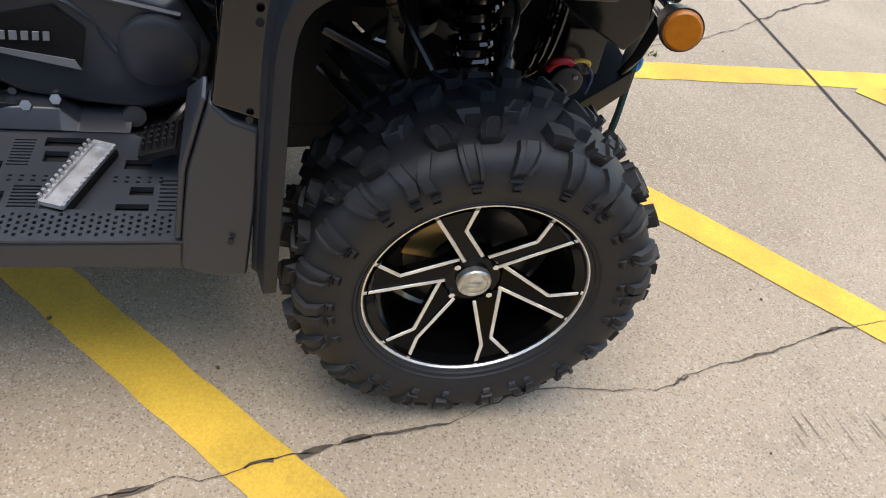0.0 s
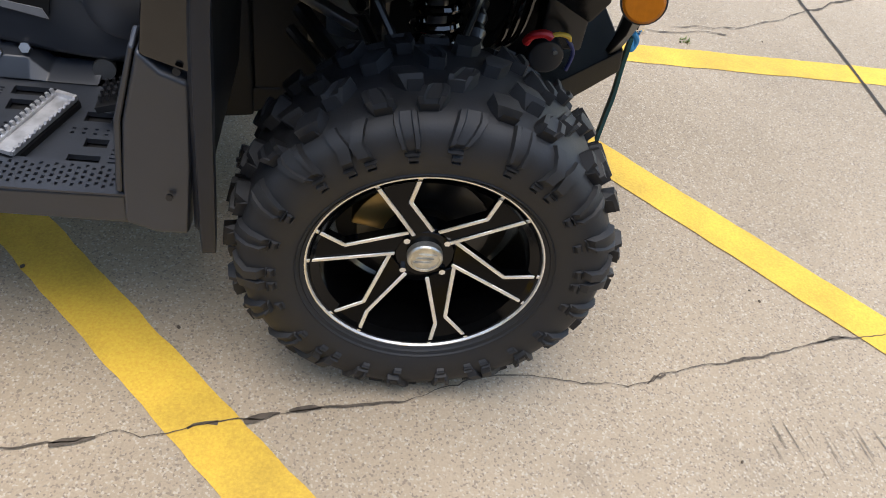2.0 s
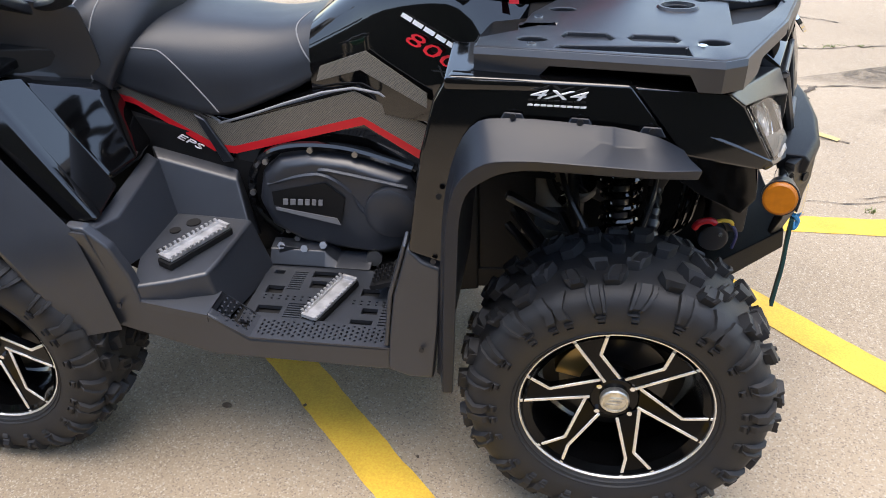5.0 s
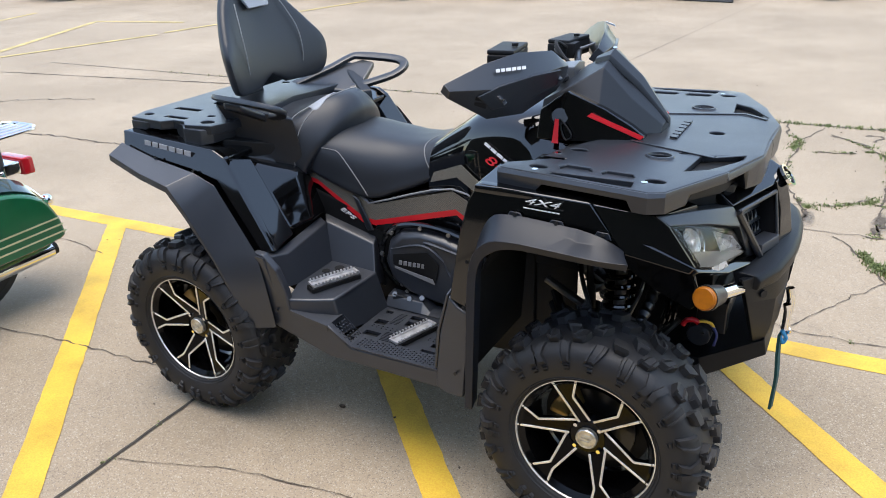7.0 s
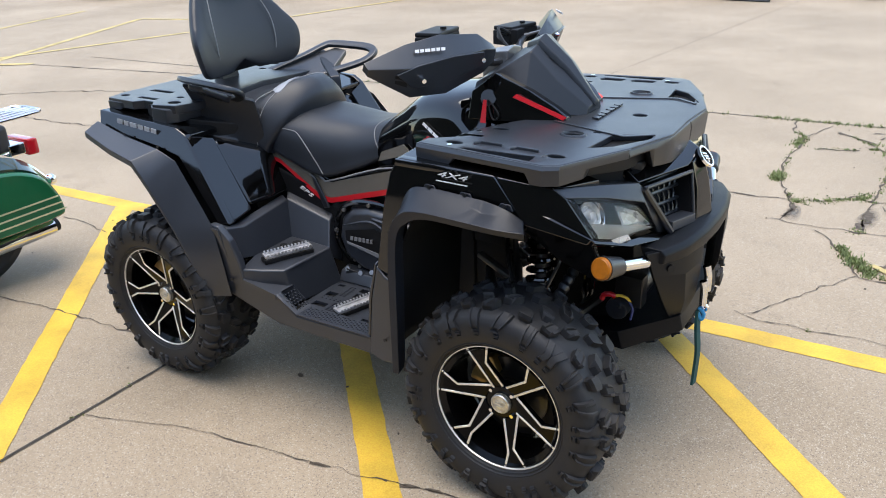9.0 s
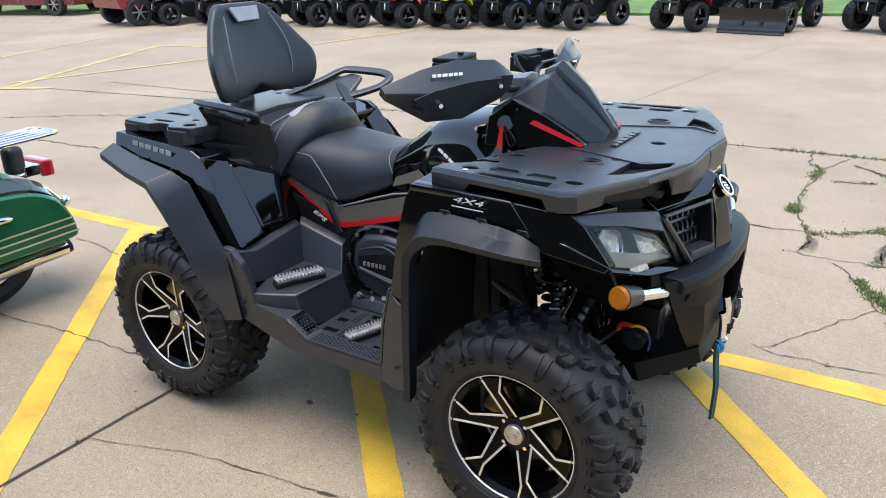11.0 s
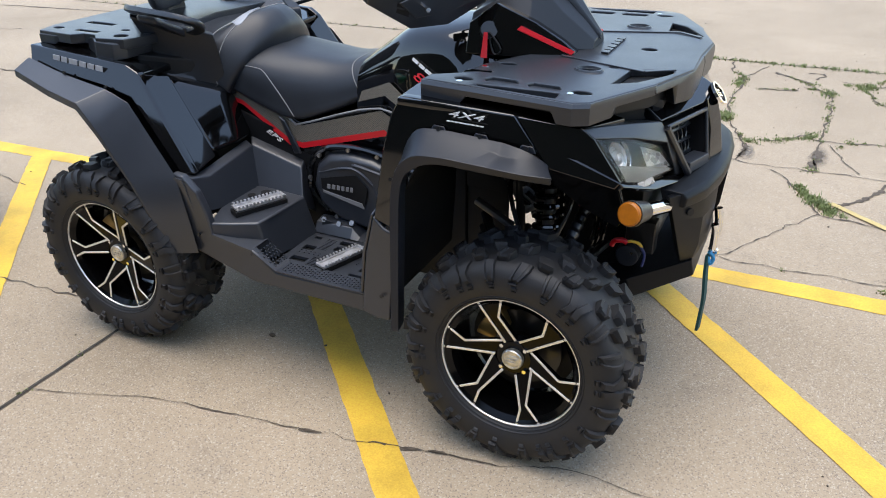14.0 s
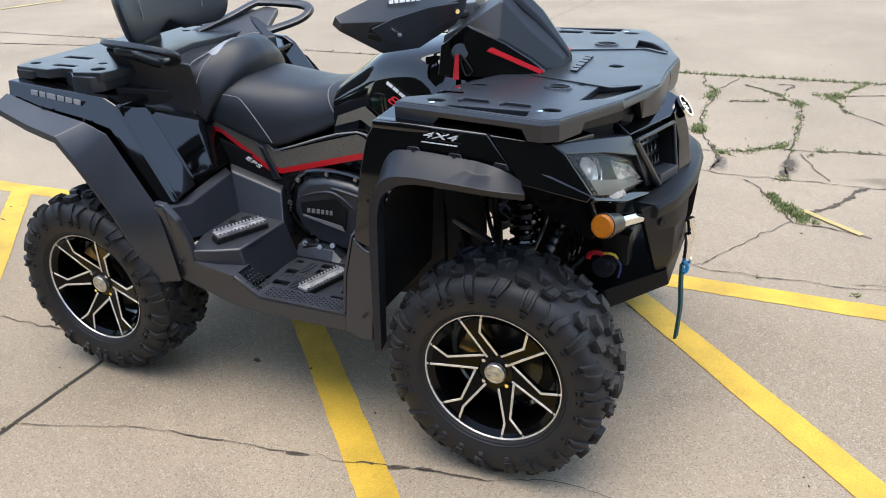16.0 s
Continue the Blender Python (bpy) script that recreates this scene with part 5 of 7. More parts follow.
    # serrated foot pegs
    for (x0, w0, z0), (x1, w1, z1) in (((-0.690, 0.512, 0.420), (-0.636, 0.352, 0.420)), ((-1.012, 0.505, 0.556), (-0.935, 0.352, 0.556))):
        a, b = P(x0, w0, z0, s), P(x1, w1, z1, s)
        d = (b - a).normalized()
        side = d.cross(Vector((0, 0, 1))).normalized()
        bm = bmesh.new()
        hw = 0.019
        for k in (-1, 1):
            q = side * hw * k
            solid(bm, [a + q - side * 0.0025, a + q + side * 0.0025, b + q + side * 0.0025, b + q - side * 0.0025], (0, 0, 0.006))
            n = 13
            for i in range(n):
                c = a.lerp(b, (i + 0.3) / n) + q + Vector((0, 0, 0.004))
                solid(bm, [c - side * 0.0025, c + side * 0.0025, c + side * 0.0025 + d * 0.0062, c - side * 0.0025 + d * 0.0062], Vector((0, 0, 0.009)) + side * 0.004 * k)
        solid(bm, [a - side * hw, a + side * hw, b + side * hw, b - side * hw], (0, 0, -0.004))
        for e in (a, b):
            solid(bm, [e - side * hw - d * 0.004, e + side * hw - d * 0.004, e + side * hw + d * 0.004, e - side * hw + d * 0.004], (0, 0, 0.008))
        peg = part("foot_peg", bm, PEGM, atv, "serrated bare aluminium foot peg")
        bm = bmesh.new()
        solid(bm, [a - side * 0.022 - d * 0.008, a + side * 0.022 - d * 0.008, b + side * 0.022 + d * 0.008, b - side * 0.022 + d * 0.008], (0, 0, -0.020))
        bevel(bm, 0.003, 1)
        o = part("peg_base", bm, DARK, peg, matrix=pose(0, 0, -0.004))
    # rear shelf recesses
    bm = bmesh.new()
    for x, w, r in ((-1.06, 0.36, 0.014), (-1.03, 0.32, 0.018), (-1.055, 0.45, 0.010)):
        disc(bm, P(x, w, 0.5365, s), r, 0.0025, (0, 0, 1), 12)
    part("shelf_drains", bm, DARK, atv, kind="stuff")

# brake pedal
bm = bmesh.new()
for i in range(5):
    for j in range(4):
        box(bm, (-0.562 + i * 0.012, -0.350 - j * 0.016, 0.452 + i * 0.004 + 0.005), (0.005, 0.006, 0.012))
box(bm, (-0.538, -0.374, 0.448), (0.066, 0.07, 0.012), (0, -18, 0))
tube(bm, smooth_path([P(-0.535, 0.345, 0.445), P(-0.50, 0.28, 0.46), P(-0.42, 0.25, 0.52)]), 0.009, 8)
part("brake_pedal", bm, STEEL, atv, "black brake pedal with studs")

# gearbox cover on the right, with plain bars for its mark
bm = bmesh.new()
out = [(-0.888, 0.560), (-0.868, 0.640), (-0.820, 0.682), (-0.740, 0.698), (-0.640, 0.690), (-0.500, 0.650), (-0.455, 0.55), (-0.475, 0.455), (-0.560, 0.420), (-0.690, 0.432), (-0.790, 0.450), (-0.862, 0.490)]
loft(bm, [[P(-0.68 + (x + 0.68) * k, w, 0.56 + (z - 0.56) * k) for x, z in out] for w, k in ((0.12, 1.0), (0.222, 1.0), (0.240, 0.95), (0.252, 0.86))])
bevel(bm, 0.006, 2)
cvt = part("gearbox_cover", bm, MATTE, atv, "ribbed dark plastic gearbox cover")
bm = bmesh.new()
lathe(bm, [(-0.275, 0.001), (-0.275, 0.052), (-0.268, 0.066), (-0.235, 0.070), (-0.22, 0.070)], 36, Matrix.Translation((-0.540, 0, 0.560)))
part("cover_boss", bm, MATTE, cvt)
bm = bmesh.new()
for a, b, c in (((-0.850, 0.615), (-0.715, 0.652), (-0.640, 0.605)), ((-0.640, 0.605), (-0.600, 0.545), (-0.480, 0.500)), ((-0.715, 0.652), (-0.690, 0.664), (-0.500, 0.625))):
    tube(bm, smooth_path([P(a[0], 0.246, a[1]), P(b[0], 0.254, b[1]), P(c[0], 0.250, c[1])], 5), 0.006, 6)
part("cover_ribs", bm, MATTE, cvt, "raised ribs")
bm = bmesh.new()
solid(bm, [P(-0.842, 0.250, 0.598), P(-0.700, 0.256, 0.632), P(-0.655, 0.256, 0.592), P(-0.672, 0.256, 0.520), P(-0.842, 0.250, 0.560)], (0, -0.003, 0))
part("cover_plate", bm, DARK, cvt)
bars("cover_mark", (0.015, 0.016, 0.015, 0.014, 0.013, 0.013), 0.022, Matrix.Translation((-0.762, -0.2615, 0.578)) @ pose(0, 0, 0, 0, -1.5, 0) @ SIDE, GREYF, cvt, 0.16)
bm = bmesh.new()
solid(bm, [P(-0.836, 0.254, 0.556), P(-0.680, 0.259, 0.535), P(-0.672, 0.259, 0.516), P(-0.836, 0.254, 0.548)], (0, -0.002, 0))
part("cover_bar", bm, GREYF, cvt, "light grey bar")
bm = bmesh.new()
tube(bm, smooth_path([P(x, 0.226, z) for x, z in ((-0.840, 0.465), (-0.893, 0.52), (-0.905, 0.58), (-0.885, 0.650), (-0.83, 0.697), (-0.74, 0.714), (-0.63, 0.706), (-0.49, 0.665))], 4), 0.011, 8)
part("cover_flange", bm, GLOSS, cvt, "shiny black flange")
bm = bmesh.new()
for x, z in ((-0.852, 0.672), (-0.735, 0.708), (-0.625, 0.702), (-0.898, 0.585), (-0.80, 0.455), (-0.82, 0.478)):
    disc(bm, P(x, 0.232, z), 0.0075, 0.010, (0, -1, 0), 8)
part("cover_bolts", bm, CAST, cvt, "dull metal bolts", kind="stuff")
bm = bmesh.new()
box(bm, (-0.80, -0.247, 0.432), (0.09, 0.04, 0.026), (0, 12, 10))
bevel(bm, 0.004, 2)
part("footrest_bracket", bm, RACKM, atv, "black footrest bracket")
for x, w, z in ((-0.835, 0.262, 0.446), (-0.775, 0.262, 0.440), (-0.725, 0.258, 0.452)):
    bm = bmesh.new()
    disc(bm, P(x, w, z), 0.010, 0.010, (0.1, -0.8, 0.5), 6)
    part("bolt", bm, CAST, atv, "bare steel bolt")
bm = bmesh.new()
disc(bm, (-0.60, -0.235, 0.415), 0.020, 0.025, (0.2, -1, 0.2), 16)
part("drain_plug", bm, CAST, atv)

# side covers below the seat, with grey weave film and a red stripe
for s in (1, -1):
    top = [(-1.30, 0.185, 0.842), (-1.19, 0.190, 0.830), (-0.985, 0.190, 0.728), (-0.94, 0.190, 0.720), (-0.62, 0.205, 0.818), (-0.440, 0.225, 0.745)]
    low = [(-1.27, 0.190, 0.812), (-1.18, 0.195, 0.790), (-0.995, 0.200, 0.672), (-0.94, 0.200, 0.668), (-0.60, 0.215, 0.765), (-0.440, 0.235, 0.672)]
    bm = bmesh.new()
    rows = []
    for (xt, wt, zt), (xl, wl, zl) in zip(top, low):
        rows.append([P(xt, wt - 0.06, zt + 0.052, s), P(xt, wt, zt + 0.040, s), P(xt, wt + 0.004, zt, s), P(xl, wl, zl, s), P(xl, wl - 0.02, zl - 0.12, s), P(xl, 0.12, zl - 0.12, s)])
    loft(bm, rows)
    bevel(bm, 0.004, 2)
    cover = part("side_cover", bm, GLOSS, atv, "gloss black side cover below the seat")

    def strip(t0, t1, off, name, material, label, i0=0, i1=6):
        bm = bmesh.new()
        rws = []
        for (xt, wt, zt), (xl, wl, zl) in list(zip(top, low))[i0:i1]:
            a, b = P(xt, wt + 0.004, zt + 0.038, s), P(xl, wl, zl, s)
            o = Vector((0, -off * s, 0))
            rws.append([a.lerp(b, t0) + o, a.lerp(b, t1) + o, a.lerp(b, t1) + o * 0.2, a.lerp(b, t0) + o * 0.2])
        loft(bm, rws)
        return part(name, bm, material, cover, label)
    strip(0.06, 0.72, 0.004, "weave_film", CARBON, "grey woven-look trim film")
    strip(0.72, 0.94, 0.0042, "red_stripe", RED, "bright red stripe")
    bm = bmesh.new()
    tube(bm, smooth_path([P(x, w + 0.008, z + 0.040, s) for x, w, z in top], 4), 0.0035, 6)
    part("cover_edge", bm, GREYF if s > 0 else GLOSS, cover)
    bm = bmesh.new()
    solid(bm, [P(-1.03, 0.208, 0.778, s), P(-1.0, 0.214, 0.765, s), P(-0.945, 0.212, 0.655, s), P(-0.975, 0.212, 0.650, s)], (0, 0.01 * s, 0))
    bevel(bm, 0.003, 1)
    part("cover_joint", bm, RACKM, cover)
lettering("lettering", "EPS", 0.022, Matrix.Translation((-1.050, -0.216, 0.708)) @ pose(0, 0, 0, 0, 29, 0) @ SIDE, WHITE, atv, 0.25, stretch=2.1)

# upper side panel and tank cover
TANK = ((-0.735, 0.985, 0.10, 0.975, 0.150, 0.930, 0.165, 0.84, 0.80), (-0.640, 1.055, 0.120, 1.038, 0.172, 0.970, 0.188, 0.84, 0.80), (-0.540, 1.118, 0.145, 1.095, 0.200, 1.015, 0.225, 0.84, 0.80),
        (-0.400, 1.140, 0.165, 1.118, 0.222, 1.050, 0.255, 0.88, 0.80), (-0.300, 1.145, 0.150, 1.120, 0.215, 1.040, 0.270, 0.92, 0.85), (-0.200, 1.125, 0.130, 1.095, 0.195, 1.020, 0.250, 0.92, 0.85))
bm = bmesh.new()
rows = []
for x, z0, w1, z1, w2, z2, w3, z3, zb in TANK:
    half = smooth_path([P(x, 0, z0), P(x, w1, z1), P(x, w2, z2), P(x, w3, z3)], 5)
    rows.append(half + [P(x, w3, zb), P(x, w3, zb, -1)] + [Vector((p.x, -p.y, p.z)) for p in reversed(half[1:])])
loft(bm, [list(r) for r in zip(*[smooth_path(list(c), 4) for c in zip(*rows)])])
part("tank_cover", bm, GLOSS, atv, "gloss black tank cover", sharp=50)
for s in (1, -1):
    bm = bmesh.new()
    solid(bm, [P(-0.715, 0.184, 0.862, s), P(-0.60, 0.210, 0.902, s), P(-0.44, 0.268, 0.84, s), P(-0.44, 0.260, 0.87, s), P(-0.585, 0.208, 0.945, s), P(-0.705, 0.176, 0.895, s)], (0, -0.004 * s, 0))
    part("weave_panel", bm, CARBON, atv, "grey woven-look film panel")
    nn = Vector((-0.26, -1.0 * s, 0.29)).normalized()
    uu = Vector((1, -0.26 * s, -0.47))
    uu = (uu - nn * uu.dot(nn)).normalized() * s
    vv = nn.cross(uu)
    mt = Matrix((uu, vv, nn)).transposed().to_4x4()
    mark = lambda x, w, z: Matrix.Translation(P(x, w, z, s) + nn * 0.006) @ mt
    sh = 0.25 if s > 0 else -0.25
    bars("brand_mark", (0.028, 0.026, 0.028, 0.026, 0.026, 0.026), 0.013, mark(-0.420, 0.239, 0.994), WHITE, atv, 0.22)
    lettering("lettering", "800", 0.042, mark(-0.432, 0.243, 0.962), RED, atv, 0.25, stretch=2.1)
    lettering("lettering", "XC", 0.024, mark(-0.395, 0.262, 0.914), DARK, atv, 0.25, stretch=2.0)

# seats
def cushion(name, secs, label, seams=(), k=5):
    """A padded seat: sections of half rings, rounded by a smooth path along x; seams run across at the given rows."""
    bm = bmesh.new()
    cols = len(secs[0])
    lines = [smooth_path([Vector(sec[c]) for sec in secs], k) for c in range(cols)]
    rows = []
    for i in range(len(lines[0])):
        half = smooth_path([lines[c][i] for c in range(cols)], 4)
        rows.append([P(p.x, max(p.y, 0.0), p.z) for p in half] + [P(p.x, max(p.y, 0.0), p.z, -1) for p in reversed(half)])
    loft(bm, rows)
    bmesh.ops.remove_doubles(bm, verts=bm.verts, dist=0.0008)
    seat = part(name, bm, SEATM, atv, label, sharp=50)
    for r in seams:
        ring = rows[r]
        n = len(ring) // 2
        bm = bmesh.new()
        tube(bm, smooth_path(ring[-(n - 6):] + ring[:n - 5], 3), 0.0020, 5)
        part("stitching", bm, THREAD, seat, "grey stitched seam")
    return seat


driver = cushion("driver_seat", [
    [(-1.26, 0, 0.985), (-1.26, 0.10, 0.98), (-1.26, 0.185, 0.945), (-1.26, 0.205, 0.885), (-1.26, 0.185, 0.86), (-1.26, 0, 0.80)],
    [(-1.12, 0, 0.985), (-1.12, 0.11, 0.980), (-1.12, 0.190, 0.935), (-1.12, 0.210, 0.850), (-1.12, 0.190, 0.805), (-1.12, 0, 0.78)],
    [(-0.97, 0, 0.972), (-0.97, 0.11, 0.965), (-0.97, 0.180, 0.912), (-0.97, 0.205, 0.815), (-0.97, 0.190, 0.768), (-0.97, 0, 0.76)],
    [(-0.84, 0, 0.968), (-0.84, 0.10, 0.958), (-0.84, 0.155, 0.915), (-0.84, 0.180, 0.845), (-0.84, 0.170, 0.805), (-0.84, 0, 0.80)],
    [(-0.72, 0, 0.995), (-0.72, 0.085, 0.985), (-0.72, 0.135, 0.945), (-0.72, 0.155, 0.895), (-0.72, 0.145, 0.860), (-0.72, 0, 0.84)],
    [(-0.645, 0, 1.050), (-0.645, 0.07, 1.040), (-0.645, 0.115, 1.00), (-0.645, 0.130, 0.96), (-0.645, 0.12, 0.935), (-0.645, 0, 0.93)]], "dark grey stitched vinyl driver seat")
passenger = cushion("passenger_seat", [
    [(-1.62, 0, 1.040), (-1.62, 0.12, 1.035), (-1.62, 0.215, 1.015), (-1.62, 0.24, 0.97), (-1.62, 0.22, 0.93), (-1.62, 0, 0.93)],
    [(-1.42, 0, 1.038), (-1.42, 0.12, 1.036), (-1.42, 0.215, 1.020), (-1.41, 0.245, 0.97), (-1.40, 0.22, 0.90), (-1.42, 0, 0.90)],
    [(-1.31, 0, 1.042), (-1.31, 0.10, 1.040), (-1.31, 0.198, 1.018), (-1.295, 0.242, 0.95), (-1.275, 0.225, 0.86), (-1.30, 0, 0.86)],
    [(-1.245, 0, 1.064), (-1.25, 0.10, 1.060), (-1.268, 0.203, 1.022), (-1.262, 0.245, 0.94), (-1.255, 0.225, 0.85), (-1.24, 0, 0.84)],
    [(-1.190, 0, 1.096), (-1.20, 0.10, 1.086), (-1.230, 0.200, 1.024), (-1.242, 0.245, 0.93), (-1.24, 0.225, 0.85), (-1.22, 0, 0.84)],
    [(-1.140, 0, 1.086), (-1.15, 0.10, 1.068), (-1.188, 0.195, 1.000), (-1.216, 0.240, 0.90), (-1.218, 0.22, 0.84), (-1.17, 0, 0.84)],
    [(-1.102, 0, 1.042), (-1.113, 0.10, 1.022), (-1.152, 0.19, 0.962), (-1.198, 0.232, 0.875), (-1.206, 0.21, 0.835), (-1.15, 0, 0.84)],
    [(-1.102, 0, 0.980), (-1.116, 0.095, 0.965), (-1.155, 0.18, 0.920), (-1.203, 0.212, 0.860), (-1.212, 0.195, 0.835), (-1.15, 0, 0.84)]], "dark grey stitched vinyl passenger seat", seams=(13, 21))
# backrest: a curved pad that narrows to the top
bm = bmesh.new()
rows = []
for z, w, x, th in ((1.095, 0.165, -1.545, 0.05), (1.105, 0.240, -1.545, 0.075), (1.16, 0.272, -1.551, 0.085), (1.24, 0.278, -1.567, 0.085), (1.31, 0.240, -1.585, 0.080), (1.38, 0.190, -1.602, 0.070), (1.435, 0.140, -1.614, 0.06), (1.452, 0.105, -1.620, 0.035)):
    ring = []
    for i in range(28):
        t = 2 * math.pi * i / 28
        u, v = math.cos(t), math.sin(t)
        u, v = math.copysign(abs(u) ** 0.6, u), math.copysign(abs(v) ** 0.7, v)
        ring.append(Vector((x + 0.055 * (u * w / 0.21) ** 2 + v * th / 2, u * w, z)))
    rows.append(ring)
lines = [smooth_path([r[i] for r in rows], 4) for i in range(28)]
loft(bm, [[ln[j] for ln in lines] for j in range(len(lines[0]))])
for v in bm.verts:
    if v.co.z < 1.155 and abs(v.co.y) < 0.07:
        v.co.z += 0.045 * (1 - (v.co.y / 0.07) ** 2) * (1.155 - v.co.z) / 0.06
back = part("backrest", bm, SEATM, atv, "dark grey stitched vinyl passenger backrest", sharp=50)
bm = bmesh.new()
solid(bm, [(-1.575, -0.075, 1.438), (-1.575, 0.075, 1.438), (-1.552, 0.060, 1.385), (-1.552, -0.052, 1.383)], (0.012, 0, 0.004))
bevel(bm, 0.004, 2)
part("backrest_patch", bm, GREYP, back, "light grey vinyl patch")
for s in (1, -1):
    bm = bmesh.new()
    tube(bm, smooth_path([P(-1.490, 0.150, 1.12, s), P(-1.480, 0.160, 1.20, s), P(-1.497, 0.155, 1.30, s), P(-1.548, 0.12, 1.41, s)], 5), 0.0022, 5)
    part("stitching", bm, THREAD, back)
bm = bmesh.new()
loft(bm, [[P(-1.66, 0.05, 0.98), P(-1.60, 0.05, 0.98), P(-1.60, -0.05, 0.98), P(-1.66, -0.05, 0.98)], [P(-1.66, 0.04, 1.20), P(-1.615, 0.04, 1.20), P(-1.615, -0.04, 1.20), P(-1.66, -0.04, 1.20)]])
bevel(bm, 0.006, 2)
part("backrest_post", bm, RACKM, atv, "black plastic backrest post")
def on_seat(x, y):
    """The point of the passenger seat's top above (x, y)."""
    hit = SEAT_SKIN.ray_cast(Vector((x, y, 1.5)), Vector((0, 0, -1)))[0]
    return hit if hit is not None else Vector((x, y, 1.05))


SEAT_SKIN = BVHTree.FromPolygons([v.co for v in passenger.data.vertices], [p.vertices for p in passenger.data.polygons])
bm = bmesh.new()
ring = smooth_path([(x, y, 0) for x, y in ((-1.285, -0.065), (-1.245, -0.130), (-1.205, -0.155), (-1.188, -0.125), (-1.195, -0.045), (-1.225, 0.020), (-1.265, 0.0), (-1.285, -0.065))], 3)[:-1]
c = sum(ring, Vector()) / len(ring)
vs = loft(bm, [[on_seat(c.x + (p.x - c.x) * k, c.y + (p.y - c.y) * k) + Vector((0, 0, lift)) for p in ring] for k, lift in ((1.0, -0.004), (1.0, 0.002), (0.93, 0.004), (0.6, 0.0045), (0.3, 0.0045))], True, False)
bm.faces.new(vs[-1])
part("seat_patch", bm, GREYP, atv, "light grey vinyl patch on the passenger seat")
# stitched seams, laid on the driver seat's flank
DRIVER_SKIN = BVHTree.FromPolygons([v.co for v in driver.data.vertices], [p.vertices for p in driver.data.polygons])


def on_side(p, s):
    out = Vector((0, -s, 0.35)).normalized()
    hit = DRIVER_SKIN.ray_cast(p + out * 0.25, -out)[0]
    return (hit if hit is not None else p) + out * 0.0008


for s in (1, -1):
    for ln in (((-1.215, 0.192, 0.935), (-1.12, 0.196, 0.933), (-1.08, 0.198, 0.922), (-1.02, 0.2015, 0.86), (-0.955, 0.203, 0.775)), ((-0.755, 0.065, 0.992), (-0.775, 0.110, 0.968), (-0.755, 0.142, 0.925), (-0.715, 0.152, 0.870))):
        bm = bmesh.new()
        tube(bm, [on_side(p, s) for p in smooth_path([P(*p, s) for p in ln], 6)], 0.0019, 5)
        part("stitching", bm, THREAD, atv, "grey seat stitching")
hull("seat_base", [[(x, 0, zt), (x, w, zt), (x, w, zb), (x, 0, zb)] for x, w, zt, zb in ((-1.66, 0.20, 0.95, 0.84), (-1.40, 0.215, 0.93, 0.64), (-1.28, 0.21, 0.87, 0.60), (-1.20, 0.18, 0.82, 0.60))], GLOSS, "black seat base", 0.03, 3)

# inner side panel between the rear fender and the seat
wrap("seat_side_panel", [[(-1.312, 0.408, 0.936), (-1.205, 0.27, 0.862), (-1.235, 0.19, 0.87), (-1.42, 0.19, 0.90), (-1.42, 0.44, 0.955)],
                         [(-1.238, 0.410, 0.812), (-1.168, 0.285, 0.775), (-1.195, 0.19, 0.78), (-1.36, 0.19, 0.79), (-1.36, 0.39, 0.815)],
                         [(-1.155, 0.415, 0.690), (-1.135, 0.295, 0.690), (-1.155, 0.19, 0.69), (-1.30, 0.19, 0.69), (-1.30, 0.35, 0.682)]], GLOSS, "gloss black inner side panel", 0.022, 4)
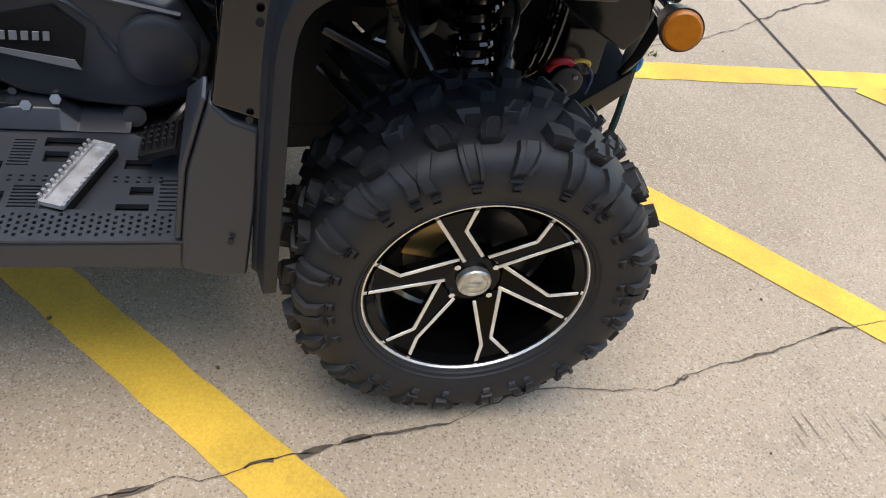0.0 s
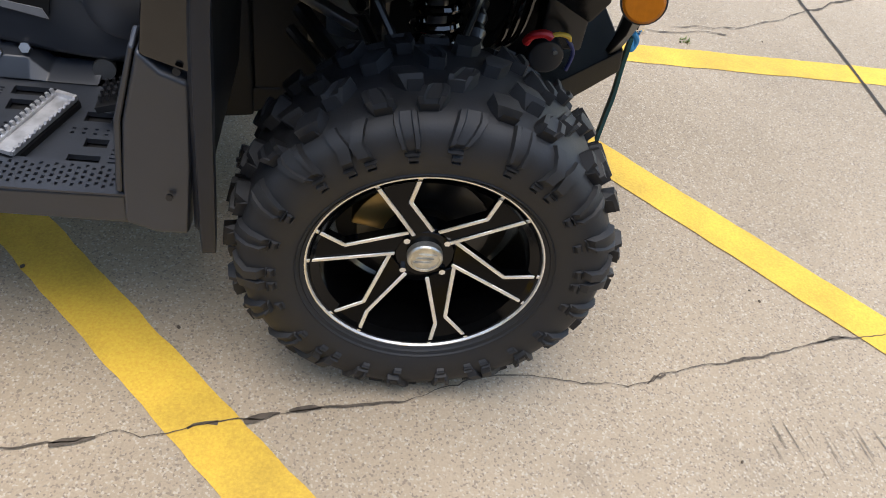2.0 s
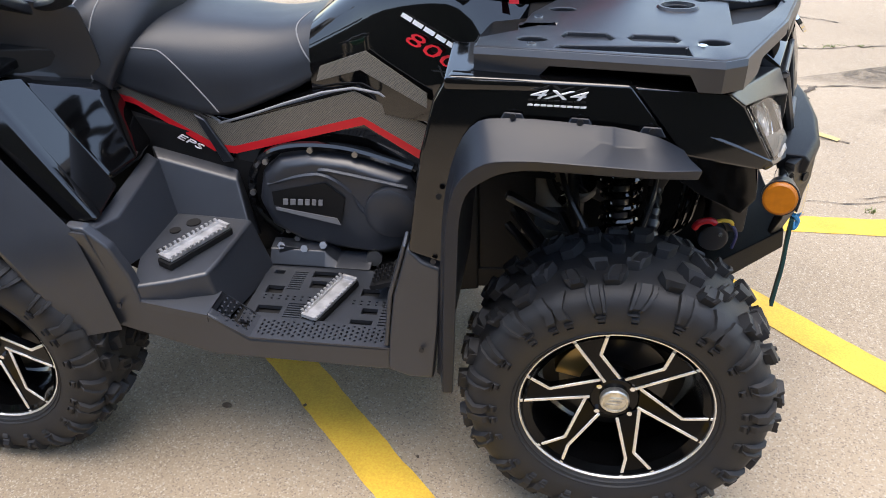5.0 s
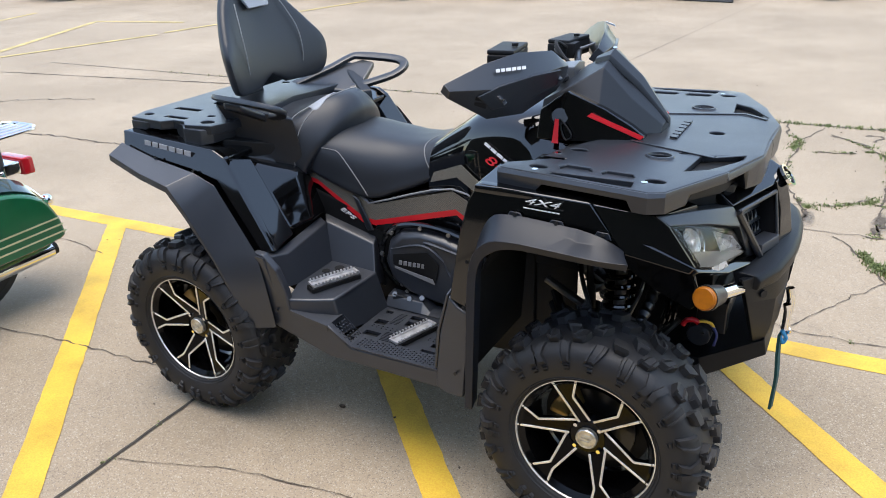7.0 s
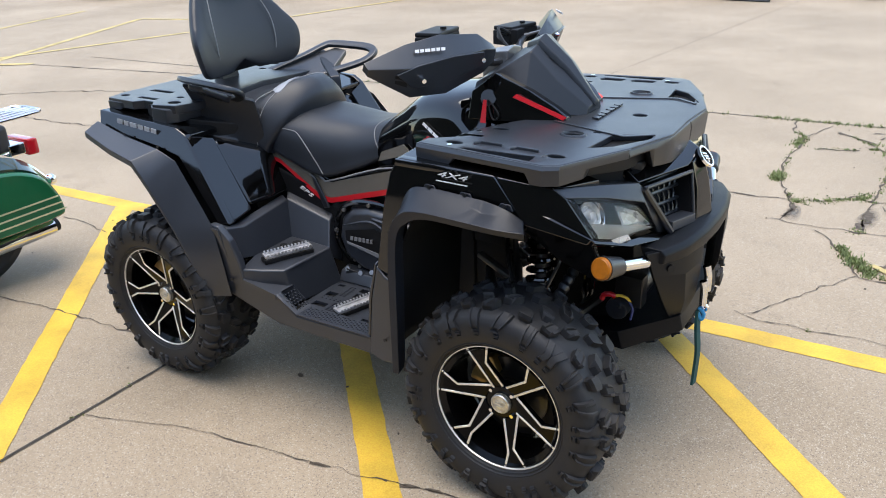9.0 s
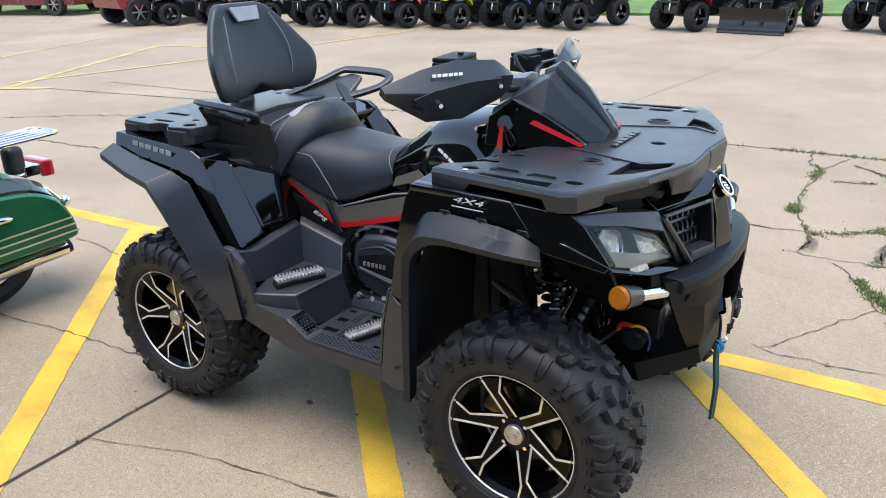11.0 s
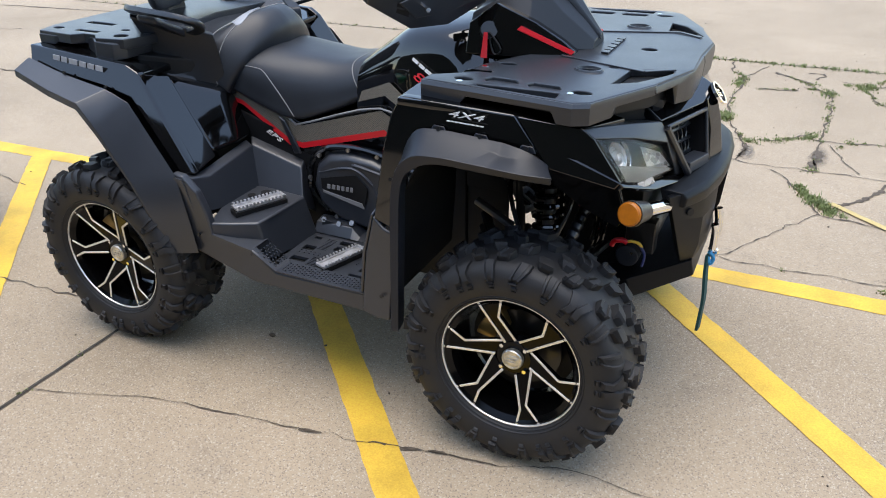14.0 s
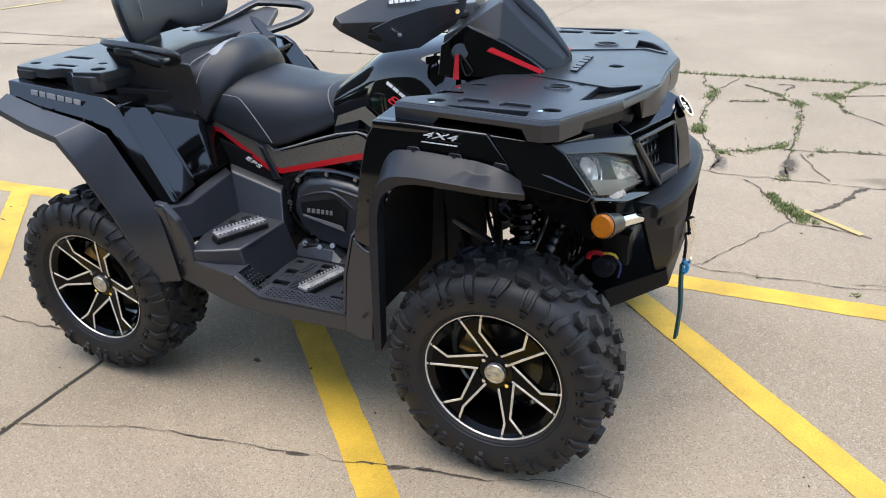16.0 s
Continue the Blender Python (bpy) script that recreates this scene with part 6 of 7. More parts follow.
# grab rails: a broad arm with a loop on each side of the passenger
for s in (1, -1):
    pn = Vector((-0.05, 0.50 * s, 0.86))
    bm = bmesh.new()
    flat_bar(bm, smooth_path([P(*p, s) for p in ((-1.56, 0.200, 1.055), (-1.47, 0.320, 1.105), (-1.425, 0.392, 1.136), (-1.385, 0.420, 1.143), (-1.235, 0.434, 1.138), (-1.175, 0.422, 1.128), (-1.158, 0.392, 1.112), (-1.185, 0.352, 1.088), (-1.27, 0.296, 1.060), (-1.33, 0.255, 1.045))], 3), 0.036, 0.021, pn)
    rail = part("grab_rail", bm, RACKM, atv, "black moulded grab rail", sharp=50)
    bm = bmesh.new()
    loft(bm, [[P(-1.62, 0.16, 1.045, s), P(-1.60, 0.235, 1.065, s), P(-1.60, 0.235, 1.035, s), P(-1.62, 0.16, 1.015, s)],
              [P(-1.46, 0.20, 1.050, s), P(-1.455, 0.345, 1.106, s), P(-1.455, 0.345, 1.080, s), P(-1.46, 0.20, 1.02, s)],
              [P(-1.36, 0.22, 1.040, s), P(-1.375, 0.418, 1.131, s), P(-1.375, 0.418, 1.108, s), P(-1.36, 0.22, 1.005, s)],
              [P(-1.29, 0.235, 1.035, s), P(-1.310, 0.410, 1.124, s), P(-1.310, 0.410, 1.100, s), P(-1.29, 0.235, 1.0, s)]])
    bevel(bm, 0.008, 2)
    part("rail_arm", bm, RACKM, rail)
    # tall side panel under the rail, down to the seat's foot
    bm = bmesh.new()
    rws = []
    for secs in (((-1.425, 0.405, 1.118), (-1.33, 0.330, 1.085), (-1.225, 0.252, 1.045)), ((-1.412, 0.372, 1.040), (-1.325, 0.315, 1.020), (-1.215, 0.246, 0.985)),
                 ((-1.372, 0.362, 0.960), (-1.300, 0.305, 0.930), (-1.212, 0.236, 0.905)), ((-1.330, 0.372, 0.900), (-1.27, 0.300, 0.870), (-1.222, 0.222, 0.850))):
        rws.append([P(*p, s) for p in secs] + [P(p[0] - 0.03, p[1] - 0.03, p[2], s) for p in reversed(secs)])
    lines = [smooth_path([r[i] for r in rws], 3) for i in range(6)]
    loft(bm, [[ln[j] for ln in lines] for j in range(len(lines[0]))])
    bevel(bm, 0.006, 2)
    part("rail_panel", bm, PODM, rail, "tall black panel beside the passenger seat")

# rear rack
def rack_top(name, half, holes, z, depth, label):
    bm = bmesh.new()
    outer = half + [(x, -w) for x, w in reversed(half) if abs(w) > 1e-6]
    holed_plate(bm, outer, holes, lambda u, v, d: Vector((u, v, z - d)), depth)
    bevel(bm, 0.004, 2, 60)
    return part(name, bm, RACKM, atv, label)


def both(hs):
    return hs + [[(u, -v) for u, v in h][::-1] for h in hs]


rr = rack_top("rear_rack", [(-1.80, 0.0), (-1.80, 0.40), (-1.775, 0.475), (-1.62, 0.485), (-1.59, 0.455), (-1.54, 0.455), (-1.50, 0.490), (-1.40, 0.470), (-1.37, 0.40), (-1.40, 0.10), (-1.42, 0.0)],
              both([ellipse(-1.745, 0.42, 0.020, 0.014), ellipse(-1.45, 0.43, 0.026, 0.020), rect(-1.66, 0.41, -1.56, 0.43), ellipse(-1.50, 0.36, 0.016, 0.011), rect(-1.72, 0.30, -1.60, 0.325), ellipse(-1.62, 0.20, 0.018, 0.013)]), 1.058, 0.032, "black plastic rear cargo rack")
for s in (1, -1):
    bm = bmesh.new()
    loft(bm, [[P(x, w0, zt, s), P(x, w1, zt - 0.004, s), P(x, w1 + 0.004, zb, s), P(x, w0, zb, s)] for x, w0, w1, zt, zb in ((-1.58, 0.30, 0.452, 1.052, 1.010), (-1.545, 0.30, 0.462, 1.052, 0.994), (-1.50, 0.30, 0.496, 1.052, 0.992), (-1.43, 0.30, 0.492, 1.050, 0.992), (-1.405, 0.30, 0.455, 1.046, 0.994), (-1.395, 0.30, 0.38, 1.044, 0.996))])
    bevel(bm, 0.005, 2)
    part("rack_corner_block", bm, RACKM, rr, "deep corner block of the rear rack")
    bm = bmesh.new()
    loft(bm, [[P(x, w0, 1.050, s), P(x, w1, 1.048, s), P(x, w1, zb, s), P(x, w0, zb, s)] for x, w0, w1, zb in ((-1.798, 0.33, 0.415, 1.018), (-1.772, 0.33, 0.482, 1.018), (-1.70, 0.33, 0.486, 1.018), (-1.68, 0.33, 0.482, 1.030))])
    bevel(bm, 0.004, 2)
    part("rack_corner_block", bm, RACKM, rr)
hull("rear_rack_frame", [[(x, 0, 1.03), (x, w, 1.03), (x, w - 0.02, 0.995), (x, 0, 0.995)] for x, w in ((-1.76, 0.42), (-1.45, 0.42), (-1.41, 0.38))], DARK)

# front rack
fr = [(-0.06, 0.0), (-0.075, 0.10), (-0.16, 0.22), (-0.215, 0.335), (-0.235, 0.44), (-0.300, 0.485), (-0.302, 0.532), (0.110, 0.580), (0.145, 0.560), (0.250, 0.352), (0.300, 0.20), (0.312, 0.165), (0.305, 0.0)]
fh = both([ellipse(-0.205, 0.490, 0.026, 0.013), ellipse(-0.155, 0.308, 0.026, 0.012), ellipse(0.063, 0.287, 0.032, 0.020), ellipse(0.104, 0.492, 0.026, 0.015), ellipse(0.115, 0.235, 0.012, 0.007),
           [(-0.165, 0.536), (-0.158, 0.521), (0.057, 0.517), (0.060, 0.562)], [(-0.155, 0.468), (-0.145, 0.448), (-0.075, 0.452), (-0.062, 0.478), (-0.072, 0.490), (-0.145, 0.486)], [(-0.040, 0.474), (-0.030, 0.456), (0.040, 0.462), (0.050, 0.482), (0.040, 0.496), (-0.030, 0.490)],
           [(0.150, 0.386), (0.164, 0.242), (0.266, 0.196), (0.270, 0.236), (0.202, 0.352)], rect(-0.235, 0.395, -0.165, 0.410)]) + [ellipse(0.158, 0.0, 0.022, 0.017)]
rack_top("front_rack", fr, fh, 1.072, 0.018, "black plastic front cargo rack with slots")
hull("front_rack_skirt", [[(x, 0, 1.050), (x, w, 1.056), (x, w - 0.012, zb), (x, 0, zb)] for x, w, zb in ((-0.225, 0.425, 1.03), (-0.20, 0.52, 1.03), (0.112, 0.560, 1.025), (0.140, 0.540, 1.02), (0.235, 0.335, 1.00), (0.275, 0.17, 1.00))], DARK)
for s in (1, -1):
    bm = bmesh.new()
    edge = [(-0.302, 0.486, 1.026), (-0.303, 0.535, 1.026), (-0.190, 0.5484, 1.026), (-0.172, 0.5505, 1.046), (0.058, 0.578, 1.046), (0.074, 0.580, 1.018), (0.110, 0.584, 1.018), (0.148, 0.563, 1.018), (0.182, 0.495, 1.022), (0.188, 0.483, 1.046), (0.253, 0.354, 1.046)]
    rws = []
    for x, w, zb in edge:
        rws.append([P(x, w, 1.070, s), P(x, w + 0.006, 1.060, s), P(x, w + 0.004, zb, s), P(x, w - 0.02, zb, s), P(x, w - 0.02, 1.070, s)])
    loft(bm, rws)
    bevel(bm, 0.004, 2)
    part("rack_edge", bm, RACKM, atv)
    bm = bmesh.new()
    rws = [[P(x, w + 0.002, 1.068, s), P(x + 0.004, w + 0.006, 1.05, s), P(x, w, zb, s), P(x - 0.025, w - 0.02, zb, s), P(x - 0.025, w - 0.02, 1.068, s)] for x, w, zb in ((0.252, 0.354, 1.046), (0.280, 0.266, 1.046), (0.286, 0.250, 0.996), (0.302, 0.202, 0.992), (0.314, 0.166, 0.990), (0.312, 0.0, 0.990))]
    loft(bm, rws)
    bevel(bm, 0.004, 2)
    part("rack_edge", bm, RACKM, atv)
    bm = bmesh.new()
    for x, w in ((-0.205, 0.518), (0.082, 0.512), (-0.20, 0.36)):
        disc(bm, P(x, w, 1.0715, s), 0.0085, 0.002, (0, 0, 1), 10)
    part("rack_bolts", bm, CHROME, atv, "bright rack bolts", kind="stuff")
    # floors of the shallow pockets, and a raised ring round the middle hole
    for fl in ([(-0.160, 0.440), (-0.055, 0.440), (-0.055, 0.494), (-0.160, 0.494)], [(-0.045, 0.450), (0.055, 0.450), (0.055, 0.500), (-0.045, 0.500)], [(-0.172, 0.508), (0.066, 0.508), (0.066, 0.560), (-0.172, 0.535)]):
        bm = bmesh.new()
        solid(bm, [P(x, w, 1.064 if w < 0.505 and fl[0][1] < 0.5 else 1.058, s) for x, w in fl], (0, 0, -0.004))
        part("rack_pocket", bm, RACKM, atv, "shallow moulded pocket")
    bm = bmesh.new()
    lathe(bm, [(0.0, 0.030), (0.006, 0.032), (0.006, 0.037), (0.0, 0.041)], 32, Matrix.Translation(P(0.063, 0.287, 1.071, s)) @ pose(0, 0, 0, 90, 0, 0) @ Matrix.Diagonal((1, 1, 0.75, 1)))
    part("rack_ring", bm, RACKM, atv, "raised ring")
    # raised strips on the rack
    for ln in (((-0.05, 0.17), (0.20, 0.25)), ((0.20, 0.25), (0.27, 0.20))):
        bm = bmesh.new()
        a, b = P(*ln[0], 1.072, s), P(*ln[1], 1.072, s)
        d = (b - a).normalized().cross(Vector((0, 0, 1))) * 0.006
        solid(bm, [a - d, a + d, b + d, b - d], (0, 0, 0.0035))
        bevel(bm, 0.0025, 2)
        part("rack_rib", bm, RACKM, atv)
bars("rack_mark", (0.030, 0.026, 0.036, 0.030, 0.028, 0.030), 0.030, Matrix.Translation((0.055, 0.0, 1.0735)) @ pose(0, 0, 0, 0, 0, 90), RACKM, atv, 0.2, 0.004)
lettering("lettering", "4X4", 0.023, Matrix.Translation((-0.158, -0.5905, 1.008)) @ pose(0, 0, 0, 4.3, 0, 0) @ pose(0, 0, 0, 0, 1.5, 0) @ SIDE, WHITE, atv, 0.35, stretch=2.4)
bars("fender_code", (0.0098, 0.0098, 0.0098, 0.0098, 0.0098, 0.0098, 0.0098, 0.0098, 0.0098), 0.0040, Matrix.Translation((-0.155, -0.5925, 0.990)) @ pose(0, 0, 0, 0, 1.5, 0) @ SIDE, WHITE, atv, 0.35)
bars("fender_mark", (0.032, 0.028, 0.040, 0.032, 0.030, 0.032), 0.024, Matrix.Translation((-1.545, -0.5395, 0.985)) @ pose(0, 0, 0, 0, 5, 0) @ SIDE, mat("pale_grey_film", (0.40, 0.40, 0.41), 0.4, var=0.08), atv, 0.2)

# front suspension: coil-over, arms, shafts
for s in (1, -1):
    for xw in (0.0, -BASE):
        top, bot = (P(xw - 0.012, 0.30, 0.86, s), P(xw - 0.004, 0.36, 0.50, s))
        d = bot - top
        bm = bmesh.new()
        pts = []
        q = d.normalized().to_track_quat("Z", "Y").to_matrix()
        for i in range(110):
            t = i / 109
            pts.append(top + d * (0.12 + 0.66 * t) + q @ Vector((0.039 * math.cos(t * 2 * math.pi * 8), 0.039 * math.sin(t * 2 * math.pi * 8), 0)))
        tube(bm, pts, 0.0085, 8)
        sp = part("spring", bm, GLOSS, atv, "black coil spring")
        bm = bmesh.new()
        tube(bm, [top, top + d * 0.15], 0.026, 12)
        tube(bm, [top + d * 0.15, top + d * 0.9], 0.017, 12)
        part("damper", bm, CAST, sp)
        bm = bmesh.new()
        tube(bm, [top + d * 0.79, top + d * 0.83], 0.042, 16)
        part("spring_seat", bm, RED, sp, "red spring seat")
        bm = bmesh.new()
        for z0, z1 in ((0.38, 0.30), (0.52, 0.44)):
            tube(bm, [P(xw - 0.13, 0.16, z0, s), P(xw - 0.01, 0.45, z1, s)], 0.014, 8)
            tube(bm, [P(xw + 0.13, 0.16, z0, s), P(xw + 0.01, 0.45, z1, s)], 0.014, 8)
        part("suspension_arm", bm, STEEL, atv, "black tubular suspension arm")
        bm = bmesh.new()
        tube(bm, smooth_path([P(xw, 0.12, 0.40, s), P(xw, 0.20, 0.39, s), P(xw, 0.46, 0.345, s)]), [0.045, 0.045, 0.045, 0.04, 0.016, 0.016, 0.03, 0.035, 0.04][:9], 12)
        part("drive_shaft", bm, DARK, atv)
    bm = bmesh.new()
    tube(bm, smooth_path([P(0.02, 0.26, 0.84, s), P(0.06, 0.34, 0.72, s), P(0.03, 0.40, 0.60, s), P(0.02, 0.44, 0.45, s)]), 0.006, 7)
    tube(bm, smooth_path([P(-0.10, 0.22, 0.80, s), P(-0.14, 0.30, 0.72, s), P(-0.08, 0.38, 0.62, s)]), 0.007, 7)
    tube(bm, smooth_path([P(0.12, 0.22, 0.80, s), P(0.14, 0.30, 0.70, s), P(0.11, 0.28, 0.58, s)]), 0.008, 7)
    part("hose", bm, STEEL, atv, "black brake hose")
    for pos, sz, rot in (((-0.115, 0.235, 0.735), (0.05, 0.06, 0.10), (10, 25, 0)), ((-0.06, 0.24, 0.64), (0.09, 0.05, 0.03), (0, 30, 10)), ((0.085, 0.24, 0.70), (0.04, 0.05, 0.08), (10, 20, 0)), ((-0.20, 0.27, 0.60), (0.14, 0.03, 0.018), (0, 28, 0))):
        bm = bmesh.new()
        box(bm, P(*pos, s), sz, rot)
        bevel(bm, 0.006, 2)
        part("engine_bracket", bm, CAST, atv, "bare metal bracket in the engine bay")
    bm = bmesh.new()
    disc(bm, P(-0.09, 0.25, 0.69, s), 0.030, 0.05, (0, -s, 0), 16)
    part("hose_clamp", bm, CHROME, atv)
    bm = bmesh.new()
    tube(bm, [P(-0.118, 0.285, 0.74, s), P(-0.112, 0.29, 0.72, s), P(-0.105, 0.295, 0.60, s), P(-0.100, 0.295, 0.575, s)], [0.011, 0.014, 0.014, 0.010], 16)
    part("shock_reservoir", bm, STEEL, atv, "shiny dark shock reservoir")
    # ribbed gearcase, steering rod and bellows seen through the arch
    bm = bmesh.new()
    tube(bm, [P(-0.155, 0.235, 0.742, s), P(-0.150, 0.238, 0.735, s), P(-0.085, 0.262, 0.640, s), P(-0.078, 0.264, 0.630, s)], [0.022, 0.034, 0.034, 0.024], 16)
    for k in range(5):
        c = P(-0.145, 0.240, 0.728, s).lerp(P(-0.092, 0.260, 0.650, s), k / 4)
        d = (P(-0.092, 0.260, 0.650, s) - P(-0.145, 0.240, 0.728, s)).normalized()
        tube(bm, [c - d * 0.003, c + d * 0.003], 0.040, 16)
    part("ribbed_housing", bm, CAST, atv, "ribbed bare metal housing")
    bm = bmesh.new()
    tube(bm, [P(-0.26, 0.22, 0.520, s), P(-0.10, 0.42, 0.462, s)], 0.011, 10)
    tube(bm, [P(-0.24, 0.24, 0.575, s), P(-0.13, 0.40, 0.520, s)], 0.016, 10)
    part("steering_rod", bm, STEEL, atv, "shiny black steering rod")
    bm = bmesh.new()
    rr_b = [0.019 if k % 2 else 0.014 for k in range(11)]
    tube(bm, [P(0.075, 0.235, 0.66, s).lerp(P(0.060, 0.36, 0.585, s), k / 10) for k in range(11)], rr_b, 14)
    part("bellows", bm, RACKM, atv, "ribbed rubber boot")
    bm = bmesh.new()
    for k in range(3):
        tube(bm, smooth_path([P(0.13 + 0.014 * k, 0.30, 0.84, s), P(0.125 + 0.016 * k, 0.315, 0.72, s), P(0.12 + 0.012 * k, 0.30, 0.60, s), P(0.10, 0.27, 0.54, s)]), 0.0055, 8)
    part("hose", bm, GLOSS, atv, "shiny black hoses")
    bm = bmesh.new()
    disc(bm, P(-0.012, 0.315, 0.79, s), 0.018, 0.03, (0, 0, 1), 12)
    part("shock_nut", bm, GOLD, atv, "brass shock nut")
    bm = bmesh.new()
    loft(bm, [[P(-0.225, 0.25, 0.555, s), P(-0.225, 0.28, 0.552, s), P(-0.225, 0.28, 0.535, s), P(-0.225, 0.25, 0.535, s)], [P(-0.17, 0.25, 0.533, s), P(-0.17, 0.285, 0.530, s), P(-0.17, 0.285, 0.515, s), P(-0.17, 0.25, 0.515, s)], [P(-0.115, 0.25, 0.528, s), P(-0.115, 0.29, 0.526, s), P(-0.115, 0.29, 0.510, s), P(-0.115, 0.25, 0.510, s)]])
    bevel(bm, 0.004, 2)
    part("knuckle_arm", bm, CAST, atv, "bare metal steering arm")

# steering pod, bars, guards
pod = [
    [(-0.330, 0, 1.190), (-0.330, 0.150, 1.165), (-0.330, 0.185, 1.10), (-0.330, 0, 1.08)],
    [(-0.240, 0, 1.250), (-0.240, 0.125, 1.215), (-0.240, 0.195, 1.115), (-0.240, 0, 1.08)],
    [(-0.165, 0, 1.290), (-0.165, 0.095, 1.262), (-0.150, 0.180, 1.100), (-0.165, 0, 1.07)],
    [(-0.075, 0, 1.215), (-0.080, 0.085, 1.175), (-0.075, 0.130, 1.078), (-0.075, 0, 1.06)],
    [(0.015, 0, 1.100), (0.010, 0.045, 1.092), (0.010, 0.060, 1.068), (0.01, 0, 1.06)]]
hull("steering_pod", pod, PODM, "faceted black steering pod", 0.004, 2)
hull("pod_ridge", [[(-0.215, 0, 1.276), (-0.215, 0.020, 1.272), (-0.215, 0.024, 1.255), (-0.215, 0, 1.25)], [(-0.162, 0, 1.302), (-0.162, 0.045, 1.290), (-0.162, 0.052, 1.268), (-0.162, 0, 1.26)],
                   [(-0.072, 0, 1.226), (-0.072, 0.034, 1.212), (-0.072, 0.040, 1.190), (-0.072, 0, 1.19)], [(0.018, 0, 1.108), (0.018, 0.012, 1.104), (0.018, 0.016, 1.09), (0.018, 0, 1.085)]], PODM, "raised hood ridge", 0.003, 2)
for s in (1, -1):
    bm = bmesh.new()
    solid(bm, [P(-0.178, 0.191, 1.136, s), P(-0.166, 0.187, 1.146, s), P(-0.022, 0.140, 1.078, s), P(-0.030, 0.148, 1.069, s)], (0.004, -0.010 * s, 0.004))
    part("pod_stripe", bm, RED, atv, "red stripe on the pod")
    bm = bmesh.new()
    loft(bm, [[P(x, wt, zt, s), P(x, wb, zb, s), P(x, wb - 0.035, zb, s), P(x, wt - 0.035, zt - 0.004, s)]
              for x, wt, zt, wb, zb in ((-0.325, 0.186, 1.145, 0.214, 1.062), (-0.245, 0.178, 1.204, 0.210, 1.062), (-0.130, 0.176, 1.160, 0.190, 1.064), (-0.055, 0.156, 1.112, 0.166, 1.066), (-0.020, 0.138, 1.080, 0.144, 1.066))])
    bevel(bm, 0.004, 2)
    part("pod_side", bm, GLOSS, atv, "gloss black pod side")
bm = bmesh.new()
tube(bm, smooth_path([P(-0.40, 0.46, 1.235), P(-0.375, 0.30, 1.248), P(-0.33, 0.15, 1.235), P(-0.30, 0.08, 1.215), P(-0.30, -0.08, 1.215), P(-0.33, -0.15, 1.235), P(-0.375, -0.30, 1.248), P(-0.40, -0.46, 1.235)]), 0.012, 10)
hb = part("handlebar", bm, STEEL, atv, "black steel handlebar")
for s in (1, -1):
    bm = bmesh.new()
    tube(bm, [P(-0.41, 0.48, 1.234, s), P(-0.380, 0.335, 1.246, s)], 0.0175, 12)
    part("grip", bm, RUBBER, hb, "black rubber grip")
    # hand guard: a faceted shell with a raised plate
    gd = lambda x, w, z: P(x - 0.016, w + 0.004, z - (0.010 if s > 0 else 0.028), s)
    bm = bmesh.new()
    loft(bm, [[gd(-0.420, 0.575, 1.300), gd(-0.400, 0.582, 1.284), gd(-0.412, 0.572, 1.262), gd(-0.440, 0.560, 1.276)],
              [gd(-0.355, 0.470, 1.338), gd(-0.318, 0.485, 1.275), gd(-0.352, 0.462, 1.186), gd(-0.400, 0.455, 1.260)],
              [gd(-0.300, 0.375, 1.355), gd(-0.255, 0.385, 1.290), gd(-0.290, 0.365, 1.184), gd(-0.345, 0.360, 1.260)],
              [gd(-0.255, 0.235, 1.340), gd(-0.222, 0.240, 1.296), gd(-0.245, 0.220, 1.222), gd(-0.290, 0.225, 1.260)],
              [gd(-0.250, 0.160, 1.300), gd(-0.230, 0.162, 1.284), gd(-0.244, 0.154, 1.245), gd(-0.285, 0.165, 1.260)]])
    bevel(bm, 0.003, 2)
    hg = part("hand_guard", bm, RACKM, hb, "black faceted hand guard")
    bm = bmesh.new()
    front = [gd(-0.352, 0.520, 1.262), gd(-0.312, 0.470, 1.282), gd(-0.252, 0.378, 1.296), gd(-0.222, 0.255, 1.292), gd(-0.236, 0.245, 1.246), gd(-0.280, 0.362, 1.222), gd(-0.338, 0.462, 1.215)]
    solid(bm, [p + Vector((0.006, -0.004 * s, 0.0)) for p in front], Vector((-0.012, 0.010 * s, 0)))
    bevel(bm, 0.002, 1)
    part("guard_plate", bm, RACKM, hg, "raised plate")
    qa, qb, qc, qd = gd(-0.400, 0.582, 1.284), gd(-0.318, 0.485, 1.275), gd(-0.352, 0.462, 1.186), gd(-0.412, 0.572, 1.262)
    vn = (qb - qa).cross(qd - qa).normalized()
    vn = vn if vn.y * s < 0 else -vn
    for u0, u1, v0, v1 in ((0.62, 0.92, 0.30, 0.42), (0.62, 0.90, 0.52, 0.66)):
        bm = bmesh.new()
        solid(bm, [qa.lerp(qb, u).lerp(qd.lerp(qc, u), v) + vn * 0.0016 for u, v in ((u0, v0), (u1, v0 - 0.04), (u1, v1), (u0, v1))], -vn * 0.006)
        part("guard_vent", bm, DARK, hg, "dark vent slot")
    gm = Matrix.Translation(P(-0.312, 0.432, 1.309, s)) @ (Vector((0.72, -0.55 * s, 0.42)).to_track_quat("Z", "Y").to_matrix().to_4x4())
    bars("guard_mark", (0.013, 0.012, 0.016, 0.013, 0.012, 0.013), 0.012, gm, WHITE, hb, 0.2)
    bm = bmesh.new()
    for p in ((-0.328, 0.452, 1.228), (-0.246, 0.255, 1.258)):
        disc(bm, P(*p, s), 0.0065, 0.014, (0.75, -0.6 * s, -0.1), 10)
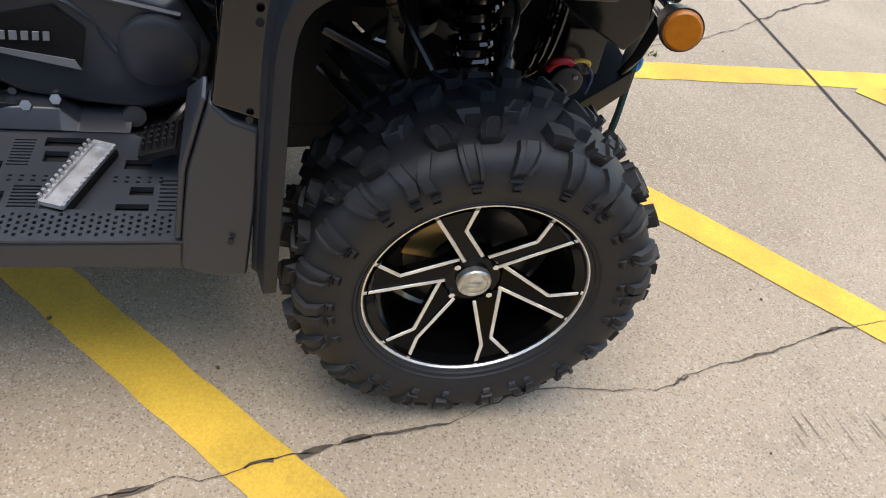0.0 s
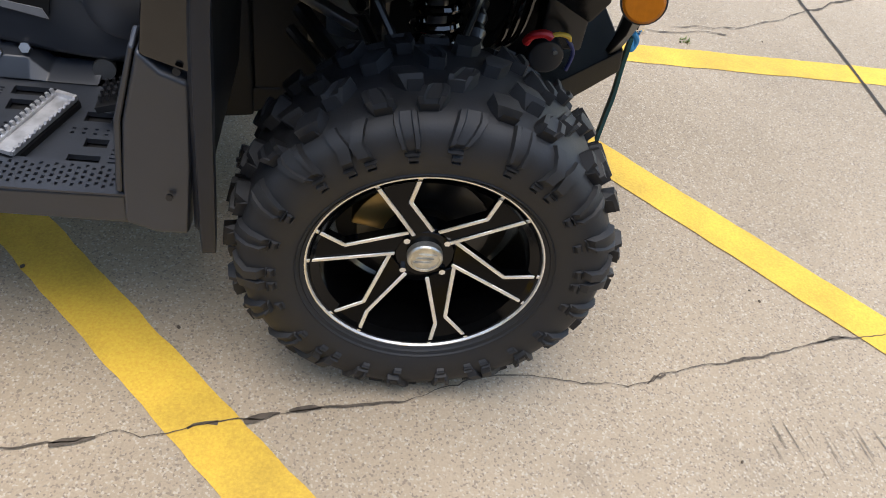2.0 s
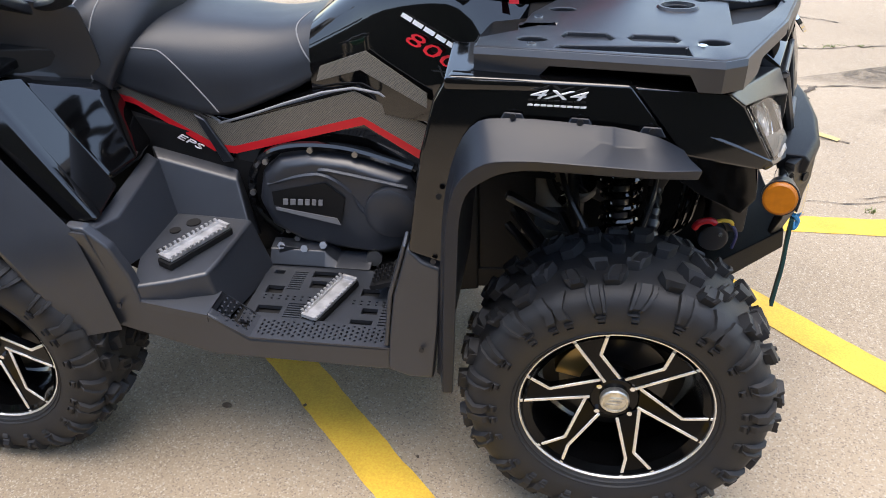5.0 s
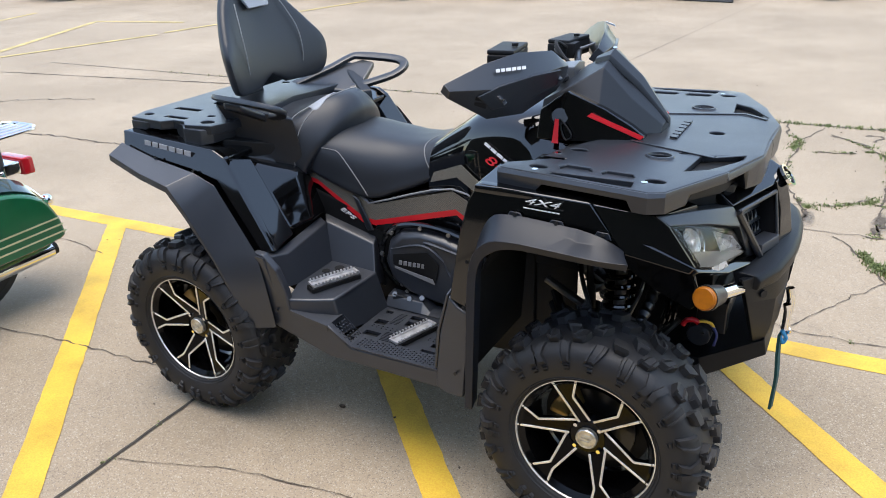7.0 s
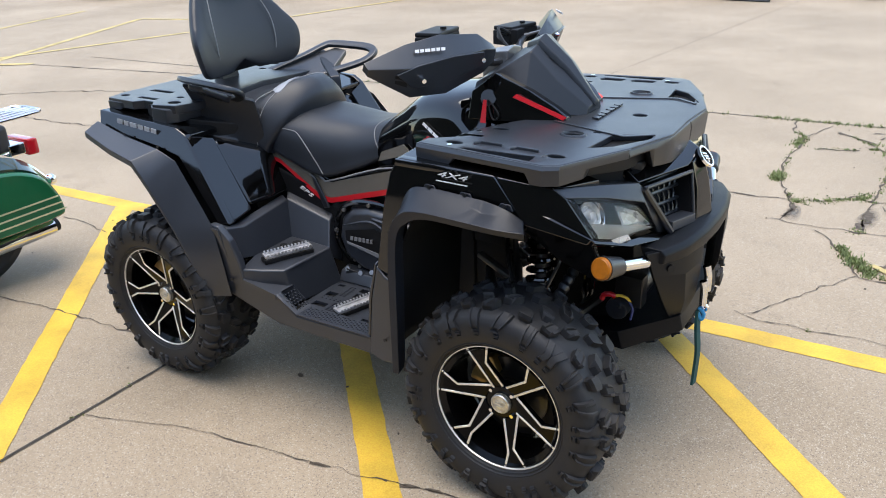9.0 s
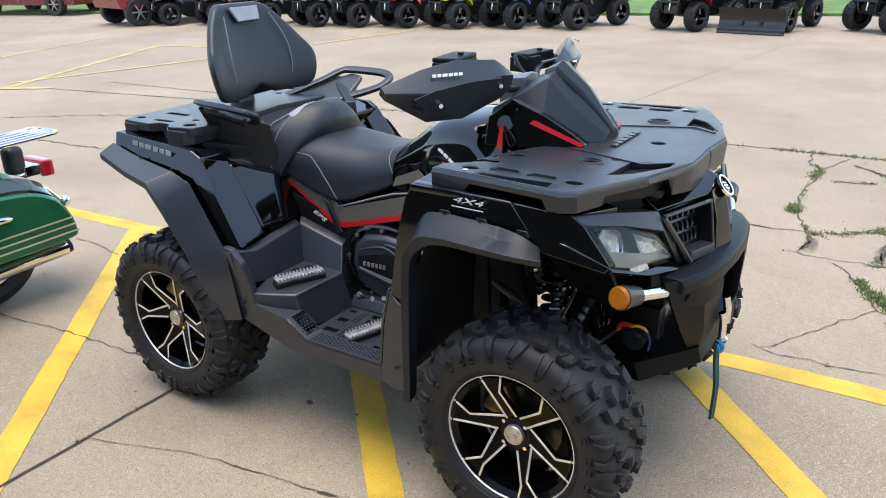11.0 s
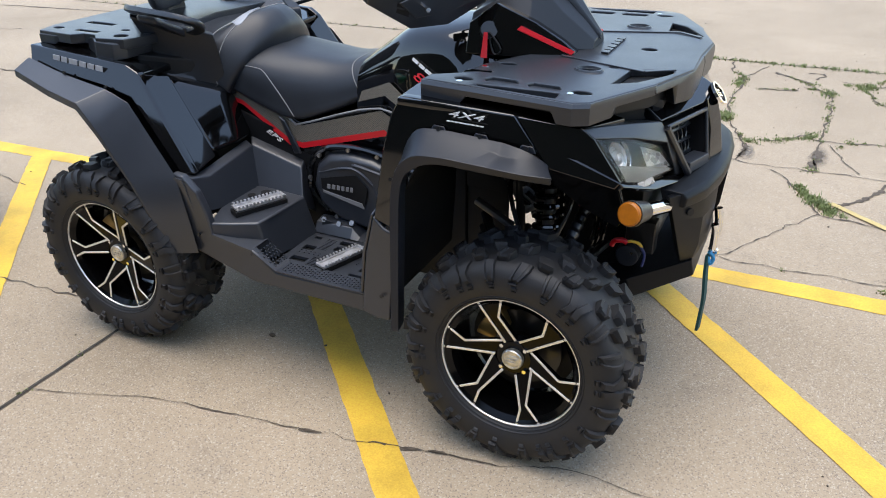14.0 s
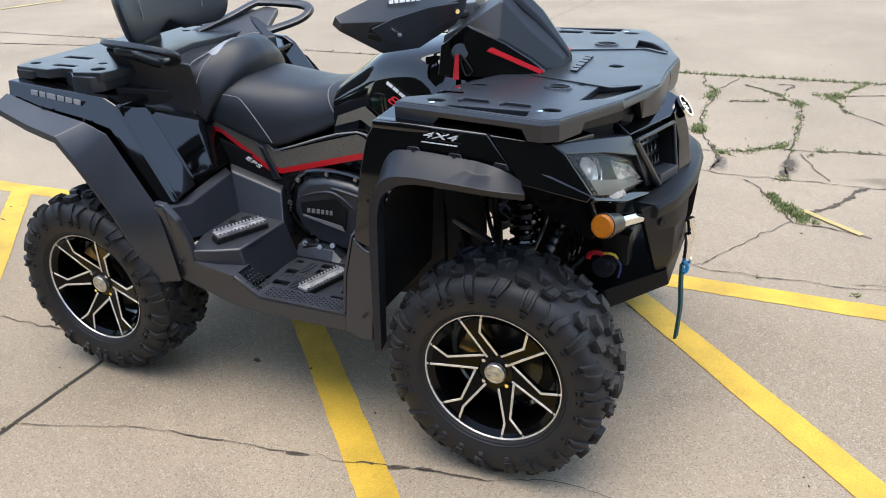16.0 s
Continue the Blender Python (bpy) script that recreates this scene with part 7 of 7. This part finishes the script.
    part("guard_bolts", bm, CHROME, hb, "bright steel bolt", kind="stuff")
    # lever and reservoir
    bm = bmesh.new()
    RZ = 0.0 if s > 0 else -0.05
    box(bm, P(-0.400, 0.255, 1.300 + RZ, s), (0.075, 0.17, 0.05), (0, 0, 8 * s))
    box(bm, P(-0.400, 0.255, 1.331 + RZ, s), (0.080, 0.155, 0.014), (0, 0, 8 * s))
    box(bm, P(-0.375, 0.20, 1.255, s), (0.05, 0.06, 0.05))
    bevel(bm, 0.005, 2)
    disc(bm, P(-0.375, 0.26, 1.340 + RZ, s), 0.010, 0.008, (0, 0, 1), 8)
    part("brake_reservoir", bm, DARK, hb, "black brake fluid reservoir")
    bm = bmesh.new()
    tube(bm, smooth_path([P(-0.36, 0.22, 1.25, s), P(-0.335, 0.32, 1.255, s), P(-0.36, 0.45, 1.245, s)]), 0.006, 8)
    part("brake_lever", bm, CAST, hb, "bare metal brake lever")
    bm = bmesh.new()
    for k in range(3):
        tube(bm, smooth_path([P(-0.37, 0.18 + 0.012 * k, 1.26, s), P(-0.40, 0.13, 1.29 - 0.012 * k, s), P(-0.35, 0.08, 1.25, s), P(-0.28, 0.06, 1.20, s)]), 0.0055, 7)
    part("cable", bm, DARK, hb, "black control cable")
hull("bar_clamp", [[(-0.36, 0, 1.24), (-0.36, 0.05, 1.24), (-0.36, 0.06, 1.12), (-0.36, 0, 1.12)], [(-0.27, 0, 1.26), (-0.27, 0.05, 1.25), (-0.27, 0.06, 1.12), (-0.27, 0, 1.12)]], CAST, "bare metal bar clamp", 0.006)
# ignition with key, red tag and loop
bm = bmesh.new()
disc(bm, (-0.270, -0.180, 1.122), 0.024, 0.03, (0.5, -0.8, 0.4), 18)
ig = part("ignition_switch", bm, STEEL, atv, "round ignition switch")
bm = bmesh.new()
solid(bm, [(-0.266, -0.217, 1.128), (-0.254, -0.217, 1.128), (-0.246, -0.240, 1.062), (-0.266, -0.240, 1.062)], (0.001, -0.003, 0))
part("key_tag", bm, RED, ig, "red fabric key tag")
bm = bmesh.new()
tube(bm, smooth_path([(-0.252, -0.210, 1.128), (-0.226, -0.212, 1.10), (-0.216, -0.212, 1.078), (-0.232, -0.216, 1.068), (-0.246, -0.212, 1.09), (-0.254, -0.210, 1.126)]), 0.003, 6)
part("key_loop", bm, DARK, ig, "black cord loop")


# ---- green touring motorcycle, seen from its rear corner ----
def motorcycle(m):
    b = thing("motorcycle", "dark green touring motorcycle with chrome trim and striped side case", "motorcycle", m)

    def bit(name, bm, material, parent=b, label="", sharp=40):
        return part(name, bm, material, parent, label, sharp)

    # side cases: teardrop shells, local x forward, y to the left
    for y0, sg in ((-0.02, 1), (-0.54, -1)):
        bm = bmesh.new()
        prof = smooth_path([(0.0, 0, 0.325), (0.02, 0, 0.42), (0.08, 0, 0.52), (0.18, 0, 0.575), (0.32, 0, 0.60), (0.60, 0, 0.61), (0.70, 0, 0.54), (0.72, 0, 0.40), (0.64, 0, 0.29), (0.30, 0, 0.28), (0.07, 0, 0.285)], 4)[:-1]
        prof += smooth_path([prof[-1], (0.015, 0, 0.298), (0.0, 0, 0.325)], 3)[1:-1]
        c = Vector((0.35, 0, 0.43))
        loft(bm, [[Vector((c.x + (p.x - c.x) * k, y0 + o * sg, c.z + (p.z - c.z) * k)) for p in prof] for o, k in ((-0.24, 0.93), (-0.20, 1.0), (-0.05, 1.0), (-0.015, 0.97), (0.0, 0.90))])
        case = bit("side_case", bm, GREEN, b, "glossy green side case with cream stripes")
        for k in range(3):
            bm = bmesh.new()
            zb = 0.405 - 0.036 * k
            x0 = (0.04, 0.022, 0.012)[k]
            a, e = Vector((x0, y0 + 0.002 * sg, zb - 0.0)), Vector((0.66, y0 + 0.002 * sg, zb - 0.012))
            solid(bm, [a, e, e + Vector((0, 0, 0.008)), a + Vector((0, 0, 0.008))], (0, 0.002 * sg, 0))
            bit("stripe", bm, CREAM, case)
        bm = bmesh.new()
        lidp = [p for p in prof if p.z > 0.515]
        loft(bm, [[Vector((c.x + (p.x - c.x) * k, y0 + o * sg, p.z + h)) for p in lidp] for o, k, h in ((-0.235, 0.90, 0.0), (-0.12, 0.97, 0.06), (-0.03, 0.95, 0.012))])
        bit("lid", bm, mat("dark_green_paint", (0.006, 0.03, 0.02), 0.12, coat=1.0) if sg > 0 else GREEN, case, "dark lid")
        bm = bmesh.new()
        tube(bm, smooth_path([(0.33, y0 + 0.006 * sg, 0.49), (0.40, y0 + 0.014 * sg, 0.497), (0.52, y0 + 0.014 * sg, 0.495), (0.60, y0 + 0.006 * sg, 0.49)]), [0.006, 0.012, 0.016, 0.017, 0.018, 0.018, 0.018, 0.018, 0.017, 0.016, 0.014, 0.010, 0.006], 10)
        bit("latch", bm, CHROME, case, "chrome latch")
        bm = bmesh.new()
        tube(bm, [(0.03, y0 - 0.14 * sg, 0.215), (0.9, y0 - 0.14 * sg, 0.185), (1.3, y0 - 0.16 * sg, 0.20)], 0.042, 18)
        pipe = bit("exhaust_pipe", bm, CHROME, b, "long chrome exhaust pipe")
        bm = bmesh.new()
        tube(bm, [(0.005, y0 - 0.14 * sg, 0.216), (0.029, y0 - 0.14 * sg, 0.215)], 0.036, 18)
        bit("pipe_end", bm, DARK, pipe)
        bm = bmesh.new()
        tube(bm, smooth_path([(0.20, y0 - 0.22 * sg, 0.60), (0.06, y0 - 0.20 * sg, 0.55), (-0.02, y0 - 0.19 * sg, 0.46)]), 0.014, 10)
        arm = bit("signal_arm", bm, CHROME, b, "chrome indicator arm")
        bm = bmesh.new()
        bmesh.ops.create_uvsphere(bm, u_segments=16, v_segments=10, radius=0.030, matrix=Matrix.Translation((-0.045, y0 - 0.18 * sg, 0.445)))
        bit("signal_lamp", bm, CHROME, arm)
    for x, r in ((0.42, 0.31), (2.02, 0.32)):
        bm = bmesh.new()
        lathe(bm, [(-0.05, r - 0.09), (-0.065, r - 0.05), (-0.05, r - 0.01), (0, r), (0.05, r - 0.01), (0.065, r - 0.05), (0.05, r - 0.09), (-0.05, r - 0.09)], 40, Matrix.Translation((x, -0.28, r)))
        w = bit("wheel", bm, RUBBER, b, "black road tyre")
        bm = bmesh.new()
        lathe(bm, [(-0.03, 0.02), (-0.035, r - 0.085), (0.035, r - 0.085), (0.03, 0.02)], 32, Matrix.Translation((x, -0.28, r)))
        bit("rim", bm, CHROME, w)
    bm = bmesh.new()
    rows = []
    for i in range(9):
        t = radians(200 - 20 * i)
        rows.append([Vector((0.42 + rr * math.cos(t), -0.28 + yy, 0.33 + rr * math.sin(t))) for yy, rr in ((-0.10, 0.33), (-0.06, 0.36), (0.06, 0.36), (0.10, 0.33))])
    loft(bm, rows)
    bit("rear_fender", bm, GREEN, b, "dark green rear fender")
    bm = bmesh.new()
    box(bm, (0.0, -0.30, 0.635), (0.06, 0.20, 0.085))
    bevel(bm, 0.012, 2)
    bit("tail_light", bm, REDLENS, b, "red tail light")
    bm = bmesh.new()
    box(bm, (0.075, -0.30, 0.635), (0.09, 0.17, 0.06))
    bevel(bm, 0.008, 2)
    bit("light_bracket", bm, CHROME, b)
    bm = bmesh.new()
    for y in (-0.45, -0.40, -0.35, -0.30, -0.25, -0.20):
        tube(bm, smooth_path([(-0.10 if -0.43 < y < -0.22 else -0.07, y, 0.80), (0.05, y, 0.795), (0.30, y, 0.79)]), 0.008, 8)
    tube(bm, smooth_path([(-0.07, -0.45, 0.80), (-0.105, -0.40, 0.80), (-0.11, -0.325, 0.80), (-0.105, -0.25, 0.80), (-0.07, -0.20, 0.80)]), 0.009, 8)
    tube(bm, [(0.28, -0.40, 0.79), (0.32, -0.40, 0.62)], 0.010, 8)
    tube(bm, [(0.28, -0.14, 0.79), (0.32, -0.14, 0.62)], 0.010, 8)
    bit("luggage_rack", bm, CHROME, b, "chrome tube luggage rack")
    bm = bmesh.new()
    box(bm, (0.14, -0.26, 0.70), (0.09, 0.08, 0.14), (0, 0, 10))
    box(bm, (0.36, -0.28, 0.98), (0.09, 0.26, 0.34), (0, -8, 0))
    box(bm, (0.72, -0.28, 0.74), (0.75, 0.30, 0.12))
    bevel(bm, 0.025, 3)
    bit("seat", bm, SEATM, b, "black padded seat with backrest")
    bm = bmesh.new()
    loft(bm, [[Vector((x, -0.28 + w * math.cos(t), z + h * math.sin(t))) for t in [i * math.pi / 6 for i in range(12)]] for x, w, z, h in ((1.05, 0.10, 0.72, 0.06), (1.25, 0.17, 0.78, 0.12), (1.5, 0.15, 0.80, 0.12), (1.68, 0.07, 0.84, 0.06))])
    bit("fuel_tank", bm, GREEN, b, "dark green fuel tank")
    bm = bmesh.new()
    box(bm, (1.20, -0.28, 0.45), (0.55, 0.30, 0.42))
    bevel(bm, 0.05, 2)
    tube(bm, [(2.02, -0.38, 0.32), (1.74, -0.38, 0.95)], 0.028, 10)
    tube(bm, [(2.02, -0.18, 0.32), (1.74, -0.18, 0.95)], 0.028, 10)
    tube(bm, smooth_path([(1.45, -0.66, 1.02), (1.62, -0.50, 1.06), (1.72, -0.28, 1.02), (1.62, -0.06, 1.06), (1.45, 0.10, 1.02)]), 0.013, 8)
    tube(bm, [(0.80, 0.0, 0.30), (0.90, 0.06, 0.02)], 0.012, 8)
    bit("engine_and_fork", bm, CHROME, b, "chrome engine and fork")
    return b


fx, fy = 0.0, -1.0
motorcycle(Matrix(((fx, -fy, 0, -2.76), (fy, fx, 0, -0.165), (0, 0, 1, 0), (0, 0, 0, 1))))


# ---- the row of parked machines across the yard ----
def parked_quad(m, col, col_name, big=False, plow=False):
    """A parked quad bike: wheels, body, fenders, racks, seat, bumper and bars."""
    paint = mat("body_paint_" + col_name, col, 0.2, coat=0.8)
    m = m @ Matrix.Diagonal((0.86, 0.86, 0.86, 1))
    q = thing("parked_quad_bike", col_name + " quad bike parked in a row across the yard", "quad bike", m, "parked quad bikes")
    k = 1.12 if big else 1.0
    for x in (0.62 * k, -0.62 * k):
        for s in (1, -1):
            w = new("wheel", WHEEL_DATA["tyre"])
            w.parent = q
            w.matrix_local = pose(x, -0.46 * s, 0.315, 0, 0, 0 if s > 0 else 180) @ Matrix.Diagonal((0.93, 1, 0.93, 1))
            for nme, dat in (("rim", WHEEL_DATA["wheel"]), ("hub", WHEEL_DATA["hub"]), ("backing_plate", WHEEL_DATA["backing_plate"])):
                add_part(nme, dat, w)
            for i in range(3):
                add_part("spoke", WHEEL_DATA["spoke_edge"], w, pose(0, 0, 0, 0, 120 * i, 0))
                add_part("spoke", WHEEL_DATA["spoke"], w, pose(0, 0, 0, 0, 120 * i, 0))

    def h(name, secs, material, bev=0.02):
        bm = bmesh.new()
        rows = []
        for sec in secs:
            rows.append([P(*p) for p in sec] + [P(*p, -1) for p in reversed(sec)])
        loft(bm, rows)
        bmesh.ops.remove_doubles(bm, verts=bm.verts, dist=0.0005)
        bevel(bm, bev, 2)
        return part(name, bm, material, q)
    h("frame", [[(x, 0, zt), (x, w, zt), (x, w, zb), (x, 0, zb)] for x, w, zt, zb in ((-0.85, 0.22, 0.7, 0.45), (-0.4, 0.26, 0.62, 0.27), (0.4, 0.26, 0.62, 0.27), (0.86, 0.20, 0.62, 0.42))], DARK)
    for x0, x1 in ((0.22, 0.95), (-0.98, -0.28)):
        mid = (x0 + x1) / 2
        h("fender", [[(x0, 0, 0.80), (x0, 0.50, 0.72), (x0, 0.54, 0.52), (x0 + 0.01, 0.42, 0.52), (x0 + 0.01, 0, 0.70)], [(mid - 0.15, 0, 0.92), (mid - 0.15, 0.54, 0.84), (mid - 0.15, 0.60, 0.72), (mid - 0.15, 0.44, 0.74), (mid - 0.15, 0, 0.76)],
                    [(mid + 0.18, 0, 0.92), (mid + 0.18, 0.52, 0.83), (mid + 0.18, 0.58, 0.72), (mid + 0.18, 0.44, 0.74), (mid + 0.18, 0, 0.76)], [(x1, 0, 0.84), (x1, 0.40, 0.74), (x1, 0.42, 0.66), (x1, 0.36, 0.66), (x1, 0, 0.70)]], paint)
    h("seat", [[(-0.72, 0, 0.98), (-0.72, 0.16, 0.96), (-0.72, 0.18, 0.84), (-0.72, 0, 0.82)], [(-0.2, 0, 0.90), (-0.2, 0.15, 0.88), (-0.2, 0.18, 0.72), (-0.2, 0, 0.7)], [(0.22, 0, 1.0), (0.22, 0.12, 0.97), (0.22, 0.16, 0.72), (0.22, 0, 0.7)]], SEATM, 0.04)
    for x0, x1 in ((0.30, 0.88), (-0.92, -0.50)):
        bm = bmesh.new()
        for i in range(6):
            y = -0.38 + 0.152 * i
            tube(bm, [(x0, y, 0.965), (x1, y, 0.965)], 0.011, 6)
        for x in (x0, x1):
            tube(bm, [(x, -0.42, 0.965), (x, 0.42, 0.965)], 0.013, 6)
        tube(bm, [(x0 + 0.1, 0.2, 0.965), (x0 + 0.1, 0.2, 0.88)], 0.012, 6)
        tube(bm, [(x1 - 0.1, -0.2, 0.965), (x1 - 0.1, -0.2, 0.88)], 0.012, 6)
        part("rack", bm, STEEL, q)
    bm = bmesh.new()
    for y in (-0.20, 0.20):
        tube(bm, smooth_path([(0.70, y, 0.36), (0.92, y, 0.40), (0.97, y * 1.2, 0.62), (0.90, y * 1.2, 0.78)]), 0.020, 8)
    tube(bm, [(0.965, -0.24, 0.62), (0.965, 0.24, 0.62)], 0.020, 8)
    box(bm, (0.90, 0, 0.46), (0.05, 0.34, 0.16))
    part("bumper", bm, STEEL, q)
    bm = bmesh.new()
    tube(bm, [(0.945, 0, 0.62), (0.955, 0.0, 0.50)], 0.014, 8)
    tube(bm, smooth_path([(0.955, 0, 0.50), (0.975, 0, 0.47), (0.96, 0, 0.44), (0.945, 0, 0.46)]), 0.008, 7)
    part("tow_hook", bm, SILVER, q)
    bm = bmesh.new()
    tube(bm, smooth_path([(0.10, -0.42, 1.12), (0.22, -0.2, 1.14), (0.26, 0, 1.10), (0.22, 0.2, 1.14), (0.10, 0.42, 1.12)]), 0.016, 8)
    tube(bm, [(0.26, 0, 1.10), (0.34, 0, 0.86)], 0.03, 8)
    part("handlebar", bm, STEEL, q)
    for s in (1, -1):
        bm = bmesh.new()
        tube(bm, [P(0.62 * k, 0.10, 0.36, s), P(0.62 * k, 0.42, 0.32, s)], 0.018, 8)
        tube(bm, [P(0.55, 0.22, 0.72, s), P(0.60, 0.36, 0.38, s)], 0.030, 10)
        part("suspension", bm, STEEL, q)
    if plow:
        bm = bmesh.new()
        rows = []
        for i in range(7):
            t = i / 6
            x = 1.30 + 0.10 * (t - 0.5) ** 2 * 4
            z = 0.02 + 0.50 * t
            rows.append([Vector((x, -0.70, z)), Vector((x, 0.70, z)), Vector((x - 0.02, 0.70, z)), Vector((x - 0.02, -0.70, z))])
        loft(bm, rows)
        box(bm, (1.37, 0, 0.05), (0.015, 1.42, 0.10))
        box(bm, (1.0, 0.2, 0.22), (0.7, 0.06, 0.06))
        box(bm, (1.0, -0.2, 0.22), (0.7, 0.06, 0.06))
        part("plow_blade", bm, STEEL, q, "dark steel snow plow blade")
    return q


face = math.degrees(math.atan2(-0.93, -0.36))
row = ((-15.5, 10.95, (0.02, 0.03, 0.05), "dark blue", 0), (-14.2, 11.3, (0.08, 0.008, 0.02), "dark red", 0), (-12.85, 11.65, (0.10, 0.10, 0.11), "grey", 0),
       (-11.55, 11.85, (0.25, 0.25, 0.26), "silver", 0), (-10.5, 12.0, (0.006, 0.03, 0.02), "dark green", 0), (-9.35, 12.2, (0.40, 0.012, 0.015), "red", 0), (-8.15, 12.35, (0.45, 0.50, 0.02), "lime yellow", 0),
       (-7.0, 12.7, (0.03, 0.10, 0.35), "blue", 0), (-5.75, 12.95, (0.07, 0.075, 0.085), "graphite", 1), (-3.55, 13.3, (0.30, 0.012, 0.03), "crimson", 0))
for x, y, colr, nm, bg in row:
    parked_quad(pose(x, y, 0, 0, 0, face), colr, nm, bool(bg))
parked_quad(pose(-2.15, 13.65, 0, 0, 0, -101), (0.015, 0.015, 0.017), "black", True, True)
parked_quad(pose(-0.15, 13.9, 0, 0, 0, -128), (0.02, 0.02, 0.022), "charcoal", True)
parked_quad(pose(1.7, 14.2, 0, 0, 0, -112), (0.02, 0.02, 0.022), "charcoal", True)


def road_vehicle(m, col, label, tall=False):
    """A car, or a side-by-side with a cage, far off."""
    paint = mat("car_paint", col, 0.25, coat=0.2)
    c = thing("side_by_side" if tall else "car", label, "utility vehicle" if tall else "car", m)
    k = 0.78 if tall else 1.0
    bm = bmesh.new()
    prof = [(-2.1, 0.30), (-2.15, 0.75), (-1.95, 0.95), (-1.2, 1.0), (-0.7, 1.42), (0.6, 1.42), (1.2, 0.98), (1.95, 0.85), (2.15, 0.70), (2.1, 0.30)]
    if tall:
        prof = [(-2.1, 0.45), (-2.1, 0.95), (-0.9, 0.98), (-0.8, 0.62), (0.3, 0.60), (0.5, 0.98), (1.7, 0.92), (2.0, 0.70), (1.9, 0.42)]
    loft(bm, [[Vector((x * k, y, z)) for x, z in prof] for y in (-0.80, -0.84, 0.84, 0.80)])
    bevel(bm, 0.05, 2)
    part("body", bm, paint, c)
    for x in (-1.3, 1.35):
        for s in (1, -1):
            bm = bmesh.new()
            mm = Matrix.Translation((x * k, 0.76 * s, 0.33))
            lathe(bm, [(-0.10, 0.20), (-0.11, 0.30), (-0.08, 0.33), (0.08, 0.33), (0.11, 0.30), (0.10, 0.20)], 28, mm)
            w = part("wheel", bm, RUBBER, c)
            bm = bmesh.new()
            lathe(bm, [(-0.09, 0.205), (-0.02, 0.19), (-0.02, 0.01), (0.02, 0.01), (0.02, 0.19), (0.09, 0.205)], 24, mm)
            part("wheel_disc", bm, DARK, w)
            bm = bmesh.new()
            disc(bm, (x * k, 0.76 * s + 0.08 * s, 0.33), 0.05, 0.02, (0, s, 0), 16)
            for i in range(6):
                t = i * math.pi / 3
                box(bm, (x * k + 0.11 * math.cos(t), 0.76 * s + 0.095 * s, 0.33 + 0.11 * math.sin(t)), (0.17, 0.02, 0.030), (0, -math.degrees(t), 0))
            part("rim", bm, CAST, w)
    if tall:
        bm = bmesh.new()
        for s in (1, -1):
            tube(bm, smooth_path([P(1.0 * k, 0.70, 0.95, s), P(0.5 * k, 0.66, 1.75, s), P(-0.8 * k, 0.66, 1.80, s), P(-1.1 * k, 0.70, 0.95, s)]), 0.03, 8)
        part("cage", bm, STEEL, c)
    else:
        bm = bmesh.new()
        for s in (1, -1):
            solid(bm, [P(-1.05, 0.845, 1.02, s), P(-0.65, 0.845, 1.36, s), P(0.55, 0.845, 1.36, s), P(1.05, 0.845, 1.00, s)], (0, -0.006 * s, 0))
        part("side_windows", bm, GLASS, c)
    return c


road_vehicle(pose(-16.6, 11.2, 0, 0, 0, face + 8), (0.22, 0.008, 0.010), "red and black side-by-side utility vehicle in the row", True)
road_vehicle(pose(-23.4, 11.9, 0, 0, 0, 12), (0.13, 0.008, 0.014), "dark red car parked at the far side")

# ---- grass verge behind the row ----
bm = bmesh.new()
solid(bm, [(-90, -2.0, 0.06), (-3.5, 15.9, 0.06), (60, 29.0, 0.06), (60, 160, 0.06), (-90, 160, 0.06)], (0, 0, -0.1))
tagged(part("lawn", bm, LAWNM), "green mown grass verge beyond the yard", "lawn", kind="structure")

# ---- plain dark wall, unseen, added behind the camera to darken gloss reflections ----
bm = bmesh.new()
box(bm, (-0.5, -4.0, 1.3), (18.0, 0.25, 2.6))
bevel(bm, 0.02, 2)
tagged(part("reflection_wall", bm, WALLM), "plain dark weathered building wall behind the bays", "wall", kind="structure")
